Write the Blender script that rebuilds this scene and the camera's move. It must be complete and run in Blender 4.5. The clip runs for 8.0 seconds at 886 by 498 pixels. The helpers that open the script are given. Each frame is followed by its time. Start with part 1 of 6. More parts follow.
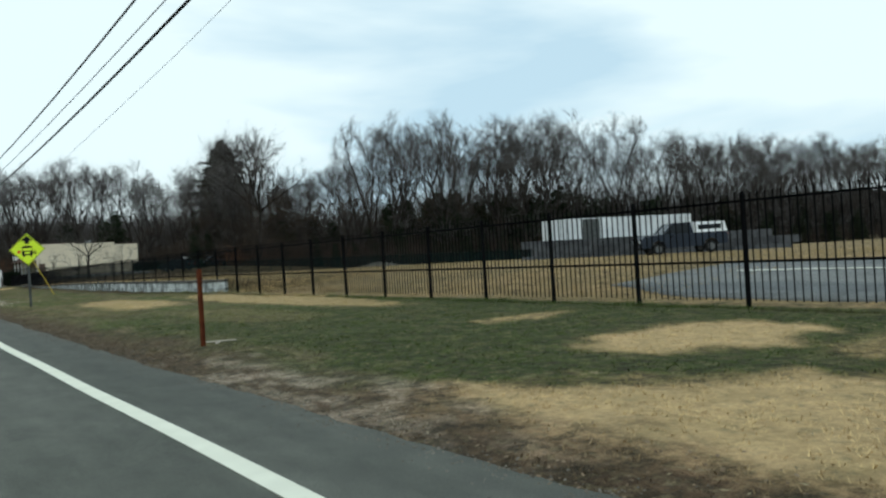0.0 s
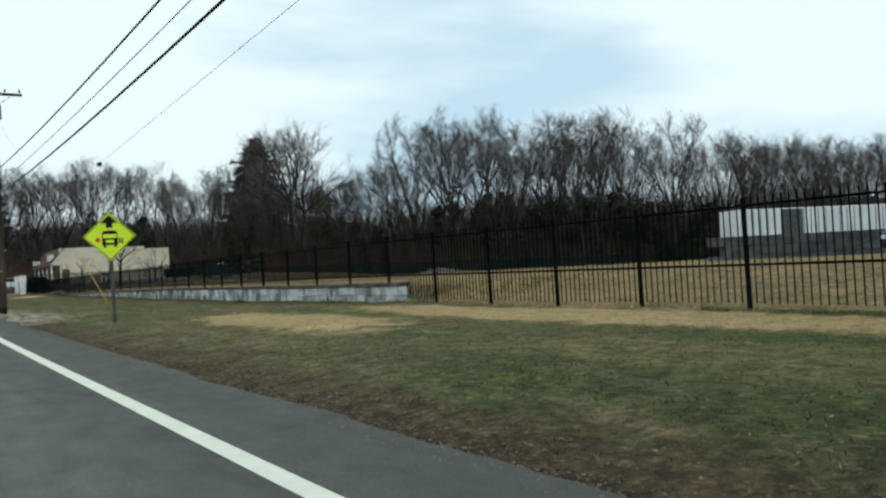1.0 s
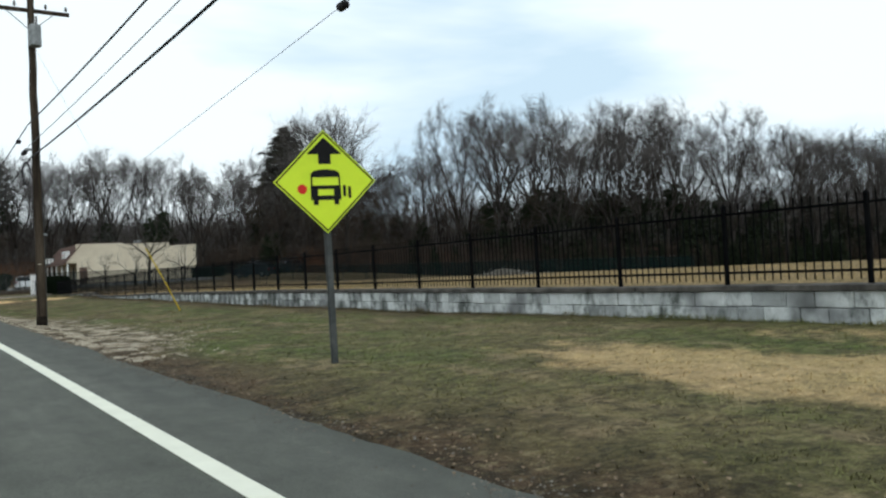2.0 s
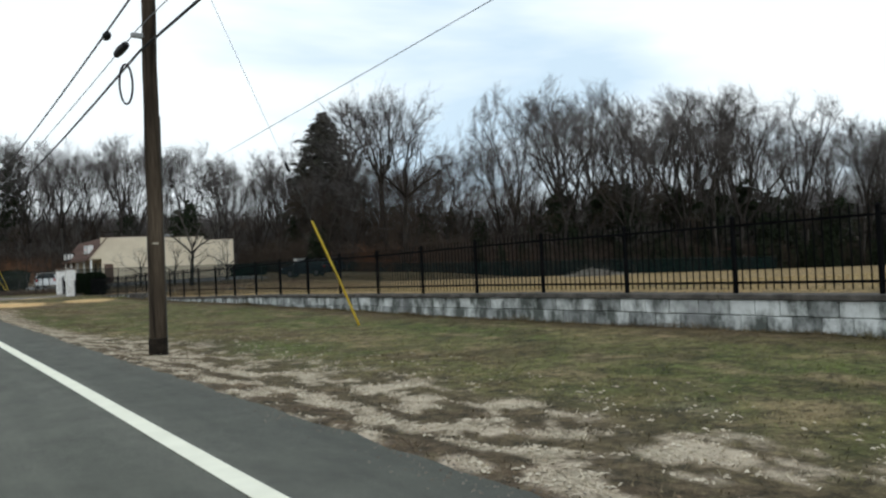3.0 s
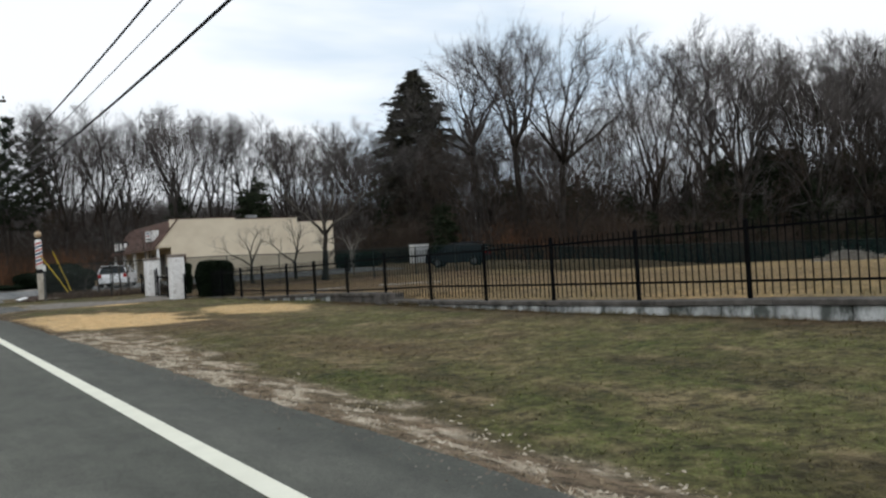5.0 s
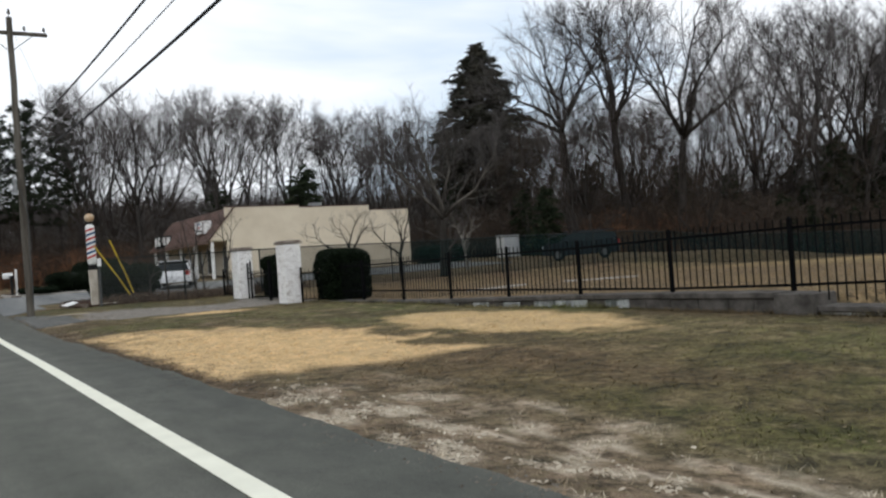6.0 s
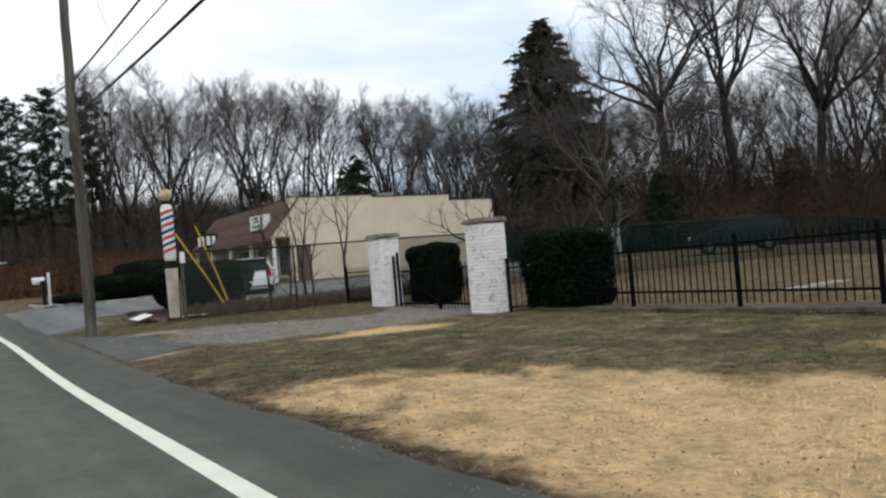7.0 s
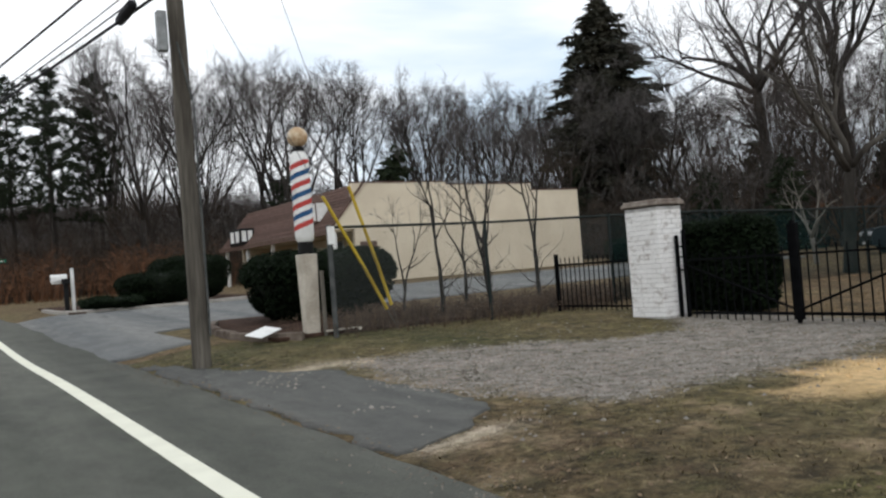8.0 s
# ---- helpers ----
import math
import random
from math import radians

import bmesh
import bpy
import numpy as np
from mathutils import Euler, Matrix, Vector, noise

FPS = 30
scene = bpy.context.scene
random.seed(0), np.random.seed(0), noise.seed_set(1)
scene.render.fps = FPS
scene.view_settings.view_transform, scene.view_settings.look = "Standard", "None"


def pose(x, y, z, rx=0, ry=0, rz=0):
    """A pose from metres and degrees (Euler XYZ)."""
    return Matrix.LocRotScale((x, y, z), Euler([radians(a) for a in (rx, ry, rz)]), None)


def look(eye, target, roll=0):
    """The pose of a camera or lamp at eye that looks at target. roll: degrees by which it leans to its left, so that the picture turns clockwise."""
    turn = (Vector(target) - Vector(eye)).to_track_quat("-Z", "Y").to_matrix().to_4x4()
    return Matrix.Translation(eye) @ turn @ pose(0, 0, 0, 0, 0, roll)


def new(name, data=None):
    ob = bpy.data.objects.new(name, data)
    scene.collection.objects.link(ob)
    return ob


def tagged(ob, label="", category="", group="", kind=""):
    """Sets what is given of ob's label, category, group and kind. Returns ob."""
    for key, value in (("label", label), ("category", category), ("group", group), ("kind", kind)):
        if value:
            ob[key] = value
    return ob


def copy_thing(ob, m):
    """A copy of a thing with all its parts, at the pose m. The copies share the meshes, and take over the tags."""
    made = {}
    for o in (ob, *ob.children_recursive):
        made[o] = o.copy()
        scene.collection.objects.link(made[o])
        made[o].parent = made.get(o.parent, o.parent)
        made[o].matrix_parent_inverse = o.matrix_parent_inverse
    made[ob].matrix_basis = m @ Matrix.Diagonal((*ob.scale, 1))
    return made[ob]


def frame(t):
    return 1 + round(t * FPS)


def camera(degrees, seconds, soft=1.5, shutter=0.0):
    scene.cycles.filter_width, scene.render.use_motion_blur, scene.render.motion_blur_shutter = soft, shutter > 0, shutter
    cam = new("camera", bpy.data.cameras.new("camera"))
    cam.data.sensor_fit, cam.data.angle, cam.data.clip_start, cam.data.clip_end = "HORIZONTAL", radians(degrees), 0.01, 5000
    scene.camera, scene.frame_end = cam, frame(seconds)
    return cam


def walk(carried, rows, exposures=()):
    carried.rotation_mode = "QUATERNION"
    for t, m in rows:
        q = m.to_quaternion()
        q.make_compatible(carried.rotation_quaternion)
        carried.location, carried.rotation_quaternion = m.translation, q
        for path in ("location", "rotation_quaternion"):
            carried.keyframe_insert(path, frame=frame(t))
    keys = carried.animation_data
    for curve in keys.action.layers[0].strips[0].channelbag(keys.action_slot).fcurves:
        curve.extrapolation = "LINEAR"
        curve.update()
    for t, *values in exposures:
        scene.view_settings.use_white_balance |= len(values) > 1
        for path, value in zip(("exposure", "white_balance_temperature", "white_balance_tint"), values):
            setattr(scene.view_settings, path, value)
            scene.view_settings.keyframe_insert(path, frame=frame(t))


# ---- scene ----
cam = camera(57.0, 8.0, soft=2.3)
PATH = [
    (0.0, (-1.674, -6.599, 1.274), (3.947, 1.671, 1.243), -3.79),
    (0.5, (-1.702, 0.001, 1.224), (3.865, 8.309, 1.222), -3.93),
    (1.0, (-1.761, 6.669, 1.163), (3.799, 14.981, 1.250), -3.67),
    (1.5, (-1.782, 13.435, 1.163), (3.778, 21.746, 1.299), -3.44),
    (1.7, (-1.656, 15.976, 1.180), (3.904, 24.287, 1.299), -3.43),
    (2.8, (-1.546, 31.161, 1.201), (4.006, 39.476, 1.352), -2.66),
    (3.0, (-1.584, 33.872, 1.204), (3.965, 42.190, 1.348), -2.87),
    (3.5, (-1.512, 40.485, 1.224), (3.977, 48.843, 1.349), -3.30),
    (4.0, (-1.544, 46.800, 1.206), (4.016, 55.111, 1.339), -3.03),
    (4.5, (-1.496, 53.018, 1.189), (4.035, 61.349, 1.257), -3.52),
    (4.7, (-1.567, 55.520, 1.195), (3.950, 63.860, 1.264), -3.61),
    (5.8, (-1.568, 69.051, 1.198), (3.870, 77.442, 1.275), -4.08),
    (6.0, (-1.454, 71.396, 1.195), (3.956, 79.806, 1.263), -4.20),
    (6.5, (-1.473, 76.922, 1.209), (3.922, 85.341, 1.295), -4.48),
    (7.0, (-1.440, 81.778, 1.220), (3.905, 90.229, 1.340), -4.91),
    (7.5, (-1.411, 86.599, 1.226), (3.941, 95.045, 1.373), -4.97),
    (8.0, (-1.459, 91.151, 1.223), (3.997, 99.530, 1.419), -4.53),
]
# the clip's camera shifts its white balance from cool green to warm
LIGHT = [(0.0, -0.21, 5780, -4), (0.5, -0.25, 5760, -4), (1.5, -0.13, 5900, 1), (2.8, -0.04, 6020, 5), (3.5, -0.15, 6100, 6), (4.0, -0.26, 6120, 6), (4.5, -0.19, 6150, 8), (6.0, -0.06, 6180, 11), (7.0, -0.04, 6170, 11), (8.0, 0.04, 6260, 11)]
walk(cam, [(t, look(eye, target, roll)) for t, eye, target, roll in PATH], exposures=LIGHT)

# ---------------------------------------------------------------- light
world = bpy.data.worlds.new("overcast_sky")
scene.world = world
world.use_nodes = True
wt = world.node_tree
wt.nodes.clear()
w_out = wt.nodes.new("ShaderNodeOutputWorld")
w_bg = wt.nodes.new("ShaderNodeBackground")
w_sky = wt.nodes.new("ShaderNodeTexSky")
w_sky.sky_type, w_sky.sun_disc = "NISHITA", False
w_sky.sun_elevation, w_sky.sun_rotation = radians(38), radians(200)
w_dim = wt.nodes.new("ShaderNodeVectorMath")
w_dim.operation = "SCALE"
w_dim.inputs["Scale"].default_value = 0.11
w_co = wt.nodes.new("ShaderNodeTexCoord")
w_map = wt.nodes.new("ShaderNodeMapping")
w_map.inputs["Scale"].default_value = (1.0, 1.0, 4.2)
w_map.inputs["Location"].default_value = (0.35, 0.1, 0.55)
w_noise = wt.nodes.new("ShaderNodeTexNoise")
w_noise.inputs["Scale"].default_value = 1.7
w_noise.inputs["Detail"].default_value = 5.0
w_noise.inputs["Roughness"].default_value = 0.5
w_noise.inputs["Distortion"].default_value = 0.35
w_ramp = wt.nodes.new("ShaderNodeValToRGB")
w_ramp.color_ramp.elements[0].position, w_ramp.color_ramp.elements[0].color = 0.33, (0.76, 0.88, 0.98, 1)
w_ramp.color_ramp.elements[1].position, w_ramp.color_ramp.elements[1].color = 0.50, (1.16, 1.17, 1.16, 1)
w_mix = wt.nodes.new("ShaderNodeMix")
w_mix.data_type = "RGBA"
w_mix.inputs[0].default_value = 0.94
wt.links.new(w_co.outputs["Generated"], w_map.inputs[0])
wt.links.new(w_map.outputs[0], w_noise.inputs["Vector"])
w_dir = wt.nodes.new("ShaderNodeSeparateXYZ")
w_along = wt.nodes.new("ShaderNodeMapRange")
w_along.interpolation_type = "SMOOTHSTEP"
w_along.inputs["From Min"].default_value, w_along.inputs["From Max"].default_value = 0.80, 0.97
w_along.inputs["To Min"].default_value, w_along.inputs["To Max"].default_value = 0.0, 0.16
w_sum = wt.nodes.new("ShaderNodeMath")
wt.links.new(w_co.outputs["Generated"], w_dir.inputs[0])
wt.links.new(w_dir.outputs["Y"], w_along.inputs["Value"])
wt.links.new(w_noise.outputs["Fac"], w_sum.inputs[0])
wt.links.new(w_along.outputs["Result"], w_sum.inputs[1])
wt.links.new(w_sum.outputs[0], w_ramp.inputs[0])
wt.links.new(w_sky.outputs[0], w_dim.inputs[0])
wt.links.new(w_dim.outputs[0], w_mix.inputs[6])
wt.links.new(w_ramp.outputs[0], w_mix.inputs[7])
wt.links.new(w_mix.outputs[2], w_bg.inputs[0])
w_bg.inputs[1].default_value = 1.0
wt.links.new(w_bg.outputs[0], w_out.inputs[0])

sun = new("sun", bpy.data.lights.new("sun", "SUN"))
sun.data.energy, sun.data.angle, sun.data.color = 0.5, radians(25), (1.0, 0.96, 0.9)
sun.matrix_world = look((0, 0, 0), (0.30, 0.74, -0.62))


# ---------------------------------------------------------------- materials
def material(name):
    m = bpy.data.materials.new(name)
    m.use_nodes = True
    return m, m.node_tree, m.node_tree.nodes["Principled BSDF"]


def ramp_between(nt, fac, a, b, lo=0.35, hi=0.65):
    r = nt.nodes.new("ShaderNodeValToRGB")
    r.color_ramp.elements[0].position, r.color_ramp.elements[0].color = lo, (*a, 1)
    r.color_ramp.elements[1].position, r.color_ramp.elements[1].color = hi, (*b, 1)
    nt.links.new(fac, r.inputs[0])
    return r.outputs[0]


def noise_at(nt, scale, detail=4.0, stretch=(1, 1, 1), rough=0.6):
    geo = nt.nodes.new("ShaderNodeNewGeometry")
    mp = nt.nodes.new("ShaderNodeMapping")
    mp.inputs["Scale"].default_value = stretch
    n = nt.nodes.new("ShaderNodeTexNoise")
    n.inputs["Scale"].default_value, n.inputs["Detail"].default_value = scale, detail
    n.inputs["Roughness"].default_value = rough
    nt.links.new(geo.outputs["Position"], mp.inputs[0])
    nt.links.new(mp.outputs[0], n.inputs["Vector"])
    return n.outputs["Fac"]


def mixed(nt, fac, a, b, mode="MIX"):
    """Mix of two colours; a and b are sockets or triples, fac a socket or a number."""
    n = nt.nodes.new("ShaderNodeMix")
    n.data_type, n.blend_type = "RGBA", mode
    for value, sock in ((fac, n.inputs[0]), (a, n.inputs[6]), (b, n.inputs[7])):
        if isinstance(value, bpy.types.NodeSocket):
            nt.links.new(value, sock)
        elif isinstance(value, tuple):
            sock.default_value = (*value, 1)
        else:
            sock.default_value = value
    return n.outputs[2]


def bumped(nt, bsdf, fac, strength, distance):
    b = nt.nodes.new("ShaderNodeBump")
    b.inputs["Strength"].default_value, b.inputs["Distance"].default_value = strength, distance
    nt.links.new(fac, b.inputs["Height"])
    nt.links.new(b.outputs[0], bsdf.inputs["Normal"])


def surface(name, a, b, scale=3.0, rough=0.7, metal=0.0, bump=0.3, fine=None, grain=60.0, stretch=(1, 1, 1), lo=0.35, hi=0.65, depth=0.01, spread=0.0, spec=None):
    """Two colours mixed by a wide noise, darkened and lightened by a fine one."""
    m, nt, bsdf = material(name)
    wide = noise_at(nt, scale, 4.0, stretch)
    small = noise_at(nt, grain, 3.0, stretch)
    col = ramp_between(nt, wide, a, b, lo, hi)
    f = fine if fine is not None else 0.35
    col = mixed(nt, f, col, ramp_between(nt, small, (0.35, 0.35, 0.35), (1.0, 1.0, 1.0), 0.3, 0.7), "MULTIPLY")
    if spread:
        info = nt.nodes.new("ShaderNodeObjectInfo")
        col = mixed(nt, spread, col, ramp_between(nt, info.outputs["Random"], (0.45, 0.45, 0.45), (1.3, 1.3, 1.3), 0.0, 1.0), "MULTIPLY")
    nt.links.new(col, bsdf.inputs["Base Color"])
    bsdf.inputs["Roughness"].default_value, bsdf.inputs["Metallic"].default_value = rough, metal
    bsdf.inputs["Specular IOR Level"].default_value = spec if spec is not None else (0.5 if rough < 0.5 else 0.12)
    if bump:
        bumped(nt, bsdf, small, bump, depth)
    return m


def zoned(name, blade):
    """Ground cover: the mesh's own colour layer tells where straw, turf, leaf litter and sand lie."""
    m, nt, bsdf = material(name)
    at = nt.nodes.new("ShaderNodeVertexColor")
    at.layer_name = "cover"
    col = at.outputs[0]
    small = noise_at(nt, 14.0 if not blade else 5.0, 6.0)
    tiny = noise_at(nt, 90.0, 3.0)
    rough_share = nt.nodes.new("ShaderNodeMapRange")
    rough_share.inputs["From Min"].default_value, rough_share.inputs["To Min"].default_value, rough_share.inputs["To Max"].default_value = 0.2, 0.35, 0.8
    nt.links.new(at.outputs["Alpha"], rough_share.inputs["Value"])
    share = rough_share.outputs["Result"]
    col = mixed(nt, share, col, ramp_between(nt, small, (0.9, 0.88, 0.86) if blade else (0.36, 0.33, 0.30), (1.2, 1.2, 1.2) if blade else (1.5, 1.5, 1.5), 0.28, 0.72), "MULTIPLY")
    if not blade:
        blotch = noise_at(nt, 2.2, 5.0)
        clump = noise_at(nt, 5.0, 9.0, (1, 1, 1), 0.78)
        thatch = noise_at(nt, 11.0, 7.0, (1, 0.7, 1), 0.75)
        for_turf = nt.nodes.new("ShaderNodeMath")
        for_turf.operation = "MULTIPLY"
        nt.links.new(at.outputs["Alpha"], for_turf.inputs[1])
        nt.links.new(ramp_between(nt, clump, (0.8, 0.8, 0.8), (0, 0, 0), 0.40, 0.53), for_turf.inputs[0])
        col = mixed(nt, ramp_between(nt, thatch, (0, 0, 0), (0.6, 0.6, 0.6), 0.52, 0.62), col, (0.23, 0.20, 0.11))
        col = mixed(nt, for_turf.outputs[0], col, (0.032, 0.028, 0.015))
        col = mixed(nt, share, col, ramp_between(nt, blotch, (0.45, 0.48, 0.42), (1.45, 1.38, 1.4), 0.3, 0.7), "MULTIPLY")
        col = mixed(nt, share, col, ramp_between(nt, tiny, (0.5, 0.4, 0.4), (1.4, 1.4, 1.4), 0.3, 0.7), "MULTIPLY")
        bumped(nt, bsdf, clump, 0.8, 0.06)
    nt.links.new(col, bsdf.inputs["Base Color"])
    bsdf.inputs["Roughness"].default_value = 0.9
    bsdf.inputs["Specular IOR Level"].default_value = 0.15
    return m


GROUND = zoned("ground_cover", False)
BLADES = zoned("grass_blades", True)
LEAVES = surface("dry_leaf", (0.11, 0.075, 0.046), (0.27, 0.20, 0.13), 9.0, 0.8, bump=0)


def asphalt(name, a, b, cracked=True):
    m, nt, bsdf = material(name)
    wide = noise_at(nt, 0.9, 5.0, (1.0, 0.05, 1.0))
    grit = noise_at(nt, 110.0, 3.0, rough=0.8)
    mid = noise_at(nt, 3.0, 7.0, (1.0, 0.5, 1.0), 0.72)
    col = ramp_between(nt, wide, a, b, 0.36, 0.64)
    col = mixed(nt, 0.6, col, ramp_between(nt, mid, (0.5, 0.5, 0.5), (1.4, 1.4, 1.38), 0.3, 0.7), "MULTIPLY")
    col = mixed(nt, 0.8, col, ramp_between(nt, grit, (0.3, 0.3, 0.3), (1.8, 1.8, 1.75), 0.3, 0.7), "MULTIPLY")
    if cracked:
        geo = nt.nodes.new("ShaderNodeNewGeometry")
        bend = nt.nodes.new("ShaderNodeTexNoise")
        bend.inputs["Scale"].default_value, bend.inputs["Detail"].default_value = 1.6, 4.0
        shift = nt.nodes.new("ShaderNodeMix")
        shift.data_type = "VECTOR"
        shift.inputs[0].default_value = 0.35
        cell = nt.nodes.new("ShaderNodeTexVoronoi")
        cell.feature = "DISTANCE_TO_EDGE"
        cell.inputs["Scale"].default_value = 0.34
        nt.links.new(geo.outputs["Position"], bend.inputs["Vector"])
        nt.links.new(geo.outputs["Position"], shift.inputs[4])
        nt.links.new(bend.outputs["Color"], shift.inputs[5])
        nt.links.new(shift.outputs[1], cell.inputs["Vector"])
        col = mixed(nt, ramp_between(nt, cell.outputs["Distance"], (0.45, 0.45, 0.45), (0, 0, 0), 0.002, 0.007), col, (0.022, 0.022, 0.022))
    nt.links.new(col, bsdf.inputs["Base Color"])
    bsdf.inputs["Roughness"].default_value = 0.85
    bsdf.inputs["Specular IOR Level"].default_value = 0.3
    bumped(nt, bsdf, grit, 0.5, 0.008)
    return m


ASPHALT = asphalt("road_asphalt", (0.070, 0.073, 0.060), (0.110, 0.111, 0.094), False)
PATCHED = asphalt("patched_asphalt", (0.046, 0.048, 0.046), (0.110, 0.108, 0.100))
OLD_ASPHALT = asphalt("worn_asphalt", (0.10, 0.105, 0.108), (0.17, 0.17, 0.165))
LINE_PAINT = surface("line_paint", (0.72, 0.71, 0.59), (0.80, 0.79, 0.66), 3.0, 0.6, bump=0.1, fine=0.10, grain=140)
GRAVEL = surface("gravel", (0.165, 0.15, 0.13), (0.32, 0.295, 0.26), 6.0, 0.9, bump=0.3, fine=0.4, grain=60)
GRIT = surface("edge_grit", (0.09, 0.078, 0.062), (0.24, 0.215, 0.18), 7.0, 0.9, bump=0, fine=0.4)
STRAW_BIT = surface("straw_bit", (0.17, 0.14, 0.085), (0.33, 0.27, 0.16), 5.0, 0.9, bump=0, fine=0.3)
CHIPS = surface("pale_chips", (0.30, 0.25, 0.18), (0.64, 0.57, 0.45), 5.0, 0.9, bump=0, fine=0.3)
MULCH = surface("mulch", (0.035, 0.022, 0.016), (0.085, 0.05, 0.035), 4.0, 0.95, bump=0.9, grain=25, depth=0.04)
KERB = surface("kerb_concrete", (0.28, 0.26, 0.23), (0.42, 0.40, 0.36), 4.0, 0.85)
BROWN_KERB = surface("stained_kerb", (0.075, 0.055, 0.042), (0.20, 0.165, 0.135), 4.0, 0.85)
IRON = surface("black_iron", (0.0025, 0.0028, 0.0032), (0.006, 0.0063, 0.007), 8.0, 0.75, bump=0.2, spread=0.4, spec=0.03)
GALV = surface("galvanised_steel", (0.20, 0.21, 0.21), (0.32, 0.33, 0.33), 7.0, 0.5, metal=0.6, bump=0.1)
DARK_STEEL = surface("weathered_steel", (0.06, 0.065, 0.065), (0.12, 0.125, 0.12), 7.0, 0.6, metal=0.3, bump=0.1)
VINYL = surface("dark_vinyl", (0.012, 0.018, 0.017), (0.026, 0.032, 0.030), 6.0, 0.7, bump=0)
RUST = surface("rusted_steel", (0.085, 0.022, 0.010), (0.17, 0.050, 0.020), 9.0, 0.85, bump=0.5, grain=80)
YELLOW_GUARD = surface("yellow_plastic", (0.50, 0.34, 0.03), (0.62, 0.46, 0.06), 2.0, 0.55, bump=0.05, fine=0.2)
CABLE = surface("black_cable", (0.008, 0.009, 0.011), (0.018, 0.019, 0.022), 3.0, 0.6, bump=0)
STEEL_WIRE = surface("grey_wire", (0.10, 0.105, 0.11), (0.16, 0.165, 0.17), 3.0, 0.5, metal=0.4, bump=0)
POLE_WOOD = surface("creosoted_wood", (0.018, 0.013, 0.009), (0.105, 0.080, 0.056), 2.6, 0.85, bump=0.9, fine=0.8, grain=20, stretch=(1.6, 1.6, 0.12), depth=0.02)
BAND_DARK = surface("creosote_stain", (0.010, 0.008, 0.006), (0.030, 0.023, 0.017), 9.0, 0.9)
GREY_WOOD = surface("silvered_wood", (0.075, 0.066, 0.054), (0.195, 0.178, 0.150), 3.0, 0.85, bump=0.8, fine=0.7, grain=20, stretch=(1.5, 1.5, 0.1))
PALE_WOOD = surface("pale_board", (0.45, 0.40, 0.33), (0.62, 0.57, 0.48), 4.0, 0.8, grain=40)
SIGN_YELLOW = surface("fluorescent_yellow", (0.66, 0.84, 0.008), (0.74, 0.92, 0.015), 2.0, 0.45, bump=0, fine=0.06)
SIGN_BLACK = surface("sign_black", (0.008, 0.008, 0.008), (0.014, 0.014, 0.014), 2.0, 0.5, bump=0, fine=0.1)
SIGN_RED = surface("sign_red", (0.60, 0.03, 0.02), (0.68, 0.04, 0.03), 2.0, 0.5, bump=0, fine=0.1)
WHITE_PAINT = surface("white_paint", (0.68, 0.68, 0.65), (0.82, 0.82, 0.80), 3.0, 0.6, bump=0.1, fine=0.15)
CREAM = surface("cream_stucco", (0.62, 0.54, 0.41), (0.70, 0.62, 0.48), 0.7, 0.85, bump=0.25, fine=0.12, grain=45)
SHINGLE = surface("brown_shingle", (0.095, 0.058, 0.047), (0.155, 0.098, 0.080), 6.0, 0.85, bump=0.5, spread=0.5)
TRIM_BROWN = surface("brown_trim", (0.10, 0.065, 0.05), (0.15, 0.10, 0.08), 4.0, 0.7)
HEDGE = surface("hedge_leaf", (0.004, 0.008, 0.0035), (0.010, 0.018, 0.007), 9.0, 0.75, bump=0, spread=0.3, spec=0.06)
CORE_DARK = surface("hedge_inside", (0.004, 0.007, 0.004), (0.010, 0.015, 0.007), 6.0, 0.95, bump=0)
BARK = surface("grey_bark", (0.024, 0.021, 0.018), (0.060, 0.053, 0.047), 3.0, 0.9, bump=0.6, fine=0.5, grain=16, stretch=(1, 1, 0.25), spread=0.35)
LICHEN_BARK = surface("lichened_bark", (0.030, 0.026, 0.022), (0.115, 0.105, 0.09), 0.9, 0.88, bump=0.5, fine=0.5, grain=16, stretch=(1, 1, 0.3))
PALE_BARK = surface("pale_bark", (0.14, 0.125, 0.105), (0.34, 0.32, 0.28), 1.2, 0.85, bump=0.5, fine=0.5, grain=14, stretch=(1, 1, 0.3))
TWIG = surface("bare_twig", (0.078, 0.070, 0.066), (0.155, 0.143, 0.137), 2.0, 0.9, bump=0, spread=0.45)
NEEDLE = surface("pine_needle", (0.012, 0.018, 0.010), (0.034, 0.044, 0.024), 1.5, 0.8, bump=0, spread=0.35, spec=0.05)
SPRUCE = surface("spruce_needle", (0.024, 0.028, 0.020), (0.070, 0.064, 0.046), 0.8, 0.7, bump=0)
RUSSET = surface("russet_leaf", (0.10, 0.045, 0.022), (0.17, 0.085, 0.045), 2.0, 0.85, bump=0, spread=0.4)
WEED = surface("dry_weed", (0.055, 0.038, 0.026), (0.14, 0.10, 0.07), 3.0, 0.9, bump=0)
BRUSH = surface("thicket_stem", (0.030, 0.022, 0.016), (0.068, 0.050, 0.037), 0.6, 0.9, bump=0)
# Near-black stands for the shade inside the far wood.
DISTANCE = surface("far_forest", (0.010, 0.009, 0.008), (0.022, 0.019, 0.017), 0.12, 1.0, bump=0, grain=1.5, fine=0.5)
CAR_WHITE = surface("white_car_paint", (0.70, 0.71, 0.72), (0.76, 0.77, 0.78), 1.0, 0.25, bump=0, fine=0.03)
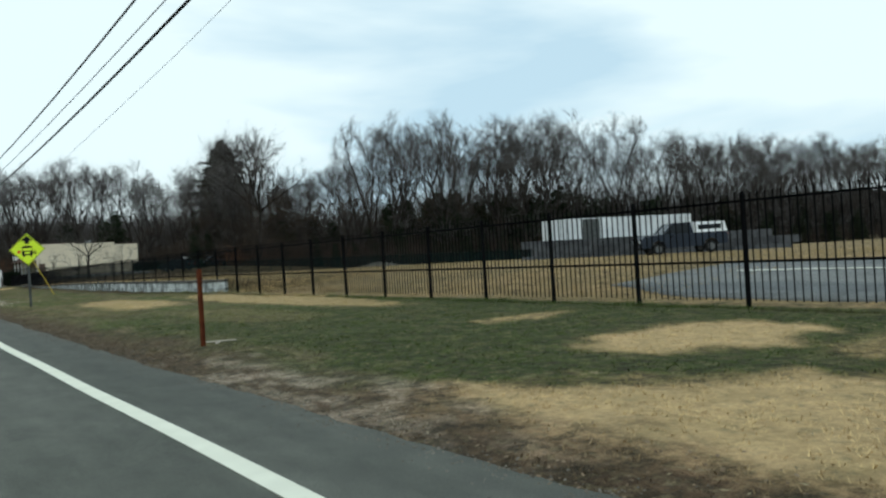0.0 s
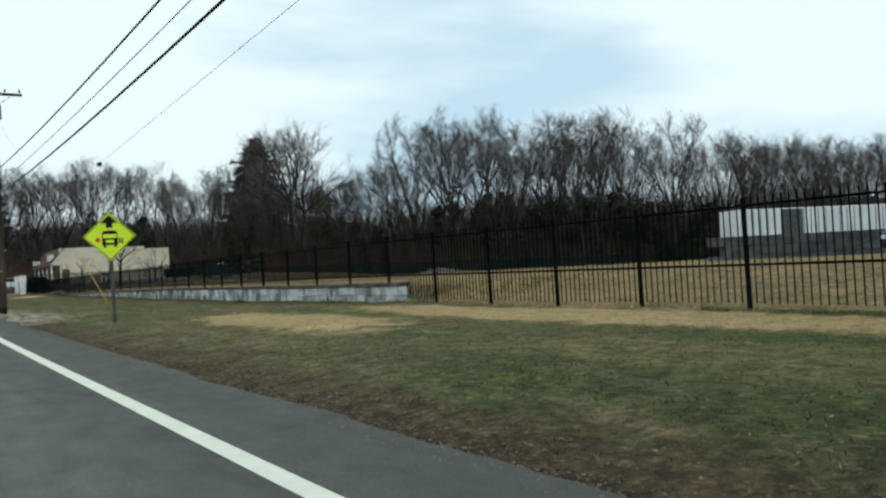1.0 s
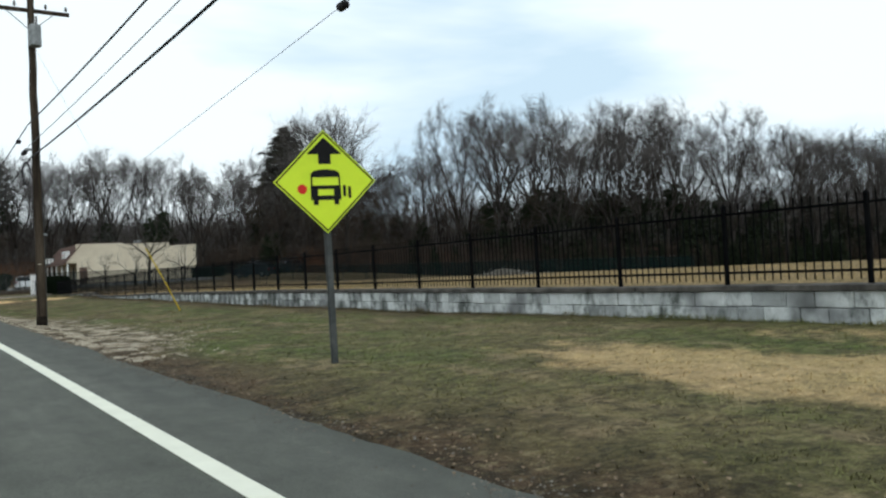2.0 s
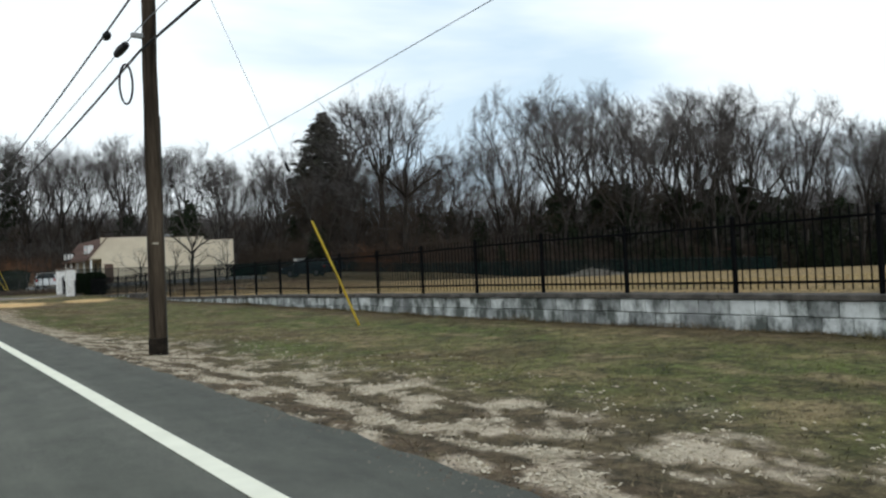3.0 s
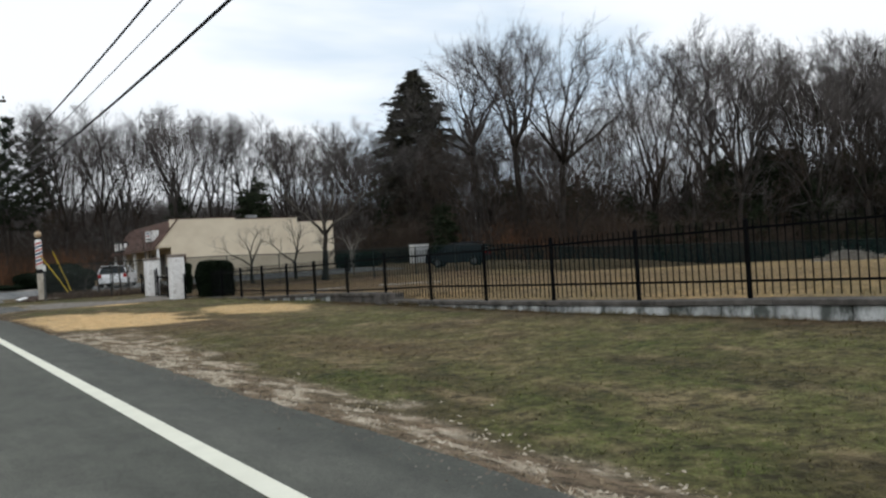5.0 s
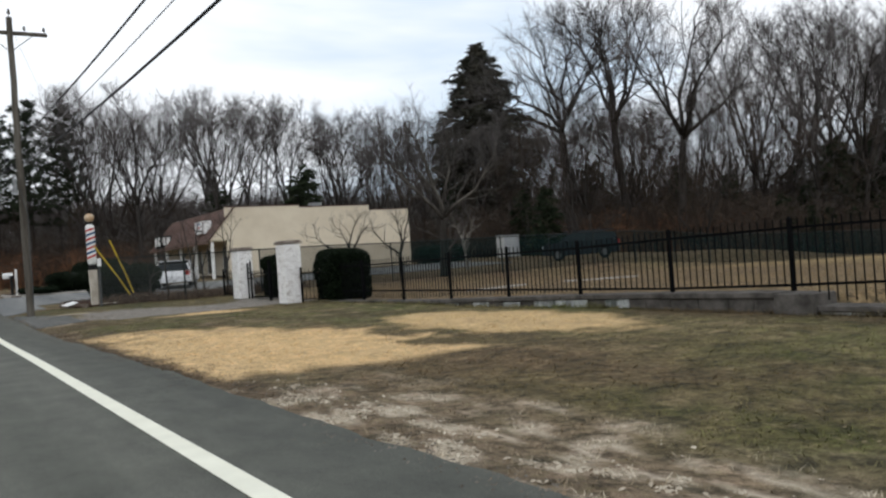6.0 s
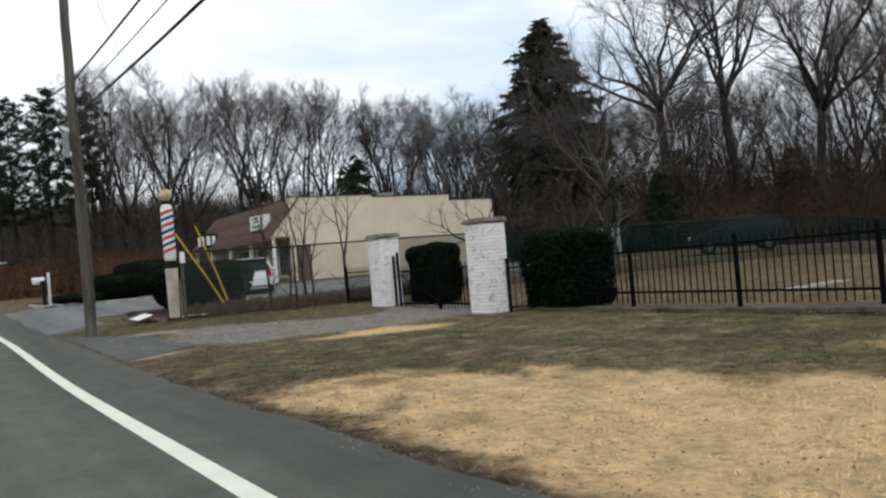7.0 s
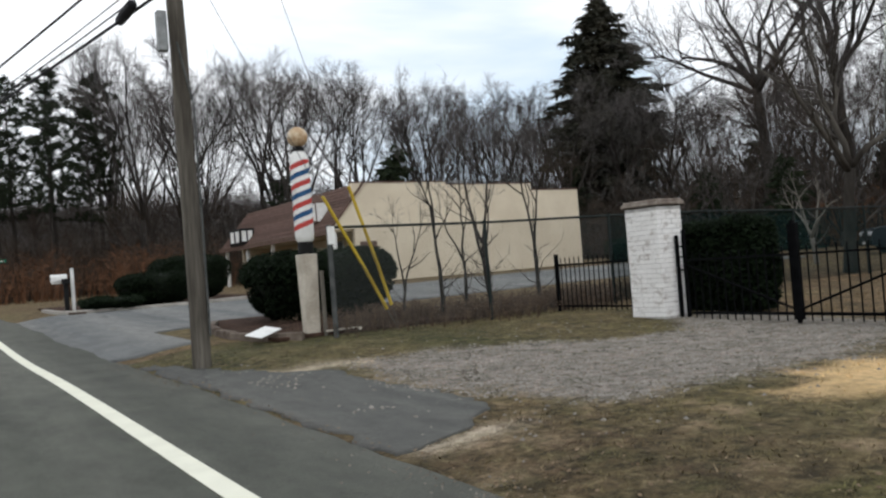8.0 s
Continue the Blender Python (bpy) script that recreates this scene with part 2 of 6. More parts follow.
CAR_BLACK = surface("dark_car_paint", (0.006, 0.008, 0.012), (0.010, 0.013, 0.018), 1.0, 0.4, bump=0, fine=0.03, spec=0.2)
CAR_BLUE = surface("blue_car_paint", (0.010, 0.015, 0.026), (0.016, 0.023, 0.038), 1.0, 0.4, bump=0, fine=0.03, spec=0.25)
CAR_GLASS = surface("car_glass", (0.010, 0.013, 0.015), (0.015, 0.018, 0.021), 1.0, 0.12, bump=0, fine=0.02, spec=0.12)
RUBBER = surface("tyre_rubber", (0.012, 0.012, 0.012), (0.02, 0.02, 0.02), 9.0, 0.85, bump=0)
RIM = surface("wheel_rim", (0.08, 0.083, 0.086), (0.15, 0.153, 0.157), 3.0, 0.45, metal=0.5, bump=0)
LAMP_RED = surface("tail_lamp", (0.30, 0.01, 0.01), (0.36, 0.015, 0.012), 3.0, 0.25, bump=0, fine=0.05)
LAMP_CLEAR = surface("head_lamp", (0.6, 0.62, 0.64), (0.7, 0.72, 0.74), 3.0, 0.15, bump=0, fine=0.05)
TRAILER_WHITE = surface("trailer_panel", (0.60, 0.62, 0.63), (0.74, 0.76, 0.77), 0.8, 0.5, bump=0.05, fine=0.1)
GREY_WALL = surface("grey_block", (0.055, 0.057, 0.062), (0.11, 0.112, 0.118), 2.0, 0.9, bump=0.5, spread=0.4)
BALL = surface("weathered_globe", (0.40, 0.22, 0.09), (0.72, 0.62, 0.46), 5.0, 0.6, bump=0.1, fine=0.3, grain=25)
STRIPE_RED = surface("stripe_red", (0.42, 0.05, 0.045), (0.52, 0.08, 0.07), 6.0, 0.5, bump=0, fine=0.15)
STRIPE_BLUE = surface("stripe_blue", (0.02, 0.07, 0.16), (0.03, 0.10, 0.22), 6.0, 0.5, bump=0, fine=0.15)
PORCH_DARK = surface("shaded_glass", (0.03, 0.03, 0.03), (0.05, 0.05, 0.05), 2.0, 0.2, bump=0)
GREEN_SIGN = surface("green_sign", (0.01, 0.12, 0.07), (0.015, 0.15, 0.09), 2.0, 0.5, bump=0, fine=0.1)
RED_ROOF = surface("red_roof", (0.12, 0.05, 0.04), (0.18, 0.08, 0.065), 3.0, 0.9)


def stained_wall(name, shift):
    """White limewash over concrete block: grey-black runs and bare patches of their own shape."""
    m, nt, bsdf = material(name)
    info = nt.nodes.new("ShaderNodeObjectInfo")
    runs = noise_at(nt, 2.4, 6.0, (1, 1, 0.55), 0.68)
    patch = noise_at(nt, 0.55, 3.0)
    low = noise_at(nt, 6.0, 6.0)
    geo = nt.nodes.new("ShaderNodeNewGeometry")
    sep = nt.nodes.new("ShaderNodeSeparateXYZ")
    # Paler from y 46 down to 27; a negative shift darkens the whole material.
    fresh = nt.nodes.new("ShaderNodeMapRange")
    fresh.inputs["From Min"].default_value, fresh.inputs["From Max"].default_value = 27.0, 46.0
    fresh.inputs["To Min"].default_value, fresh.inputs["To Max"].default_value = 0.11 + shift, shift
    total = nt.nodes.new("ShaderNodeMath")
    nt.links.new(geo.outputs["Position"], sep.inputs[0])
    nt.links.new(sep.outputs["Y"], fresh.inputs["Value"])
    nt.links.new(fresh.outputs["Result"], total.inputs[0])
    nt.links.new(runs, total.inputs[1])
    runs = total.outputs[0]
    col = ramp_between(nt, runs, (0.085, 0.095, 0.085), (0.60, 0.62, 0.61), 0.40, 0.58)
    col = mixed(nt, 0.55, col, ramp_between(nt, info.outputs["Random"], (0.22, 0.23, 0.23), (1.0, 1.0, 1.0), 0.10, 0.40), "MULTIPLY")
    col = mixed(nt, ramp_between(nt, patch, (0, 0, 0), (1, 1, 1), 0.56, 0.68), col, (0.16, 0.165, 0.165))
    col = mixed(nt, 0.4, col, ramp_between(nt, low, (0.45, 0.45, 0.43), (1.2, 1.2, 1.2), 0.3, 0.7), "MULTIPLY")
    nt.links.new(col, bsdf.inputs["Base Color"])
    bsdf.inputs["Roughness"].default_value = 0.9
    bumped(nt, bsdf, low, 0.6, 0.02)
    return m


def whitewashed_brick():
    m, nt, bsdf = material("whitewashed_brick")
    worn = noise_at(nt, 5.5, 6.0, (1, 1, 1.6), 0.7)
    fine = noise_at(nt, 40.0, 3.0)
    info = nt.nodes.new("ShaderNodeObjectInfo")
    col = ramp_between(nt, worn, (0.36, 0.32, 0.28), (0.80, 0.79, 0.77), 0.32, 0.46)
    col = mixed(nt, 0.3, col, ramp_between(nt, info.outputs["Random"], (0.80, 0.79, 0.78), (1.04, 1.04, 1.04), 0.0, 0.6), "MULTIPLY")
    col = mixed(nt, 0.25, col, ramp_between(nt, fine, (0.5, 0.5, 0.5), (1.1, 1.1, 1.1), 0.3, 0.6), "MULTIPLY")
    nt.links.new(col, bsdf.inputs["Base Color"])
    bsdf.inputs["Roughness"].default_value = 0.85
    bumped(nt, bsdf, fine, 0.4, 0.01)
    return m


def see_through(name, colour, cover):
    """A woven or knotted sheet, too fine to tell its holes apart, that lets part of the view through."""
    m, nt, bsdf = material(name)
    clear = nt.nodes.new("ShaderNodeBsdfTransparent")
    blend = nt.nodes.new("ShaderNodeMixShader")
    blend.inputs[0].default_value = cover
    bsdf.inputs["Base Color"].default_value = (*colour, 1)
    bsdf.inputs["Roughness"].default_value = 0.8
    bsdf.inputs["Specular IOR Level"].default_value = 0.05
    out = nt.nodes["Material Output"]
    nt.links.new(clear.outputs[0], blend.inputs[1])
    nt.links.new(bsdf.outputs[0], blend.inputs[2])
    nt.links.new(blend.outputs[0], out.inputs["Surface"])
    return m


# Second whitewash has its stain noise shifted darker, for the lower course.
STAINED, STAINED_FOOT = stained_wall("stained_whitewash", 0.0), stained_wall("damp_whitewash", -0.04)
BRICK = whitewashed_brick()
MORTAR = surface("grey_mortar", (0.38, 0.37, 0.35), (0.58, 0.57, 0.55), 7.0, 0.9)
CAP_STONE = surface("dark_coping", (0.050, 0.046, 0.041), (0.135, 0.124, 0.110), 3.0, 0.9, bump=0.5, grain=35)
CAP_BRICK = surface("weathered_cap", (0.16, 0.125, 0.105), (0.33, 0.29, 0.25), 6.0, 0.9, bump=0.6, grain=35)
NETTING = see_through("green_netting", (0.005, 0.017, 0.017), 0.48)
CHAINLINK = see_through("chain_link", (0.10, 0.11, 0.105), 0.16)


# ---------------------------------------------------------------- building blocks
def thing(name, at=(0, 0, 0), label="", category="", group="", turn=0.0, kind=""):
    ob = new(name)
    ob.matrix_basis = pose(*at, 0, 0, turn)
    ob.empty_display_size = 0.2
    return tagged(ob, label, category, group, kind)


def part(name, bm, mat, parent=None, label="", smooth=False):
    """Links a bmesh, or (points, faces), as one mesh object under a thing or a part."""
    me = bpy.data.meshes.new(name)
    if isinstance(bm, tuple):
        me.from_pydata(bm[0], [], bm[1])
    else:
        bmesh.ops.recalc_face_normals(bm, faces=bm.faces)
        bm.to_mesh(me)
        bm.free()
    me.materials.append(mat)
    if smooth:
        me.polygons.foreach_set("use_smooth", [True] * len(me.polygons))
    ob = new(name, me)
    ob.parent = parent
    return tagged(ob, label)


def again(ob, m, parent=None):
    """One more object on the same mesh."""
    o = bpy.data.objects.new(ob.name, ob.data)
    scene.collection.objects.link(o)
    o.parent = parent if parent is not None else ob.parent
    o.matrix_basis = m
    return o


def box(bm, x0, x1, y0, y1, z0, z1, bevel=0.0):
    made = bmesh.ops.create_cube(bm, size=1.0, matrix=Matrix.LocRotScale(((x0 + x1) / 2, (y0 + y1) / 2, (z0 + z1) / 2), None, (abs(x1 - x0), abs(y1 - y0), abs(z1 - z0))))
    if bevel:
        edges = list({e for v in made["verts"] for e in v.link_edges})
        bmesh.ops.bevel(bm, geom=edges, offset=bevel, segments=1, affect="EDGES")
    return bm


def tube_into(points, faces, line, radii, sides):
    """Adds a tapered tube along a line of points to lists of points and faces."""
    first = len(points)
    n = len(line)
    prev = None
    for i in range(n):
        d = (line[min(i + 1, n - 1)] - line[max(i - 1, 0)])
        d = d.normalized() if d.length > 1e-9 else Vector((0, 0, 1))
        if prev is None:
            a = d.orthogonal().normalized()
        else:
            a = (prev - d * prev.dot(d))
            a = a.normalized() if a.length > 1e-6 else d.orthogonal().normalized()
        prev = a
        b = d.cross(a)
        for k in range(sides):
            w = 2 * math.pi * k / sides
            points.append(tuple(line[i] + (a * math.cos(w) + b * math.sin(w)) * radii[i]))
    for i in range(n - 1):
        for k in range(sides):
            p, q = first + i * sides + k, first + i * sides + (k + 1) % sides
            faces.append((p, q, q + sides, p + sides))
    if sides > 2:
        faces.append(tuple(first + k for k in reversed(range(sides))))
        faces.append(tuple(first + (n - 1) * sides + k for k in range(sides)))


def tube(line, radius, sides=8, end=None):
    points, faces = [], []
    line = [Vector(p) for p in line]
    n = len(line)
    last = radius if end is None else end
    tube_into(points, faces, line, [radius + (last - radius) * i / (n - 1) for i in range(n)], sides)
    return points, faces


def lathe(profile, sides=24):
    """A turned shape from (radius, height) pairs."""
    points, faces = [], []
    for r, z in profile:
        for k in range(sides):
            w = 2 * math.pi * k / sides
            points.append((r * math.cos(w), r * math.sin(w), z))
    for i in range(len(profile) - 1):
        for k in range(sides):
            p, q = i * sides + k, i * sides + (k + 1) % sides
            faces.append((p, q, q + sides, p + sides))
    faces.append(tuple(reversed(range(sides))))
    faces.append(tuple((len(profile) - 1) * sides + k for k in range(sides)))
    return points, faces


def slab(outline, depth, bevel=0.0):
    """A flat outline of (x, z) pairs in the plane y = 0, made thick towards +y."""
    bm = bmesh.new()
    vs = [bm.verts.new((x, 0, z)) for x, z in outline]
    f = bm.faces.new(vs)
    made = bmesh.ops.extrude_face_region(bm, geom=[f])
    for v in made["geom"]:
        if isinstance(v, bmesh.types.BMVert):
            v.co.y += depth
    return bm


def lerp_table(rows, v):
    if v <= rows[0][0]:
        return rows[0][1]
    for (a, p), (b, q) in zip(rows, rows[1:]):
        if v <= b:
            s = (v - a) / (b - a)
            s = s * s * (3 - 2 * s)
            return p + (q - p) * s
    return rows[-1][1]


def step(a, b, v):
    s = min(1.0, max(0.0, (v - a) / (b - a)))
    return s * s * (3 - 2 * s)


# ---------------------------------------------------------------- lie of the land
EDGE = 1.04
VERGE = [(-60, 0.05), (-5, 0.03), (25, 0.0), (40, -0.1), (49, -0.19), (62, -0.23), (72, -0.19), (82, -0.07), (92, 0.0), (97, 0.03), (102, 0.2), (106, 0.3), (120, 0.62), (140, 0.9), (200, 1.5), (400, 2.5)]
ROADWAY = [(-400, 0.05), (-2, 0.045), (4, 0.0), (11, -0.04), (20, -0.04), (38, 0.0), (45, 0.015), (84, 0.01), (92, -0.015), (104, 0.15), (120, 0.5), (140, 0.85), (200, 1.45), (400, 2.5)]
FENCE_X = 9.29
COPING = [(25, 0.54), (33, 0.49), (45, 0.46), (53.7, 0.39), (58, 0.35), (61, 0.32), (66, 0.24), (70, 0.16), (74, 0.11), (78.3, 0.10), (78.31, 0.285), (81, 0.27), (83.2, 0.23), (85.6, 0.17), (90, 0.07), (95, 0.05)]
BANK = [(38, 0.0), (50, 0.08), (58, 0.14), (64, 0.16), (72, 0.11), (78, 0.08), (82, 0.07), (88, 0.0)]


def edge_x(y):
    return EDGE + 0.10 * noise.noise((y * 0.35, 3.1, 0)) + 0.05 * noise.noise((y * 1.7, 7.7, 0)) + 0.03 * noise.noise((y * 5.1, 1.7, 0))


def road_z(y):
    return lerp_table(ROADWAY, y)


def land(x, y):
    verge = lerp_table(VERGE, y)
    road = road_z(y) - 0.035
    z = road + (verge - road) * step(1.0, 2.4, x) if x > 1.0 else road
    if x < -8.5:
        z = road + 0.02
    if x > 9.4:
        start = verge if y < 24 else lerp_table(COPING, y) - 0.12
        start += (verge - start) * step(88, 93, y)
        field = 0.02 * (35 - min(x, 160))
        field += (0.027 * (17 - min(x, 170)) - field) * step(38, 62, y)
        if y > 100:
            back = step(103, 106, y)
            fall = step(28 + 10 * back, 40 + 20 * back, x)
            lot = lerp_table(VERGE, y) * (1 - fall) + field * fall
            field = field + (lot - field) * step(100, 104, y)
        z = start + (field - start) * step(9.6, 18, x)
    if 4.0 < x < 9.4:
        z += lerp_table(BANK, y) * step(4.5, 8.6, x)
    if x > 1.3 and x < 60:
        z += 0.02 * noise.noise((x * 0.9, y * 0.9, 0)) + 0.03 * noise.noise((x * 0.23, y * 0.23, 5))
    return z


SPOTS = [  # straw lying on the turf: x, y, half widths, strength
    (7.2, 83.4, 1.3, 3.6, 0.75), (6.2, -0.3, 1.5, 1.3, 0.72), (7.0, 3.8, 0.9, 0.4, 0.5), (6.6, -2.6, 1.0, 0.7, 0.4),
    (5.2, 23.5, 1.3, 4.6, 0.55), (8.0, 17.5, 1.1, 8.5, 0.55), (4.4, 19.6, 0.8, 1.4, 0.3), (5.5, 94.9, 1.35, 0.85, 0.9), (5.0, 11.5, 1.2, 3.5, 0.12),
]
STRAW_BED = [(80, 4.6), (83, 5.0), (85, 5.3), (86.5, 4.6), (89.5, 3.5), (91, 2.0)]
STRAW, TURF, LITTER, SAND, DRY, FIELD, STONES = (0.70, 0.50, 0.255), (0.080, 0.100, 0.026), (0.085, 0.058, 0.034), (0.60, 0.53, 0.41), (0.178, 0.153, 0.072), (0.36, 0.26, 0.12), (0.27, 0.25, 0.22)


def blend3(a, b, s):
    s = min(1.0, max(0.0, s))
    return tuple(p + (q - p) * s for p, q in zip(a, b))


def gravelled(x, y):
    """How much loose gravel lies at a place on the way to the gate, from 0 to 1."""
    w = 0.9 * noise.noise((x * 0.9, y * 0.9, 11.0)) + 0.6 * noise.noise((x * 2.7, y * 2.7, 12.0))
    near = 95.7 + 1.2 * (1 - step(2.4, 3.6, x))
    far = 100.0 - 1.0 * step(4.5, 6.5, x) + 0.7 * step(7.3, 8.4, x)
    return step(-0.2, 0.7, y - near + 0.5 * w) * (1 - step(-0.5, 0.35, y - far + 0.4 * w)) * step(2.3, 3.3, x + 0.5 * w) * (1 - step(9.0, 9.6, x))


def cover(x, y):
    """The colour of what grows or lies at a place."""
    n1 = noise.noise((x * 0.5, y * 0.22, 1.0))
    n2 = noise.noise((x * 1.6, y * 0.9, 4.0))
    n3 = noise.noise((x * 4.2, y * 3.4, 9.0))
    n6 = noise.noise((x * 0.8, y * 0.45, 31.0)) + 0.6 * noise.noise((x * 2.4, y * 1.4, 32.0))
    n7 = noise.noise((x * 1.3, y * 0.6, 41.0)) + 0.7 * noise.noise((x * 3.1, y * 2.2, 42.0))
    if x < -5:
        return blend3(TURF, DRY, 0.5 + 0.7 * noise.noise((x * 0.07, y * 0.07, 3.0)))
    if x > 9.5 and y < 100:
        c = blend3(FIELD, DRY, 0.35 + 0.5 * n1 + 0.3 * n2)
        return blend3(c, (0.15, 0.108, 0.062), step(62, 90, y) * (1 - step(24, 42, x)) * (0.85 + 0.3 * n2))
    if 93.5 < y < 104 and x < 9.5:
        c = blend3((0.080, 0.082, 0.034), (0.17, 0.138, 0.070), 0.5 + 0.7 * n1 + 0.5 * n2 + 0.3 * n3)
        c = blend3(c, (0.105, 0.072, 0.046), (1 - step(95.5, 98.5, y)) * (1 - step(2.2, 3.6, x)) * (0.5 + 0.6 * n3))
        n4 = noise.noise((x * 2.2, y * 1.9, 25.0)) + 0.5 * noise.noise((x * 6, y * 6, 26.0))
        c = blend3(c, (0.30, 0.235, 0.15), 0.6 * step(0.1, 0.5, n4) * (1 - step(97, 99, y)))
        d = math.hypot((x - 5.5) / 1.35, (y - 94.9) / 0.85)
        c = blend3(c, STRAW, 0.95 * (1 - step(0.6, 1.15, d + 0.45 * n2 + 0.25 * n3)))
        c = blend3(c, STONES, gravelled(x, y))
        k = math.exp(-((y - 95.9 - 0.1 * n2) / 0.16) ** 2) * step(1.1, 1.4, x) * (1 - step(1.9, 2.5, x)) + math.exp(-((y - 100.05 + 0.3 * n2) / 0.3) ** 2) * step(1.4, 1.9, x) * (1 - step(2.8, 3.4, x))
        return blend3(c, SAND, 0.75 * k)
    if y > 100 or x > 60:
        return blend3((0.13, 0.085, 0.05), DRY, 0.4 + 0.6 * n1)
    c = blend3(blend3(TURF, (0.100, 0.128, 0.036), step(9, 15, y) * (1 - 0.8 * step(52, 70, y))), DRY, 0.42 + 0.8 * n1 + 0.5 * n2 + 0.4 * n3 + 0.12 * step(70, 90, y) + 0.04 * step(34, 60, y) - 0.5 * (1 - step(10, 16, y)))
    c = blend3(c, (0.082, 0.060, 0.034), (0.3 + 0.3 * step(30, 44, y)) * step(0.05, 0.45, n6))
    c = blend3(c, (0.31, 0.245, 0.145), 0.55 * step(0.22, 0.62, n7))
    c = blend3(c, (0.095, 0.066, 0.040), 0.75 * step(7.6, 8.9, x + 0.5 * n2) * step(26, 34, y) * (1 - step(80, 84, y)))
    c = blend3(c, (0.10, 0.075, 0.042), step(85, 89, y) * (1 - step(4.5, 7.0, x)) * (0.2 + 0.9 * n2))
    c = blend3(c, (0.046, 0.068, 0.013), 0.7 * (1 - step(8, 20, y)) * step(1.8, 3.2, x))
    c = blend3(c, (0.135, 0.098, 0.052), step(66, 74, y) * (1 - step(84, 88, y)) * (1 - step(4.0, 7.5, x + n2)) * (0.6 + 0.6 * n1))
    for sx, sy, rx, ry, k in SPOTS:
        d = math.hypot((x - sx) / rx, (y - sy) / ry)
        c = blend3(c, STRAW, k * (1 - step(0.82, 1.08, d + 0.30 * n2 + 0.22 * n3)))
    if y < 3:
        c = blend3(c, STRAW, 0.72 * (1 - step(-0.5, 0.4, 1.05 * x + y - 1.9 + 0.8 * n2 + 0.4 * n3)))
    reach = 1.0 + 0.5 * n1
    c = blend3(c, LITTER, (1 - step(0.3 * reach, (1.5 - 0.7 * step(78, 82, y)) * reach, x - EDGE + 0.5 * n2 + 0.3 * n3)) * 0.95)
    c = blend3(c, (0.028, 0.021, 0.014), 0.85 * (1 - step(0.05, 0.32, x - edge_x(y) + 0.25 * n3)) * (0.6 + 0.8 * n2))
    if 79 < y < 92:
        far = lerp_table(STRAW_BED, y) + 0.8 * n2 + 0.4 * n3
        bed = step(1.18, 1.5, x + 0.16 * n2 + 0.14 * n3) * (1 - step(-0.25, 0.25, x - far)) * step(80.2, 81.0, y + 0.5 * n2) * (1 - step(89.9, 90.6, y + 0.5 * n2))
        c = blend3(c, STRAW, bed * (0.92 + 0.25 * n3))
    sandy = step(32, 37, y) * (1 - step(77, 81, y)) + 0.55 * (1 - step(2, 6, y)) * step(-4, 0, y)
    wide = 1.4 + 1.4 * step(33, 38, y) * (1 - step(51, 57, y)) + 0.8 * step(70, 75, y)
    n4 = noise.noise((x * 2.6, y * 1.7, 15.0)) + 0.6 * noise.noise((x * 6.5, y * 4.5, 16.0))
    band = 1 - step(0.5 * wide, wide, x - EDGE + 0.7 * n2)
    c = blend3(c, blend3((0.125, 0.098, 0.064), (0.25, 0.20, 0.135), step(52, 60, y)), 0.8 * min(1.0, sandy) * band)
    c = blend3(c, SAND, 0.8 * sandy * band * step(0.0, 0.2, n4))
    if 83 < y < 95:
        n5 = noise.noise((x * 1.7, y * 1.2, 25.0)) + 0.6 * noise.noise((x * 4.5, y * 3.6, 26.0))
        k = step(85, 89, y)
        c = blend3(c, (0.065, 0.058, 0.026), 0.5 * k * step(0.0, 0.4, -n5))
        c = blend3(c, (0.33, 0.26, 0.165), 0.55 * k * step(0.2, 0.55, n5))
    return c


def colour_layer(me, colours):
    layer = me.color_attributes.new("cover", "FLOAT_COLOR", "POINT")
    layer.data.foreach_set("color", [v for c in colours for v in (*c, 1.0 - 0.8 * step(0.30, 0.52, c[0]))])


def spaced(*runs):
    out = []
    for a, b, d in runs:
        n = max(1, round((b - a) / d))
        out += [a + (b - a) * i / n for i in range(n)]
    return out + [runs[-1][1]]


def build_ground():
    xs = spaced((-1500, -100, 200), (-100, -10, 15), (-10, 0.6, 2.0), (0.6, 3.4, 0.1), (3.4, 9.6, 0.25), (9.6, 20, 0.8), (20, 60, 2.0), (60, 160, 5), (160, 400, 30), (400, 2000, 200))
    ys = spaced((-1500, -100, 200), (-100, -14, 10), (-14, 32, 0.3), (32, 62, 0.15), (62, 93, 0.24), (93, 104, 0.12), (104, 106, 0.3), (106, 150, 1.5), (150, 220, 5), (220, 500, 40), (500, 2000, 250))
    pts = [(x, y, land(x, y)) for y in ys for x in xs]
    cols = [cover(x, y) for y in ys for x in xs]
    w = len(xs)
    faces = [(j * w + i, j * w + i + 1, (j + 1) * w + i + 1, (j + 1) * w + i) for j in range(len(ys) - 1) for i in range(w - 1)]
    ob = part("ground", (pts, faces), GROUND, smooth=True)
    colour_layer(ob.data, cols)
    tagged(ob, "patchy winter turf with straw, leaf litter and sandy bare spots", "ground", kind="structure")


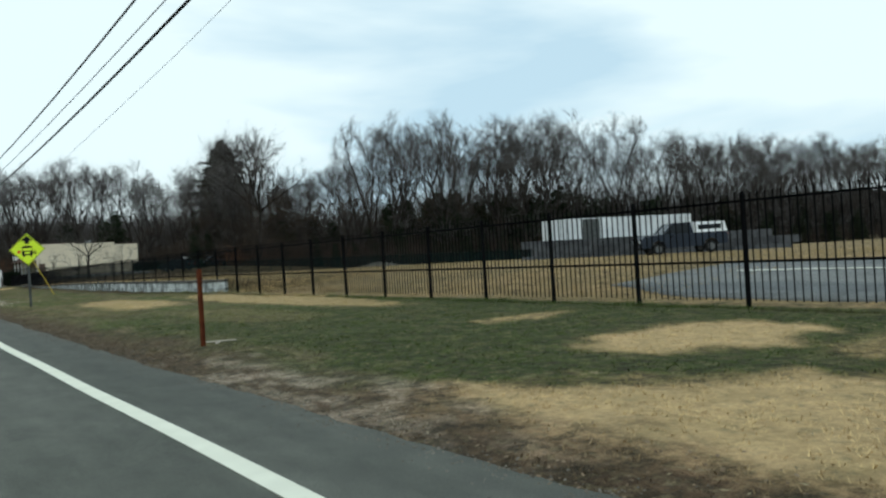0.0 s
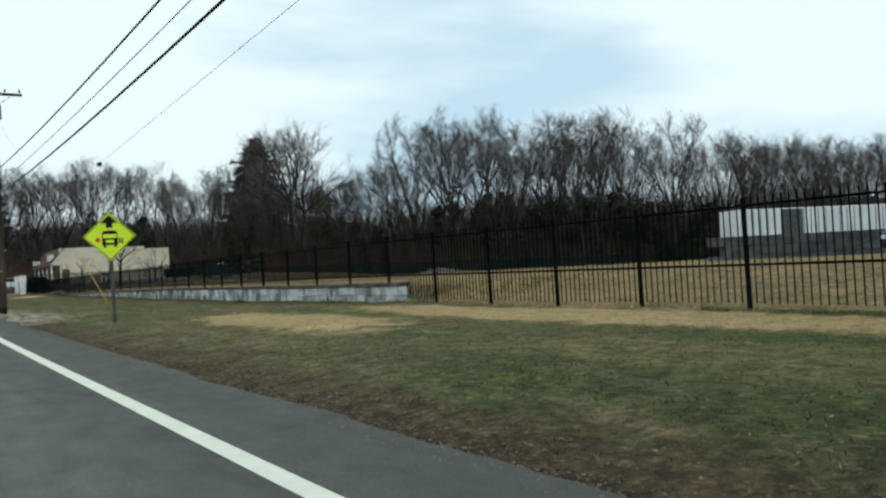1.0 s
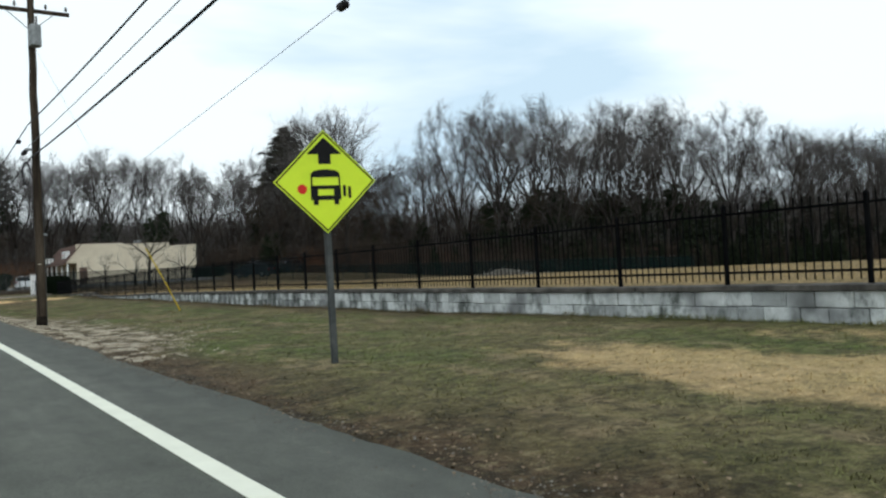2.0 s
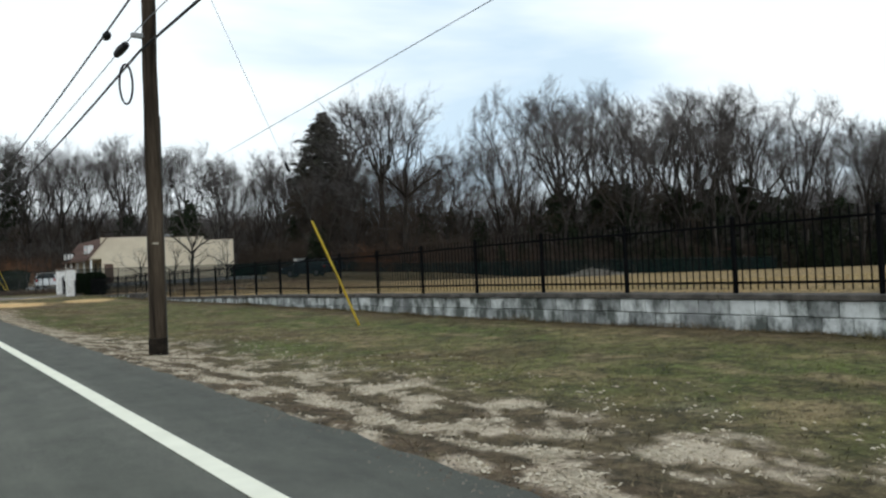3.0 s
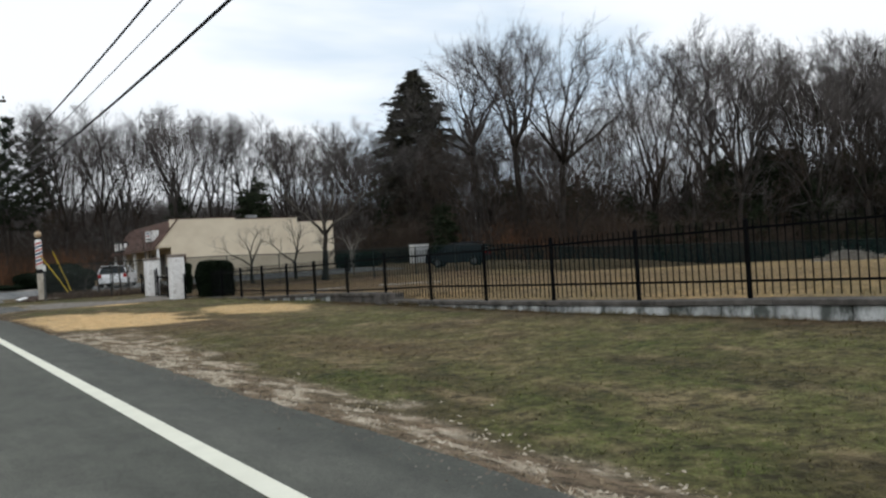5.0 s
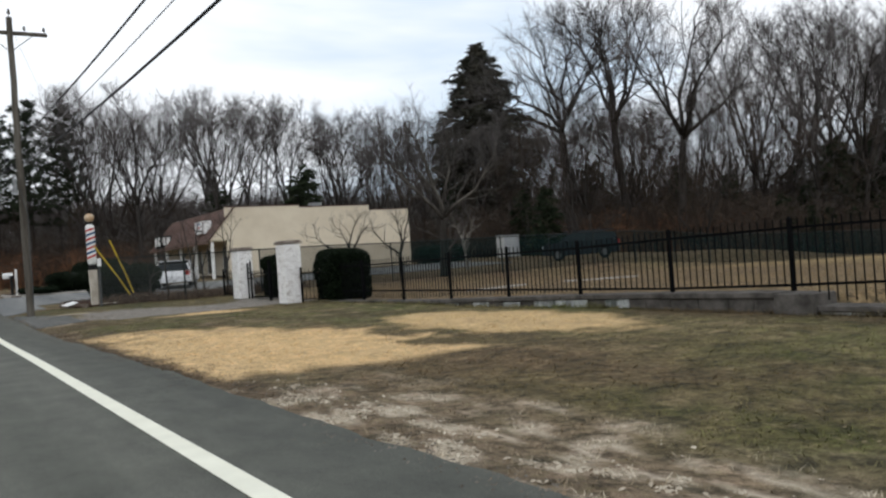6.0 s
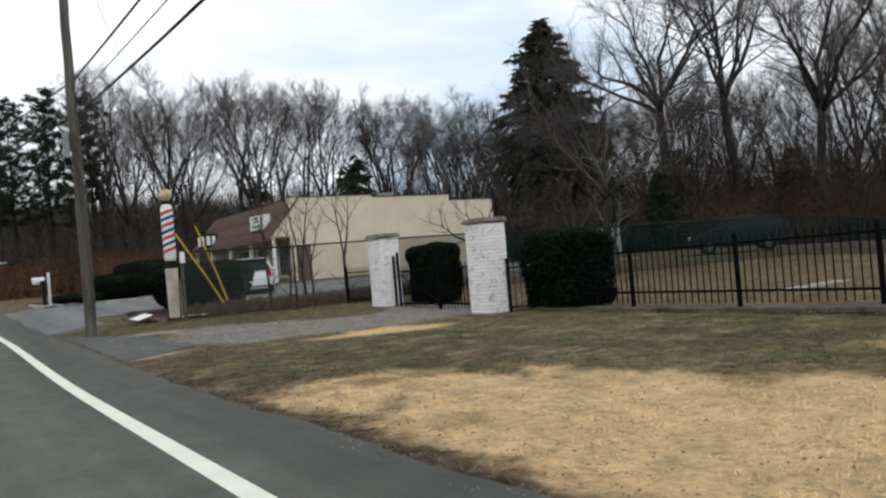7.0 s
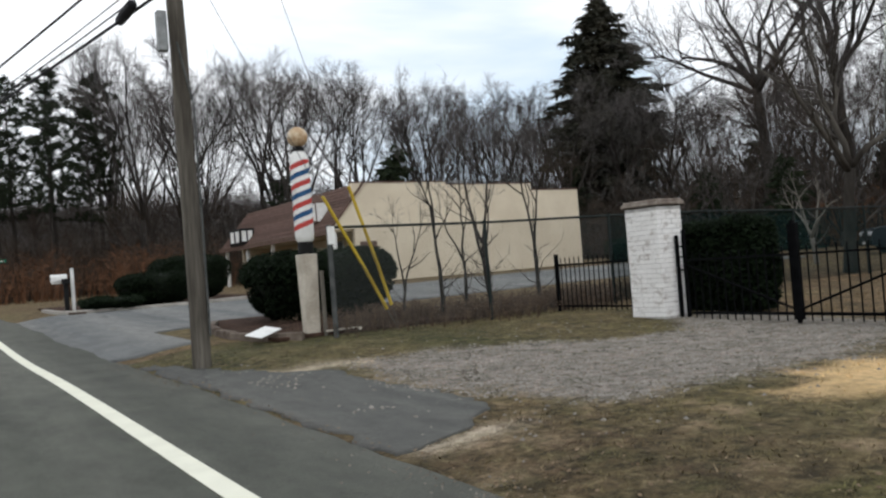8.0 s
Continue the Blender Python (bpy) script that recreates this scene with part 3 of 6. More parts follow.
def strip(name, ys, left, right, lift, mat, label, category, cols=10, thick=0.05):
    """A sheet between two borders, draped on the land, with a real thickness."""
    pts, faces = [], []
    for y in ys:
        a, b = left(y), right(y)
        for i in range(cols + 1):
            x = a + (b - a) * i / cols
            base = road_z(y) if name == "road" else land(x, y)
            pts.append((x, y, base + lift))
    w = cols + 1
    n = len(pts)
    for j in range(len(ys) - 1):
        for i in range(cols):
            faces.append((j * w + i, j * w + i + 1, (j + 1) * w + i + 1, (j + 1) * w + i))
    pts += [(x, y, z - thick) for x, y, z in pts]
    ring = list(range(w)) + [j * w + w - 1 for j in range(1, len(ys))] + [(len(ys) - 1) * w + i for i in range(w - 2, -1, -1)] + [j * w for j in range(len(ys) - 2, 0, -1)]
    for a, b in zip(ring, ring[1:] + ring[:1]):
        faces.append((b, a, a + n, b + n))
    return tagged(part(name, (pts, faces), mat, smooth=thick > 0.02), label, category, kind="structure")


build_ground()
strip("road", spaced((-120, -12, 6), (-12, 125, 0.16), (125, 420, 10)), lambda y: -8.2, edge_x, 0.0, ASPHALT, "grey asphalt road with a ragged crumbling edge", "road", cols=4, thick=0.06)
strip("edge_line", spaced((-120, -12, 6), (-12, 125, 1.0), (125, 420, 10)), lambda y: -0.075 + 0.006 * noise.noise((y * 3, 0, 0)), lambda y: 0.075 + 0.006 * noise.noise((y * 3, 9, 0)), 0.041, LINE_PAINT, "solid white painted edge line on the road", "road marking", cols=1, thick=0.005)
APRON = [(95.9, 1.15), (96.15, 1.95), (96.8, 2.6), (97.9, 2.62), (99.4, 2.42), (100.1, 1.95), (101.0, 1.7), (102.2, 1.42), (103.0, 1.1)]
strip("driveway_apron", spaced((95.9, 103.0, 0.07)), lambda y: edge_x(y) + 0.10 + 0.12 * noise.noise((y * 2.3, 8, 2)) + 0.05 * noise.noise((y * 9, 8, 2)), lambda y: max(edge_x(y) + 0.3, lerp_table(APRON, y) + 0.16 * noise.noise((y * 1.1, 2, 2)) + 0.12 * noise.noise((y * 4.3, 2, 7)) + 0.06 * noise.noise((y * 11, 2, 7))), 0.016, PATCHED, "dark worn asphalt patch with broken edges beside the road", "driveway", thick=0.05)
strip("parking_drive", spaced((104.6, 118.6, 0.35)), lambda y: edge_x(y) - 0.05, lambda y: 2.4 + 6.8 * step(107.6, 110.2, y) + 20 * step(109.6, 111, y), 0.03, OLD_ASPHALT, "worn grey asphalt drive and parking area by the shop", "driveway", cols=30)
strip("parking_lot", spaced((-24, 6.8, 0.7)), lambda y: 10.4 + 1.6 * step(3, 6.8, y), lambda y: 17.5 - 1.2 * step(2, 6.8, y), 0.03, OLD_ASPHALT, "worn asphalt lot behind the fence", "parking lot", cols=10)
strip("lot_stripe", spaced((-20, 5.0, 1.0)), lambda y: 14.2, lambda y: 14.32, 0.047, LINE_PAINT, "faded white bay stripe on the lot", "road marking", cols=1, thick=0.005)


# ---------------------------------------------------------------- retaining wall
def build_wall():
    wall = thing("retaining_wall", (0, 0, 0), "low whitewashed block wall with dark stains and coping", "wall", kind="structure")
    rnd = random.Random(4)

    def block(y0, y1, z0, z1, push, name="block", mat=STAINED, x0=9.10, x1=9.46):
        bm = box(bmesh.new(), x0 + push, x1, y0, y1, z0, z1, 0.012)
        return part(name, bm, mat, wall)

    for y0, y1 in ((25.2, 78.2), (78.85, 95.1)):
        y = y0
        while y < y1 - 0.05:
            length = rnd.uniform(0.40, 0.62)
            end = min(y + length, y1)
            top = lerp_table(COPING, y + 0.2) - 0.09
            foot = land(8.9, y) - 0.25
            mid = max(foot + 0.1, top - 0.235 + rnd.uniform(-0.008, 0.008))
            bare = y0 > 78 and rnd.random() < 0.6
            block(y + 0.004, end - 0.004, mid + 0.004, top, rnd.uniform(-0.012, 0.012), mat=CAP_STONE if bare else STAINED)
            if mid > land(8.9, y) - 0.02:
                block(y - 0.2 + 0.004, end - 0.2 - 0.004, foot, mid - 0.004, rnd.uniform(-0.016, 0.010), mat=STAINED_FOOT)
            y += length
        y = y0 - 0.05
        while y < y1 - 0.05:
            length = rnd.uniform(2.1, 2.7)
            end = min(y + length, y1)
            a, b = lerp_table(COPING, max(y, 78.32 if y0 > 78 else 0)), lerp_table(COPING, min(end, 78.29 if y0 < 78 else 200))
            bm = box(bmesh.new(), 9.05, 9.52, 0, end - y - 0.01, -0.087, 0.0, 0.012)
            cap = part("coping", bm, CAP_STONE, wall)
            cap.matrix_basis = pose(rnd.uniform(-0.012, 0.012), y + 0.005, a, math.degrees(math.atan2(b - a, end - y)), 0, 0)
            y += length
    block(78.21, 78.84, land(8.9, 78.5) - 0.2, 0.27, 0, "end_block", CAP_STONE, 8.98, 9.56)


build_wall()


# ---------------------------------------------------------------- iron fence
PITCH, POST0 = 2.295, 23.62
TOPS = [(-20, 1.86), (25, 1.80), (46, 1.67), (55, 1.58), (78, 1.38), (85, 1.27), (95, 1.2)]
RAIL = [(-20, 0.74), (25, 0.72), (46, 0.62), (60, 0.53), (77, 0.44), (80, 0.33), (95, 0.32)]


def fence_foot(y):
    if y < 25:
        return land(FENCE_X, y)
    return lerp_table(COPING, y)


def build_fence():
    fence = thing("iron_fence", (FENCE_X, 0, 0), "tall black iron picket fence with pointed tops", "fence")
    post_bm = box(bmesh.new(), -0.029, 0.029, -0.029, 0.029, 0, 1.0)
    bmesh.ops.create_cone(post_bm, cap_ends=True, segments=4, radius1=0.055, radius2=0.0, depth=0.04, matrix=Matrix.Translation((0, 0, 1.02)) @ Matrix.Rotation(radians(45), 4, "Z"))
    first = part("post", post_bm, IRON, fence)
    ks = range(-15, 32)
    posts = [POST0 + (PITCH if k > 0 else 2.24) * k for k in ks]
    for n, y in enumerate(posts):
        foot, top = fence_foot(y), lerp_table(TOPS, y) + 0.02
        foot -= 0.06 if y < 25 else -0.002
        m = Matrix.LocRotScale((0, y, foot), Euler((radians(0.6 * noise.noise((y, 0, 2))), radians(0.8 * noise.noise((y, 5, 2))), 0)), (1, 1, (top - foot) / 1.05))
        if n == 0:
            first.matrix_basis = m
        else:
            again(first, m, fence)
    rail_bm = box(bmesh.new(), -0.014, 0.014, 0.036, PITCH - 0.036, -0.019, 0.019)
    rail = part("rail", rail_bm, IRON, fence)
    count = 0
    for y, y2 in zip(posts, posts[1:]):
        for table, drop in ((TOPS, 0.16), (RAIL, 0.0)):
            slope = math.atan2(lerp_table(table, y2) - lerp_table(table, y), y2 - y)
            m = pose(0, y, lerp_table(table, y) - drop, math.degrees(slope), 0, 0) @ Matrix.Diagonal((1, (y2 - y) / PITCH, 1, 1))
            if count == 0:
                rail.matrix_basis = m
            else:
                again(rail, m, fence)
            count += 1
    pick_bm = box(bmesh.new(), -0.0078, 0.0078, -0.0078, 0.0078, 0, 0.96)
    bmesh.ops.create_cone(pick_bm, cap_ends=True, segments=4, radius1=0.016, radius2=0.0, depth=0.05, matrix=Matrix.Translation((0, 0, 0.985)) @ Matrix.Rotation(radians(45), 4, "Z"))
    picket = part("picket", pick_bm, IRON, fence)
    started = False
    pts, faces = [], []
    singles = 0
    for y, y2 in zip(posts, posts[1:]):
        for i in range(1, 17):
            yy = y + (y2 - y) * i / 17
            foot = fence_foot(yy) + (0.10 if yy < 25 else 0.06)
            top = lerp_table(TOPS, yy)
            if 2.5 < yy < 44 and singles < 300:
                m = Matrix.LocRotScale((0, yy, foot), Euler((radians(0.5 * noise.noise((yy * 7, 1, 2))), radians(0.5 * noise.noise((yy * 7, 5, 2))), 0)), (1, 1, top - foot))
                if started:
                    again(picket, m, fence)
                else:
                    picket.matrix_basis, started = m, True
                singles += 1
            else:
                b = len(pts)
                r = 0.0078
                for z in (foot, top - 0.04):
                    pts += [(-r, yy - r, z), (r, yy - r, z), (r, yy + r, z), (-r, yy + r, z)]
                pts.append((0, yy, top))
                faces += [(b, b + 1, b + 5, b + 4), (b + 1, b + 2, b + 6, b + 5), (b + 2, b + 3, b + 7, b + 6), (b + 3, b, b + 4, b + 7)]
                faces += [(b + 4, b + 5, b + 8), (b + 5, b + 6, b + 8), (b + 6, b + 7, b + 8), (b + 7, b + 4, b + 8)]
    tagged(part("picket_run", (pts, faces), IRON, fence), kind="stuff")


build_fence()


# ---------------------------------------------------------------- gate with its two pillars
def build_pillar(x, y, height, wide, deep, label):
    pil = thing("gate_pillar", (x, y, land(x, y)), label, "pillar", "pillars of the gate")
    rnd = random.Random(int(y * 10))
    part("core", box(bmesh.new(), -wide / 2 + 0.006, wide / 2 - 0.006, -deep / 2 + 0.006, deep / 2 - 0.006, -0.15, height - 0.02), MORTAR, pil)
    course = 0.075
    bl = 0.205
    meshes = {}

    def brick(length, px, py, pz, turned):
        key = round(length, 2)
        m = Matrix.Translation((px, py, pz)) @ Matrix.Rotation(radians(90 if turned else 0) + rnd.uniform(-0.012, 0.012), 4, "Z")
        m = m @ Matrix.Translation((0, rnd.uniform(-0.004, 0.003), 0))
        if key in meshes:
            again(meshes[key], m, pil)
        else:
            o = part("brick", box(bmesh.new(), -key / 2, key / 2, 0, 0.05, -0.034, 0.034, 0.003), BRICK, pil)
            o.matrix_basis = m
            meshes[key] = o

    rows = int((height - 0.02) / course)
    for j in range(rows):
        z = 0.02 + course * (j + 0.5)
        for side in range(4):
            span = wide if side % 2 == 0 else deep
            half = deep / 2 if side % 2 == 0 else wide / 2
            cuts = [-span / 2]
            at = -span / 2 + (bl if j % 2 == 0 else bl / 2)
            while at < span / 2 - 0.06:
                cuts.append(at)
                at += bl + 0.01
            cuts.append(span / 2)
            for a, b in zip(cuts, cuts[1:]):
                mid, ln = (a + b) / 2, b - a - 0.008
                if ln < 0.04:
                    continue
                if side == 0:
                    brick(ln, mid, -half, z, False)
                elif side == 2:
                    brick(ln, mid, half - 0.05, z, False)
                elif side == 1:
                    brick(ln, half, mid, z, True)
                else:
                    brick(ln, -half + 0.05, mid, z, True)
    bm = bmesh.new()
    for i, (grow, z0, z1) in enumerate(((0.045, height, height + 0.055), (0.02, height + 0.057, height + 0.095))):
        box(bm, -wide / 2 - grow, wide / 2 + grow, -deep / 2 - grow, deep / 2 + grow, z0, z1, 0.012)
    part("cap", bm, CAP_BRICK, pil, "weathered brown brick cap")
    return pil


build_pillar(8.37, 100.12, 1.74, 0.55, 0.66, "whitewashed brick gate pillar with flaking paint beside gravel drive")
build_pillar(8.30, 95.52, 1.86, 0.55, 0.66, "whitewashed brick gate pillar with a brown cap by a clipped hedge")


def build_gate():
    gate = thing("iron_gate", (8.50, 97.8, land(8.5, 97.8)), "closed black iron double gate with pickets and braces", "gate")
    for s in (-1, 1):
        leaf_y0, leaf_y1 = (0.045 * s, 1.86 * s)
        lo, hi = min(leaf_y0, leaf_y1), max(leaf_y0, leaf_y1)
        bm = box(bmesh.new(), -0.02, 0.02, lo, hi, 0.12, 0.16)
        box(bm, -0.02, 0.02, lo, hi, 0.93, 0.96)
        leaf = part("gate_leaf", bm, IRON, gate)
        part("stile", box(bmesh.new(), -0.03, 0.03, leaf_y0 - 0.022, leaf_y0 + 0.022, 0.06, 1.36), IRON, leaf)
        part("stile", box(bmesh.new(), -0.025, 0.025, leaf_y1 - 0.025, leaf_y1 + 0.025, 0.06, 1.42), IRON, leaf)
        part("hinge_post", box(bmesh.new(), -0.10, -0.05, 1.935 * s - 0.022, 1.935 * s + 0.022, 0.0, 1.34, 0.004), IRON, gate)
        for z in (0.82, 1.02, 1.18):
            part("hinge", tube([(-0.075, 1.935 * s, z), (-0.02, 1.91 * s, z - 0.02), (0.0, 1.86 * s, z)], 0.014, 5), IRON, gate)
        part("brace", tube([(0.0, leaf_y0, 0.2), (0.0, leaf_y1, 0.88)], 0.018, 5), IRON, leaf)
        first = None
        for i in range(1, 13):
            y = leaf_y0 + (leaf_y1 - leaf_y0) * i / 13
            m = pose(0, y, 0.04)
            if first is None:
                first = part("picket", box(bmesh.new(), -0.008, 0.008, -0.008, 0.008, 0, 1.02), IRON, leaf)
                first.matrix_basis = m
            else:
                again(first, m, leaf)
    part("drop_bolt", box(bmesh.new(), -0.03, 0.03, -0.02, 0.02, -0.02, 1.40), IRON, gate)


build_gate()


def build_low_fence(x0, y0, x1, y1, height, label):
    """A short run of low iron pickets between two points."""
    run = thing("low_fence", (x0, y0, land(x0, y0)), label, "fence", "low iron fence runs", turn=math.degrees(math.atan2(y1 - y0, x1 - x0)))
    length = math.hypot(x1 - x0, y1 - y0)
    for z in (0.1, height - 0.1):
        part("rail", box(bmesh.new(), 0, length, -0.012, 0.012, z - 0.015, z + 0.015), IRON, run)
    for x in (0.0, length):
        part("post", box(bmesh.new(), x - 0.03, x + 0.03, -0.03, 0.03, -0.1, height + 0.1), IRON, run)
    n = max(3, int(length / 0.12))
    first = None
    for i in range(1, n):
        m = pose(length * i / n, 0, 0.03)
        if first is None:
            first = part("picket", box(bmesh.new(), -0.007, 0.007, -0.007, 0.007, 0, height), IRON, run)
            first.matrix_basis = m
        else:
            again(first, m, run)


build_low_fence(8.45, 102.6, 8.45, 100.55, 0.95, "low black iron pickets between gate pillar and chain link")
build_low_fence(8.52, 95.14, 9.25, 94.72, 1.0, "short black iron pickets beside the gate pillar")


# ---------------------------------------------------------------- chain link with netting
def build_chainlink():
    y = 102.75
    link = thing("chain_link_fence", (0, y, 0), "grey chain link fence with a top rail and green netting", "fence")
    xs = [4.0 + 3.0 * i for i in range(0, 33)]

    def foot(x):
        return land(x, y)

    high = 1.72
    for n, x in enumerate(xs):
        part("post", tube([(x, 0, foot(x) - 0.1), (x, 0, foot(x) + high + 0.04)], 0.03 if n else 0.042, 8), VINYL if n else DARK_STEEL, link)
    part("top_rail", tube([(x, 0, foot(x) + high) for x in xs], 0.022, 6), VINYL, link)
    for name, a, b, mat in (("mesh", 0, 2, CHAINLINK), ("netting", 2, len(xs) - 1, NETTING)):
        pts, faces = [], []
        for x in xs[a:b + 1]:
            pts += [(x, 0.03, foot(x) + 0.04), (x, 0.03, foot(x) + high - 0.02)]
        n = len(pts) // 2
        faces = [(2 * i, 2 * i + 2, 2 * i + 3, 2 * i + 1) for i in range(n - 1)]
        part(name, (pts, faces), mat, link, "dark green wind netting" if name == "netting" else "")
    plate = thing("white_plate", (4.0, 102.68, foot(4.0) + 1.45), "small white plate fixed to a fence post", "sign")
    part("plate", box(bmesh.new(), -0.06, 0.06, -0.02, 0.01, 0, 0.28, 0.004), WHITE_PAINT, plate)


build_chainlink()


for path_a, path_b, path_y in ((12.4, 14.6, 91.6), (16.2, 19.4, 91.5)):
    strip("concrete_path", spaced((path_y, path_y + 0.2, 0.1)), lambda y, a=path_a: a, lambda y, b=path_b: b, 0.045, KERB, "narrow worn concrete strip in the field grass", "path", cols=20)


# ---------------------------------------------------------------- utility poles and lines
def ring_band(parent, r, z, h, mat, name="band"):
    part(name, lathe([(r, z), (r + 0.006, z + 0.01), (r + 0.006, z + h), (r, z + h + 0.01)], 18), mat, parent)


def build_pole(x, y, height, foot_r, top_r, wood, lean, label, transformer=False):
    z0 = land(x, y)
    pole = thing("utility_pole", (x, y, z0), label, "utility pole", "utility poles along the road")
    pole.matrix_basis = pose(x, y, z0, lean[0], lean[1], 0)
    n = 14
    pts, faces = [], []
    line = [Vector((0.03 * noise.noise((i, y, 0)), 0.03 * noise.noise((i, y, 4)), -0.3 + (height + 0.3) * i / n)) for i in range(n + 1)]
    tube_into(pts, faces, line, [foot_r + (top_r - foot_r) * i / n for i in range(n + 1)], 20)
    part("shaft", (pts, faces), wood, pole, smooth=False)
    part("crossarm", box(bmesh.new(), -1.15, 1.15, top_r - 0.01, top_r + 0.09, height - 0.55, height - 0.43, 0.01), wood, pole)
    for s in (-1, 1):
        part("brace", tube([(0.7 * s, top_r + 0.04, height - 0.54), (0.04 * s, top_r + 0.04, height - 1.1)], 0.015, 5), GALV, pole)
        for px in (1.05, 0.45):
            o = part("insulator", lathe([(0.012, 0), (0.012, 0.06), (0.045, 0.07), (0.05, 0.1), (0.03, 0.13), (0.045, 0.15), (0.02, 0.2)], 10), CAP_STONE, pole)
            o.matrix_basis = pose(px * s, top_r + 0.04, height - 0.43)
    o = part("insulator", lathe([(0.012, 0), (0.012, 0.1), (0.05, 0.12), (0.055, 0.16), (0.03, 0.2), (0.045, 0.22), (0.02, 0.28)], 10), CAP_STONE, pole)
    o.matrix_basis = pose(0, 0, height)
    if transformer:
        can = part("transformer", lathe([(0.16, 0), (0.19, 0.03), (0.19, 0.62), (0.17, 0.68), (0.06, 0.72)], 18), GALV, pole, "grey can transformer", smooth=False)
        can.matrix_basis = pose(0.05, -top_r - 0.21, height - 1.75)
        part("bushing", tube([(0.05, -0.05, 0.7), (0.05, -0.05, 0.95)], 0.03, 8), CAP_STONE, can)
        part("bushing", tube([(-0.06, 0.05, 0.7), (-0.06, 0.05, 0.92)], 0.03, 8), CAP_STONE, can)
    return pole


pole_a = build_pole(2.125, 48.53, 10.55, 0.150, 0.10, POLE_WOOD, (0.3, 0.75), "dark brown wooden utility pole with crossarm and can transformer", True)
part("tag", box(bmesh.new(), -0.075, 0.02, -0.158, -0.140, 1.94, 1.965), PALE_WOOD, pole_a, "small pale metal tag")
# A thin near-black ring darkens the lowest 0.3 m of the pole.
ring_band(pole_a, 0.152, 0.0, 0.30, BAND_DARK, "base_band")
part("ground_conduit", tube([(0.155, 0.0, -0.1), (0.135, 0.0, 4.2)], 0.018, 6), DARK_STEEL, pole_a)
part("bracket", box(bmesh.new(), 0.12, 0.24, -0.06, -0.02, 2.86, 2.92), GALV, pole_a)
part("bracket", box(bmesh.new(), -0.30, -0.08, -0.05, 0.05, 5.55, 5.62), GALV, pole_a)
pole_b = build_pole(1.61, 101.76, 10.0, 0.122, 0.09, GREY_WOOD, (0.2, -0.3), "silver-grey wooden utility pole with a crossarm at the drive")
part("riser_box", box(bmesh.new(), -0.25, -0.13, -0.06, 0.06, 4.1, 4.62, 0.01), GALV, pole_b, "grey steel riser box")
part("conduit", tube([(0.10, -0.11, 0.4), (0.12, -0.10, 3.4), (-0.05, -0.14, 4.2)], 0.014, 6), DARK_STEEL, pole_b)
pole_c = build_pole(2.0, -8.0, 10.4, 0.150, 0.10, POLE_WOOD, (0.0, 0.4), "brown wooden utility pole with a crossarm beside the road")
pole_d = build_pole(-9.1, 152.0, 10.4, 0.150, 0.10, GREY_WOOD, (0.0, 0.2), "distant grey wooden utility pole with a crossarm")


def span(a, b, sag, n=14):
    a, b = Vector(a), Vector(b)
    return [a.lerp(b, i / n) - Vector((0, 0, sag * 4 * (i / n) * (1 - i / n))) for i in range(n + 1)]


def build_lines():
    stops = [(2.0, -8.0), (2.05, 48.6), (1.72, 101.76), (-9.0, 152.0)]
    runs = [("telephone_cable", -0.04, (6.16, 6.18, 6.02, 6.95), 0.020, CABLE, (0.56, 0.60, 0.90), "thick black telephone cable strung between poles"),
            ("drop_wire", 0.0, (5.55, 5.55, 5.60, 6.50), 0.010, STEEL_WIRE, (0.38, 0.52, 0.90), "thin grey wire strung between poles"),
            ("cable_bundle", 0.0, (5.35, 5.14, 5.25, 6.15), 0.024, CABLE, (0.50, 0.72, 0.62), "black lashed cable bundle strung between poles")]
    for name, off, zs, r, mat, sags, label in runs:
        for k, (a, b) in enumerate(zip(stops, stops[1:])):
            wire = thing(name, (0, 0, 0), label, "cable", "lines between the utility poles")
            part("strand", tube(span((a[0] + off, a[1], zs[k]), (b[0] + off, b[1], zs[k + 1]), sags[k]), r, 5), mat, wire)
    wire = thing("drop_wire", (0, 0, 0), "thin black wire strung between poles", "cable", "lines between the utility poles")
    part("strand", tube(span((1.72, 101.76, 5.42), (-9.0, 152.0, 6.3), 0.75), 0.012, 5), CABLE, wire)
    guy = thing("span_wire", (0, 0, 0), "thin grey span wire with an insulator near a pole", "cable")
    part("strand", tube([(2.32, 48.5, 2.72), (2.36, 38.0, 3.28), (2.41, 27.57, 3.92), (2.3, 6.5, 4.6), (2.1, -8.0, 5.2)], 0.004, 5), STEEL_WIRE, guy)
    ins = part("insulator", lathe([(0.02, -0.09), (0.05, -0.06), (0.05, 0.06), (0.02, 0.09)], 10), SIGN_BLACK, guy)
    ins.matrix_basis = pose(2.41, 27.57, 3.91, 90, 0, 0)
    loops = thing("cable_coil", (2.02, 49.55, 4.76), "black spare cable coil hung from the line", "cable")
    part("coil", tube([(0.10 * math.cos(w), -0.07 * math.cos(w), 0.37 * math.sin(w)) for w in [i * math.pi / 12 for i in range(25)]], 0.02, 6), CABLE, loops)
    for x, y, z, s, label in ((2.05, 49.95, 5.50, 0.8, "black cable splice case hung near a pole"), (2.0, 50.9, 6.0, 0.3, "small black cable clamp on the line"), (1.36, 103.45, 5.26, 0.9, "large black cable splice case on the line"), (1.36, 103.4, 5.60, 0.4, "small black splice case on the line")):
        case = thing("splice_case", (x, y, z), label, "cable box")
        part("shell", lathe([(0.02, -s / 2), (0.07, -s / 2 + 0.04), (0.085, 0), (0.07, s / 2 - 0.04), (0.02, s / 2)], 12), CABLE, case).matrix_basis = pose(0, 0, 0, 90, 0, 0)


build_lines()


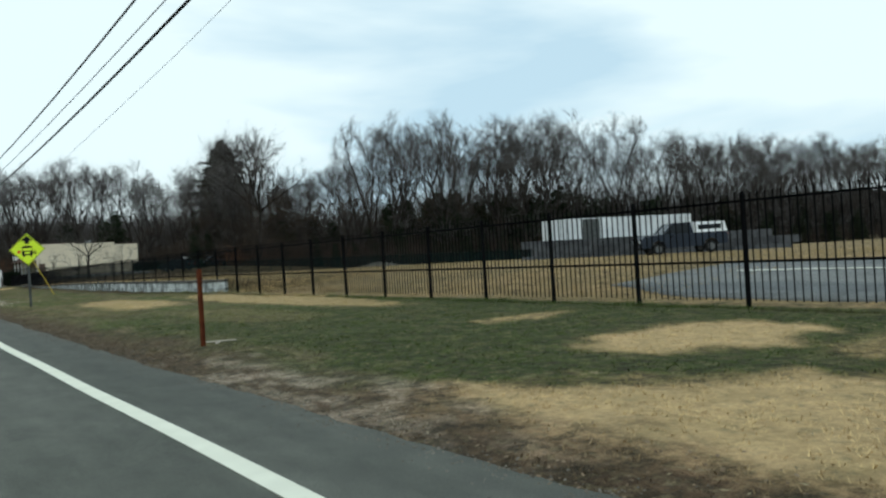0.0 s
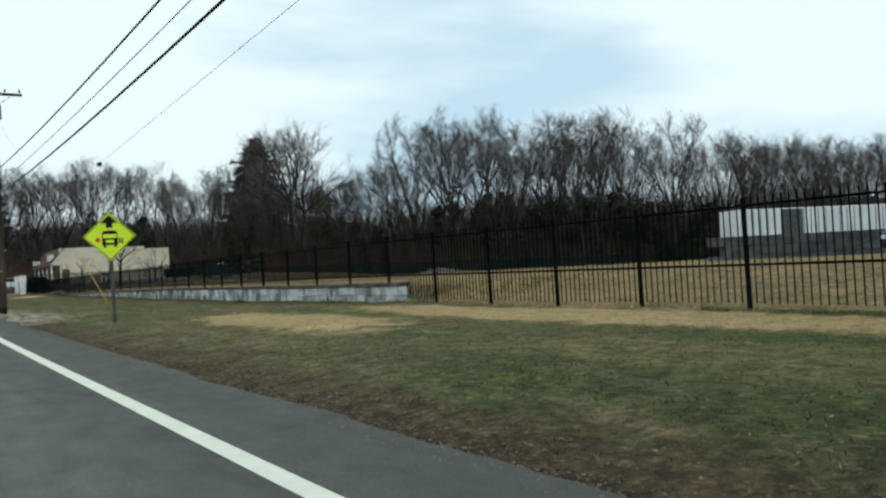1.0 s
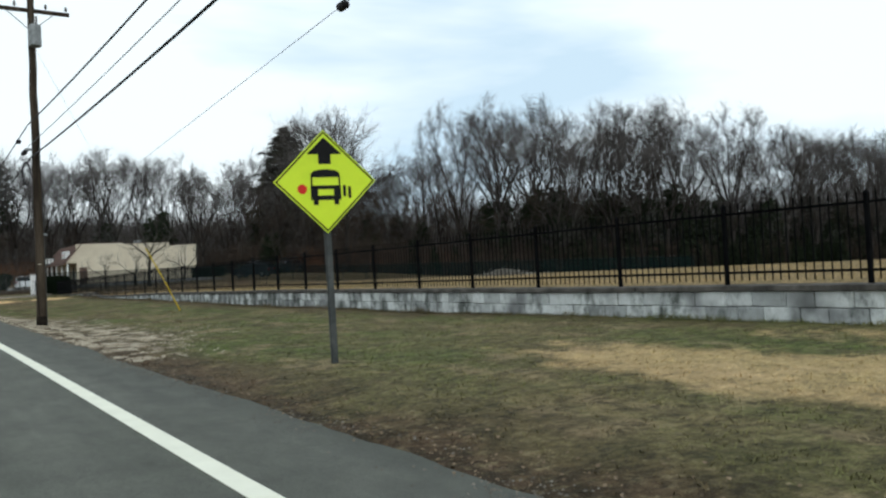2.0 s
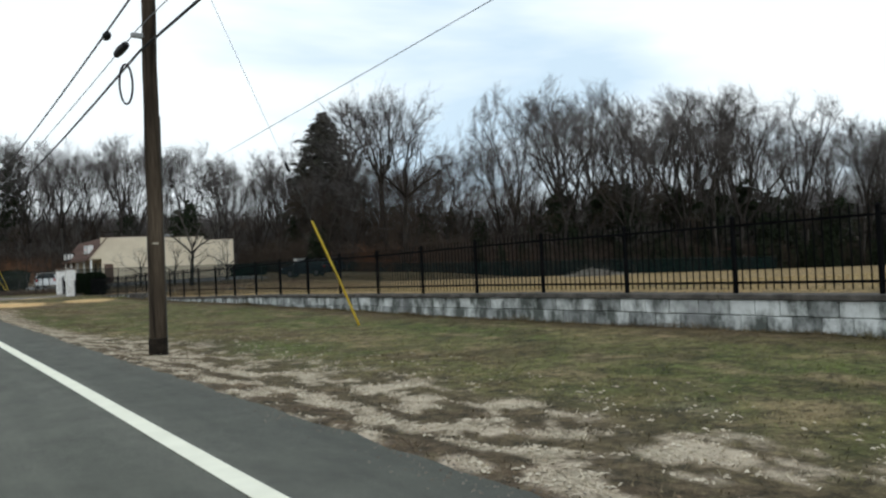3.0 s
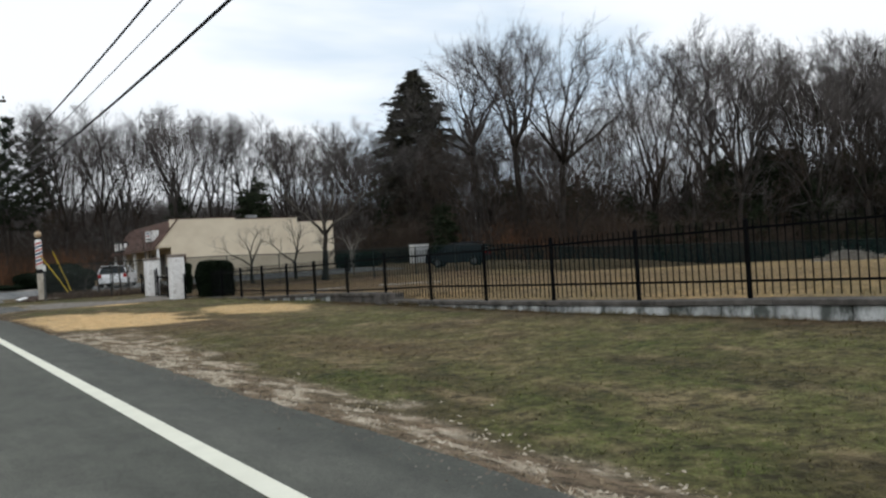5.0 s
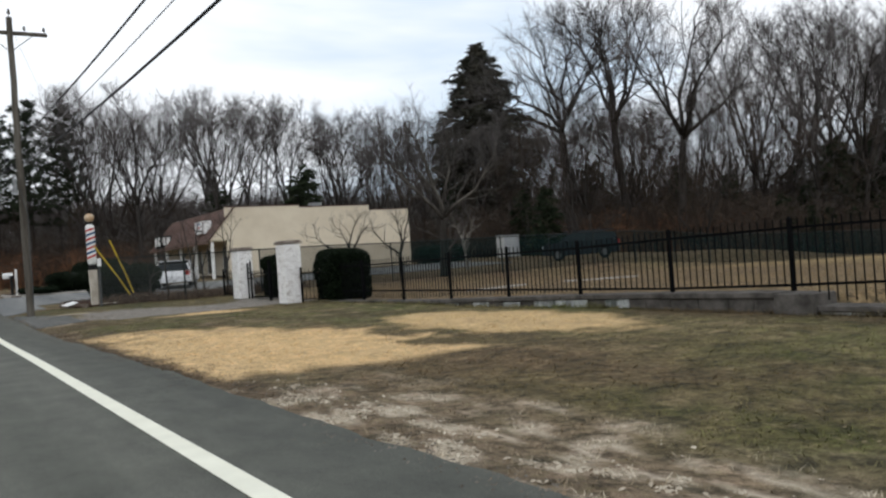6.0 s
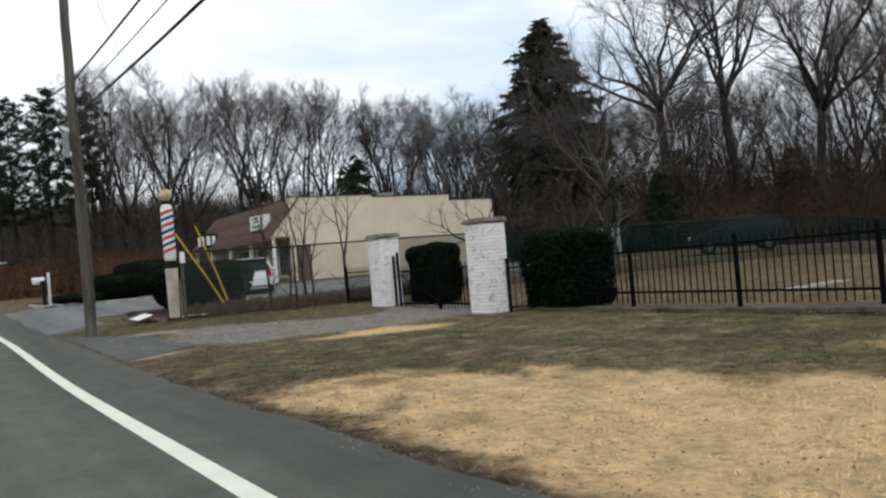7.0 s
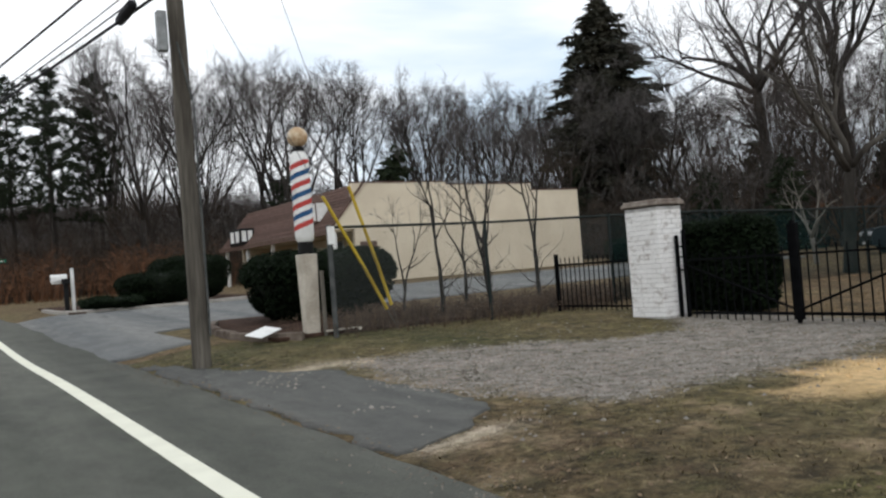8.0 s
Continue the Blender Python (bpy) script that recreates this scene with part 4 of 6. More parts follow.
def build_guy(anchor, top, guard, label, insulator=None, wire_r=0.0045, foot=0.05):
    g = thing("guy_wire", anchor, label, "guy wire", "anchored guy wires")
    a, b = Vector((0, 0, -0.1)), Vector(top) - Vector(anchor)
    part("strand", tube([a, b], wire_r, 5), STEEL_WIRE, g)
    d = (b - a).normalized()
    bow = d.orthogonal().normalized() * 0.03
    part("guard", tube([a + d * foot, a + d * (guard * 0.5) + bow, a + d * guard, a + d * (guard + 0.12)], 0.028, 10, 0.024), YELLOW_GUARD, g, "bent yellow plastic guard")
    if insulator:
        o = part("insulator", lathe([(0.012, -0.12), (0.045, -0.08), (0.03, 0.0), (0.045, 0.08), (0.012, 0.12)], 10), SIGN_BLACK, g)
        o.matrix_basis = Matrix.Translation(a + d * insulator) @ d.to_track_quat("Z", "Y").to_matrix().to_4x4()
    return g


build_guy((6.95, 50.12, land(6.95, 50.1)), (2.3, 48.7, 8.8), 2.62, "steel guy wire in a yellow guard anchored in turf", 4.0)
build_guy((5.33, 103.05, land(5.33, 103.05)), (1.68, 101.8, 5.75), 2.65, "steel guy wire in a yellow guard by the drive", foot=0.55)
build_guy((5.38, 103.12, land(5.38, 103.12)), (1.66, 101.8, 9.7), 2.55, "steel guy wire in a yellow guard by the drive", foot=0.55)


# ---------------------------------------------------------------- school bus sign
def build_bus_sign():
    sign = thing("warning_sign", (2.88, 29.19, land(2.88, 29.19)), "fluorescent yellow diamond bus stop ahead sign on steel post", "road sign", turn=-14)
    post = box(bmesh.new(), -0.028, 0.028, 0.012, 0.05, -0.3, 2.5)
    box(post, -0.045, -0.03, 0.03, 0.05, -0.3, 2.5)
    box(post, 0.03, 0.045, 0.03, 0.05, -0.3, 2.5)
    part("post", post, DARK_STEEL, sign)
    c, h = 2.27, 0.645
    part("plate", slab([(0, c - h), (h, c), (0, c + h), (-h, c)], 0.006), SIGN_YELLOW, sign)
    bm = bmesh.new()
    a, b = h - 0.02, h - 0.045
    for k in range(4):
        w0, w1 = k * math.pi / 2, (k + 1) * math.pi / 2
        q = [bm.verts.new((r * math.cos(w), -0.004, c + r * math.sin(w))) for r, w in ((a, w0), (a, w1), (b, w1), (b, w0))]
        bm.faces.new(q)
    part("border", bm, SIGN_BLACK, sign)
    part("arrow", slab([(-0.077, 0.22 + c), (0.077, 0.22 + c), (0.077, 0.342 + c), (0.22, 0.342 + c), (0.0, 0.55 + c), (-0.22, 0.342 + c), (-0.077, 0.342 + c)], -0.005), SIGN_BLACK, sign)
    bus = slab([(-0.185, 0.055 + c), (0.185, 0.055 + c), (0.18, 0.10 + c), (0.14, 0.135 + c), (0.05, 0.15 + c), (-0.05, 0.15 + c), (-0.14, 0.135 + c), (-0.18, 0.10 + c)], -0.005)
    for x0, x1, z0, z1 in ((-0.185, -0.165, -0.05, 0.054), (0.165, 0.185, -0.05, 0.054), (-0.165, 0.165, -0.095, -0.05), (-0.19, -0.10, -0.23, -0.0505), (0.10, 0.19, -0.23, -0.0505), (-0.10, 0.10, -0.23, -0.175), (-0.16, -0.10, -0.29, -0.2305), (0.10, 0.16, -0.29, -0.2305)):
        box(bus, x0, x1, -0.005, -0.001, c + z0, c + z1)
    part("bus_symbol", bus, SIGN_BLACK, sign)
    part("stop_disc", slab([(-0.295 + 0.062 * math.cos(w), c - 0.09 + 0.062 * math.sin(w)) for w in [i * math.pi / 4 + math.pi / 8 for i in range(8)]], -0.005), SIGN_RED, sign)
    bars = bmesh.new()
    for x, z in ((0.235, -0.19), (0.30, -0.21)):
        box(bars, x - 0.018, x + 0.018, -0.005, -0.001, c + z, c + z + 0.14)
    part("bars", bars, SIGN_BLACK, sign)


build_bus_sign()


# ---------------------------------------------------------------- rusty post and litter on the verge
def build_rusty_post():
    p = thing("marker_post", (2.15, 5.6, land(2.15, 5.6)), "rusty red-brown steel channel marker post in turf", "post")
    bm = box(bmesh.new(), -0.035, 0.035, -0.008, 0.0, -0.3, 1.2)
    box(bm, -0.035, -0.027, -0.035, -0.002, -0.3, 1.2)
    box(bm, 0.027, 0.035, -0.035, -0.002, -0.3, 1.2)
    part("channel", bm, RUST, p)
    p.matrix_basis = pose(2.15, 5.6, land(2.15, 5.6) - 0.05, 0.5, 0.0, 20)
    for x, y, ln, turn in ((2.48, 5.8, 0.5, -25), (2.38, 5.6, 0.2, 60)):
        b = thing("broken_board", (x, y, land(x, y) + 0.012), "pale splintered board lying in the grass", "board", turn=turn)
        part("board", box(bmesh.new(), -ln / 2, ln / 2, -0.022, 0.022, 0, 0.015, 0.003), PALE_WOOD, b)


build_rusty_post()


# ---------------------------------------------------------------- barber pole sign
def build_barber_pole():
    x, y = 3.9, 103.45
    z = land(x, y)
    p = thing("barber_pole", (x, y, z), "tall red white and blue striped barber pole with a globe", "sign")
    base = box(bmesh.new(), -0.105, 0.105, -0.105, 0.105, -0.2, 1.33, 0.01)
    for v in base.verts:
        v.co.x, v.co.y = v.co.x * (1.0 + 0.22 * max(0.0, v.co.z)), v.co.y * (1.0 + 0.22 * max(0.0, v.co.z))
    part("base_post", base, PALE_WOOD, p)
    part("collar", lathe([(0.12, 1.33), (0.125, 1.36), (0.125, 1.50), (0.12, 1.53)], 20), SIGN_BLACK, p)
    r = 0.155
    part("cylinder", lathe([(0.02, 1.50), (0.10, 1.51), (0.14, 1.55), (r, 1.63), (r, 2.86), (0.14, 2.94), (0.09, 3.0), (0.02, 3.0)], 36), WHITE_PAINT, p, smooth=True)
    # red and blue bands winding up the drum
    rise, n = 0.328, 40
    for k in range(7):
        pts = []
        for i in range(n + 1):
            w = math.radians(-113.6) + math.pi * (2 * i / n - 1)
            zc = 2.79 - 0.164 * k + rise * (i / n - 0.5)
            for dz in (-0.042, 0.042):
                pts.append(((r + 0.003) * math.cos(w), (r + 0.003) * math.sin(w), min(2.86, max(1.64, zc + dz))))
        part("stripe", (pts, [(2 * i, 2 * i + 2, 2 * i + 3, 2 * i + 1) for i in range(n)]), STRIPE_BLUE if k % 2 else STRIPE_RED, p)
    part("neck", lathe([(0.10, 3.0), (0.10, 3.05), (0.06, 3.08), (0.06, 3.1)], 20), SIGN_BLACK, p)
    ball = bmesh.new()
    bmesh.ops.create_uvsphere(ball, u_segments=24, v_segments=16, radius=0.165, matrix=Matrix.Translation((0, 0, 3.24)))
    part("globe", ball, BALL, p, "tan weathered globe", smooth=True)


build_barber_pole()


# ---------------------------------------------------------------- hedges and bushes
def leafy(name, at, size, shape, label, seed, category="bush", group="", leaves=6000, mat=None):
    """A clipped bush: a solid near-black core that keeps the gaps between leaves dark, and a shell of many small leaves
    with an uneven outline.
    """
    rnd = random.Random(seed)
    b = thing(name, at, label, category, group)
    sx, sy, sz = size
    bm = bmesh.new()
    bmesh.ops.create_icosphere(bm, subdivisions=3, radius=1.0)

    def place(v, shrink):
        p = v.normalized()
        if shape == "box":
            e = 0.32
            p = Vector([math.copysign(abs(c) ** e, c) for c in p])
            m = max(abs(c) for c in p)
            p = p / m if m > 1 else p
        elif shape == "cup":
            p = Vector([math.copysign(abs(c) ** 0.6, c) for c in p])
            k = 0.72 + 0.28 * min(1.0, (p.z + 1) / 1.3)
            p = Vector((p.x * k, p.y * k, p.z))
        return Vector((p.x * sx * shrink, p.y * sy * shrink, (p.z * shrink + 1) * sz))

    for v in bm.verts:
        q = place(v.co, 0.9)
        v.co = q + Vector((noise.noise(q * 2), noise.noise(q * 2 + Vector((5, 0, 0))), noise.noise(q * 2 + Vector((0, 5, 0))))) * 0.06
    part("inside", bm, CORE_DARK, b)
    pts, faces = [], []
    for _ in range(int(leaves * 1.7)):
        v = Vector((rnd.gauss(0, 1), rnd.gauss(0, 1), rnd.gauss(0, 1)))
        if shape == "box":
            v = Vector((rnd.uniform(-1, 1), rnd.uniform(-1, 1), rnd.uniform(-1, 1)))
            m = max(abs(e) for e in v)
            v = v / m
            r = sum(abs(e) ** 6 for e in v) ** (1 / 6)
            v = v / r * 1.08 * rnd.uniform(0.9, 1.03)
            q = Vector((v.x * sx, v.y * sy, (v.z + 1) * sz))
        else:
            q = place(v, rnd.uniform(0.88, 1.03))
        q += Vector((noise.noise(q * 1.7 + Vector((seed, 0, 0))), noise.noise(q * 1.7 + Vector((0, seed, 0))), noise.noise(q * 1.7 + Vector((0, 0, seed))))) * 0.09
        if q.z < 0.02:
            continue
        d = Vector((rnd.gauss(0, 1), rnd.gauss(0, 1), rnd.gauss(0.3, 1))).normalized()
        s = d.orthogonal().normalized() * rnd.uniform(0.015, 0.03)
        d = d * rnd.uniform(0.04, 0.085)
        n = len(pts)
        pts += [tuple(q - d), tuple(q + s), tuple(q + d), tuple(q - s)]
        faces.append((n, n + 1, n + 2, n + 3))
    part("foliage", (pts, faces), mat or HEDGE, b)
    return b


leafy("hedge", (9.72, 94.7, land(9.72, 94.7)), (0.60, 0.78, 0.75), "box", "dark green clipped hedge behind the iron fence", 3, "hedge", "hedges by the gate", 9000)
leafy("hedge", (9.62, 99.76, land(9.62, 99.76)), (0.38, 0.70, 0.70), "box", "dark green clipped hedge behind the gate", 4, "hedge", "hedges by the gate", 9000)
leafy("bush", (5.55, 106.7, land(5.5, 106.7)), (1.45, 1.45, 0.72), "cup", "large dark green bush clipped wider at the top", 5, "bush", "bushes of the shop", 12000)
leafy("bush", (5.6, 120.6, land(5.6, 120.6)), (1.25, 1.4, 0.58), "cup", "dark green clipped bush beside the shop drive", 6, "bush", "bushes of the shop", 6000)
leafy("bush", (7.6, 123.4, land(7.6, 123.4)), (1.5, 1.5, 0.86), "cup", "dark green rounded bush beside the shop drive", 7, "bush", "bushes of the shop", 6000)
leafy("bush", (3.7, 118.4, land(3.7, 118.4)), (0.9, 1.4, 0.22), "cup", "low dark green ground shrub in a kerbed bed", 8, "bush", "bushes of the shop", 2500)
leafy("hedge", (30.7, 121.5, land(30.7, 121.5)), (1.8, 0.9, 0.6), "box", "dark low hedge beside the shop building", 9, "hedge", "", 3500)

# bed, kerb and small things by the drive
strip("planting_bed", spaced((103.2, 109.0, 0.3)), lambda y: 2.95 + 0.25 * abs(y - 104.2) ** 0.5 + 0.5 * step(107, 109, y), lambda y: 7.2 - 0.6 * step(106, 109, y), 0.06, MULCH, "dark mulch planting bed round the bush", "planting bed", cols=8)
strip("planting_bed", spaced((117.6, 127.0, 0.6)), lambda y: 2.4 + 0.2 * step(120, 127, y), lambda y: 9.5, 0.07, MULCH, "dark mulch planting bed with leaf litter", "planting bed", cols=8)


def build_kerb(line, label, mat):
    k = thing("kerb", (0, 0, 0), label, "kerb", kind="structure")
    for (x, y), (x2, y2) in zip(line, line[1:]):
        d = Vector((x2 - x, y2 - y, 0)).normalized()
        ln = math.hypot(x2 - x, y2 - y)
        bm = box(bmesh.new(), 0.004, ln - 0.004, -0.07, 0.07, -0.1, 0.13, 0.015)
        o = part("kerb_stone", bm, mat, k)
        o.matrix_basis = pose(x, y, land(x, y), 0, 0, math.degrees(math.atan2(d.y, d.x)))


build_kerb([(3.6, 103.1), (3.05, 103.7), (2.95, 104.5), (3.05, 105.6), (3.3, 106.8), (3.8, 108.2)], "brown stained kerb round the planting bed", BROWN_KERB)
build_kerb([(8.6, 117.5), (6.0, 117.4), (3.6, 117.4), (2.5, 117.8), (2.3, 119.0), (2.35, 121.0), (2.45, 124.0)], "pale concrete kerb at the drive", KERB)


def build_drive_clutter():
    box_litter = thing("cardboard_sheet", (3.05, 103.35, land(3.05, 103.35) + 0.17), "bent white sheet of card lying on the kerb", "litter", turn=25)
    bm = box(bmesh.new(), -0.24, 0.02, -0.17, 0.17, 0, 0.012)
    box(bm, 0.02, 0.22, -0.17, 0.17, 0.002, 0.014)
    part("sheet", bm, WHITE_PAINT, box_litter)
    box_litter.matrix_basis = box_litter.matrix_basis @ pose(0, 0, 0, 8, -12, 0)
    for x, y, ln, turn in ((4.35, 103.15, 0.7, 8), (4.5, 102.9, 0.35, 60)):
        b = thing("timber_offcut", (x, y, land(x, y) + 0.07), "thin pale timber offcut on the bed", "timber", turn=turn)
        part("timber", box(bmesh.new(), -ln / 2, ln / 2, -0.02, 0.02, 0, 0.03, 0.003), PALE_WOOD, b)
    stake = thing("wooden_stake", (4.03, 103.2, land(4.0, 103.2)), "short brown wooden stake beside the striped pole", "stake")
    part("stake", box(bmesh.new(), -0.03, 0.03, -0.02, 0.02, -0.2, 1.05, 0.004), GREY_WOOD, stake)
    mail = thing("mailbox", (2.85, 119.8, land(2.85, 119.8)), "white mailbox on a white post with an arm", "mailbox")
    part("post", box(bmesh.new(), -0.05, 0.05, -0.05, 0.05, -0.2, 1.45, 0.006), WHITE_PAINT, mail)
    part("arm", box(bmesh.new(), -0.62, -0.052, -0.04, 0.04, 0.98, 1.06, 0.006), WHITE_PAINT, mail)
    bx = bmesh.new()
    bmesh.ops.create_cone(bx, cap_ends=True, segments=16, radius1=0.1, radius2=0.1, depth=0.48, matrix=Matrix.Translation((-0.4, 0, 1.18)) @ Matrix.Rotation(radians(90), 4, "Y"))
    box(bx, -0.64, -0.16, -0.1, 0.1, 1.062, 1.18)
    part("box", bx, WHITE_PAINT, mail)
    nb = thing("paper_box", (2.62, 119.6, land(2.62, 119.6)), "dark plastic paper box on a post", "mailbox")
    part("post", box(bmesh.new(), -0.07, 0.07, -0.05, 0.05, -0.2, 0.95, 0.006), SIGN_BLACK, nb)
    part("box", box(bmesh.new(), -0.1, 0.1, -0.25, 0.15, 0.955, 1.12, 0.01), SIGN_BLACK, nb)
    st = thing("street_sign", (3.2, 150.0, land(3.2, 150.0)), "small green street name sign on a post", "road sign")
    part("post", tube([(0, 0, -0.2), (0, 0, 2.6)], 0.03, 8), DARK_STEEL, st)
    blade = part("blade", box(bmesh.new(), -0.4, 0.4, -0.01, 0.01, 2.62, 2.84), GREEN_SIGN, st)
    part("bars", box(bmesh.new(), -0.28, 0.28, -0.014, -0.0105, 2.69, 2.77), WHITE_PAINT, blade)


build_drive_clutter()


# ---------------------------------------------------------------- the shop
def build_shop():
    x0, x1, y0, y1 = 16.3, 30.7, 126.0, 142.0
    z0 = 0.55
    shop = thing("shop_building", (x0, y0, z0), "single-storey cream stucco shop with a brown mansard front", "building")
    W, D = x1 - x0, y1 - y0
    # side wall in three lengths that step down
    steps = ((0.0, 5.4, 4.92), (5.4, 11.0, 4.78), (11.0, W, 4.40))
    for a, b, h in steps:
        wall = part("side_wall", box(bmesh.new(), a + (0.002 if a else 0), b, 0.0, 0.25, -0.4, h), CREAM, shop)
        part("coping", box(bmesh.new(), a, b - 0.004, -0.03, 0.28, h + 0.002, h + 0.07), TRIM_BROWN, wall)
    part("back_wall", box(bmesh.new(), W - 0.25, W, 0.254, D, -0.4, 4.3), CREAM, shop)
    part("far_wall", box(bmesh.new(), 0.0, W - 0.254, D - 0.25, D, -0.4, 4.3), CREAM, shop)
    part("shop_front", box(bmesh.new(), 1.9, 2.1, 0.254, D - 0.254, -0.4, 3.1), CREAM, shop)
    part("flat_roof", box(bmesh.new(), 2.2, W - 0.26, 0.26, D - 0.26, 3.9, 4.1), TRIM_BROWN, shop)
    part("roof_vent", box(bmesh.new(), 7.3, 8.1, 2.0, 2.8, 4.1, 5.25, 0.03), GALV, shop, "grey rooftop vent box")
    # mansard: sloping shingled front, each course a strip of its own
    lo, hi = Vector((-1.3, 0, 2.75)), Vector((0.6, 0, 4.95))
    n = 12
    for i in range(n):
        a, b = lo.lerp(hi, i / n), lo.lerp(hi, (i + 1) / n + 0.012)
        out = Vector((-0.028, 0, 0.025))
        pts = [(a.x + out.x, -0.12, a.z + out.z), (a.x + out.x, D + 0.1, a.z + out.z), (b.x, D + 0.1, b.z), (b.x, -0.12, b.z),
               (a.x + 0.06, -0.12, a.z), (a.x + 0.06, D + 0.1, a.z), (b.x + 0.08, D + 0.1, b.z), (b.x + 0.08, -0.12, b.z)]
        part("shingle_course", (pts, [(0, 1, 2, 3), (4, 7, 6, 5), (0, 4, 5, 1), (3, 2, 6, 7), (0, 3, 7, 4), (1, 5, 6, 2)]), SHINGLE, shop)
    part("fascia", box(bmesh.new(), -1.42, -1.30, -0.15, D + 0.15, 2.52, 2.76), TRIM_BROWN, shop)
    part("soffit", box(bmesh.new(), -1.29, 1.9, 0.26, D - 0.26, 2.62, 2.72), CREAM, shop)
    cheek = bmesh.new()
    v = [cheek.verts.new(p) for p in ((-1.25, 0.0, 2.72), (0.0, 0.0, 2.72), (0.0, 0.0, 4.25))]
    f = cheek.faces.new(v)
    ext = bmesh.ops.extrude_face_region(cheek, geom=[f])
    for e in ext["geom"]:
        if isinstance(e, bmesh.types.BMVert):
            e.co.y += 0.22
    part("gable_cheek", cheek, CREAM, shop)
    for y in (0.12, 4.0, 8.0, 12.0, D - 0.2):
        part("column", box(bmesh.new(), -1.12, -0.94, y - 0.09, y + 0.09, -0.1, 2.6, 0.01), WHITE_PAINT, shop)
    for y in (2.0, 6.0, 10.0, 13.4):
        win = part("shop_window", box(bmesh.new(), 1.86, 1.897, y - 0.9, y + 0.9, 0.5, 2.4), PORCH_DARK, shop)
        for a, b, c, d in ((y - 0.97, y - 0.9, 0.43, 2.47), (y + 0.9, y + 0.97, 0.43, 2.47)):
            part("frame", box(bmesh.new(), 1.83, 1.896, a, b, c, d), WHITE_PAINT, win)
    part("side_door", box(bmesh.new(), 0.25, 1.15, -0.035, -0.003, -0.1, 2.1, 0.005), TRIM_BROWN, shop, "brown side opening under the eave")
    part("porch_floor", box(bmesh.new(), -1.4, 1.85, -0.1, D + 0.1, -0.35, -0.08), KERB, shop)
    # signs on the mansard
    s1 = part("sign_box", box(bmesh.new(), -1.0, -0.35, 2.0, 3.9, 3.25, 4.25, 0.02), TRIM_BROWN, shop, "white sign board in a brown box")
    part("sign_face", box(bmesh.new(), -1.03, -1.003, 2.1, 3.8, 3.33, 4.17), WHITE_PAINT, s1)
    for i, (z, w, m) in enumerate(((4.0, 0.55, STRIPE_BLUE), (3.78, 0.35, STRIPE_RED), (3.52, 0.6, SIGN_BLACK))):
        part("bars", box(bmesh.new(), -1.036, -1.031, 2.95 - w, 2.95 + w, z - 0.05, z + 0.05), m, s1)
    part("sign_side", box(bmesh.new(), -0.98, -0.4, 1.965, 1.997, 3.3, 4.2), WHITE_PAINT, s1)
    s2 = part("sign_box", box(bmesh.new(), -1.55, -0.7, 11.6, 13.6, 2.78, 3.75, 0.02), SIGN_BLACK, shop, "black sign box with two white panels")
    for y in (12.15, 13.05):
        part("panel", box(bmesh.new(), -1.575, -1.552, y - 0.28, y + 0.28, 2.95, 3.6), WHITE_PAINT, s2)
    for x in (-1.35, -0.98):
        part("panel", box(bmesh.new(), x - 0.13, x + 0.13, 11.575, 11.598, 2.98, 3.6), WHITE_PAINT, s2)


build_shop()


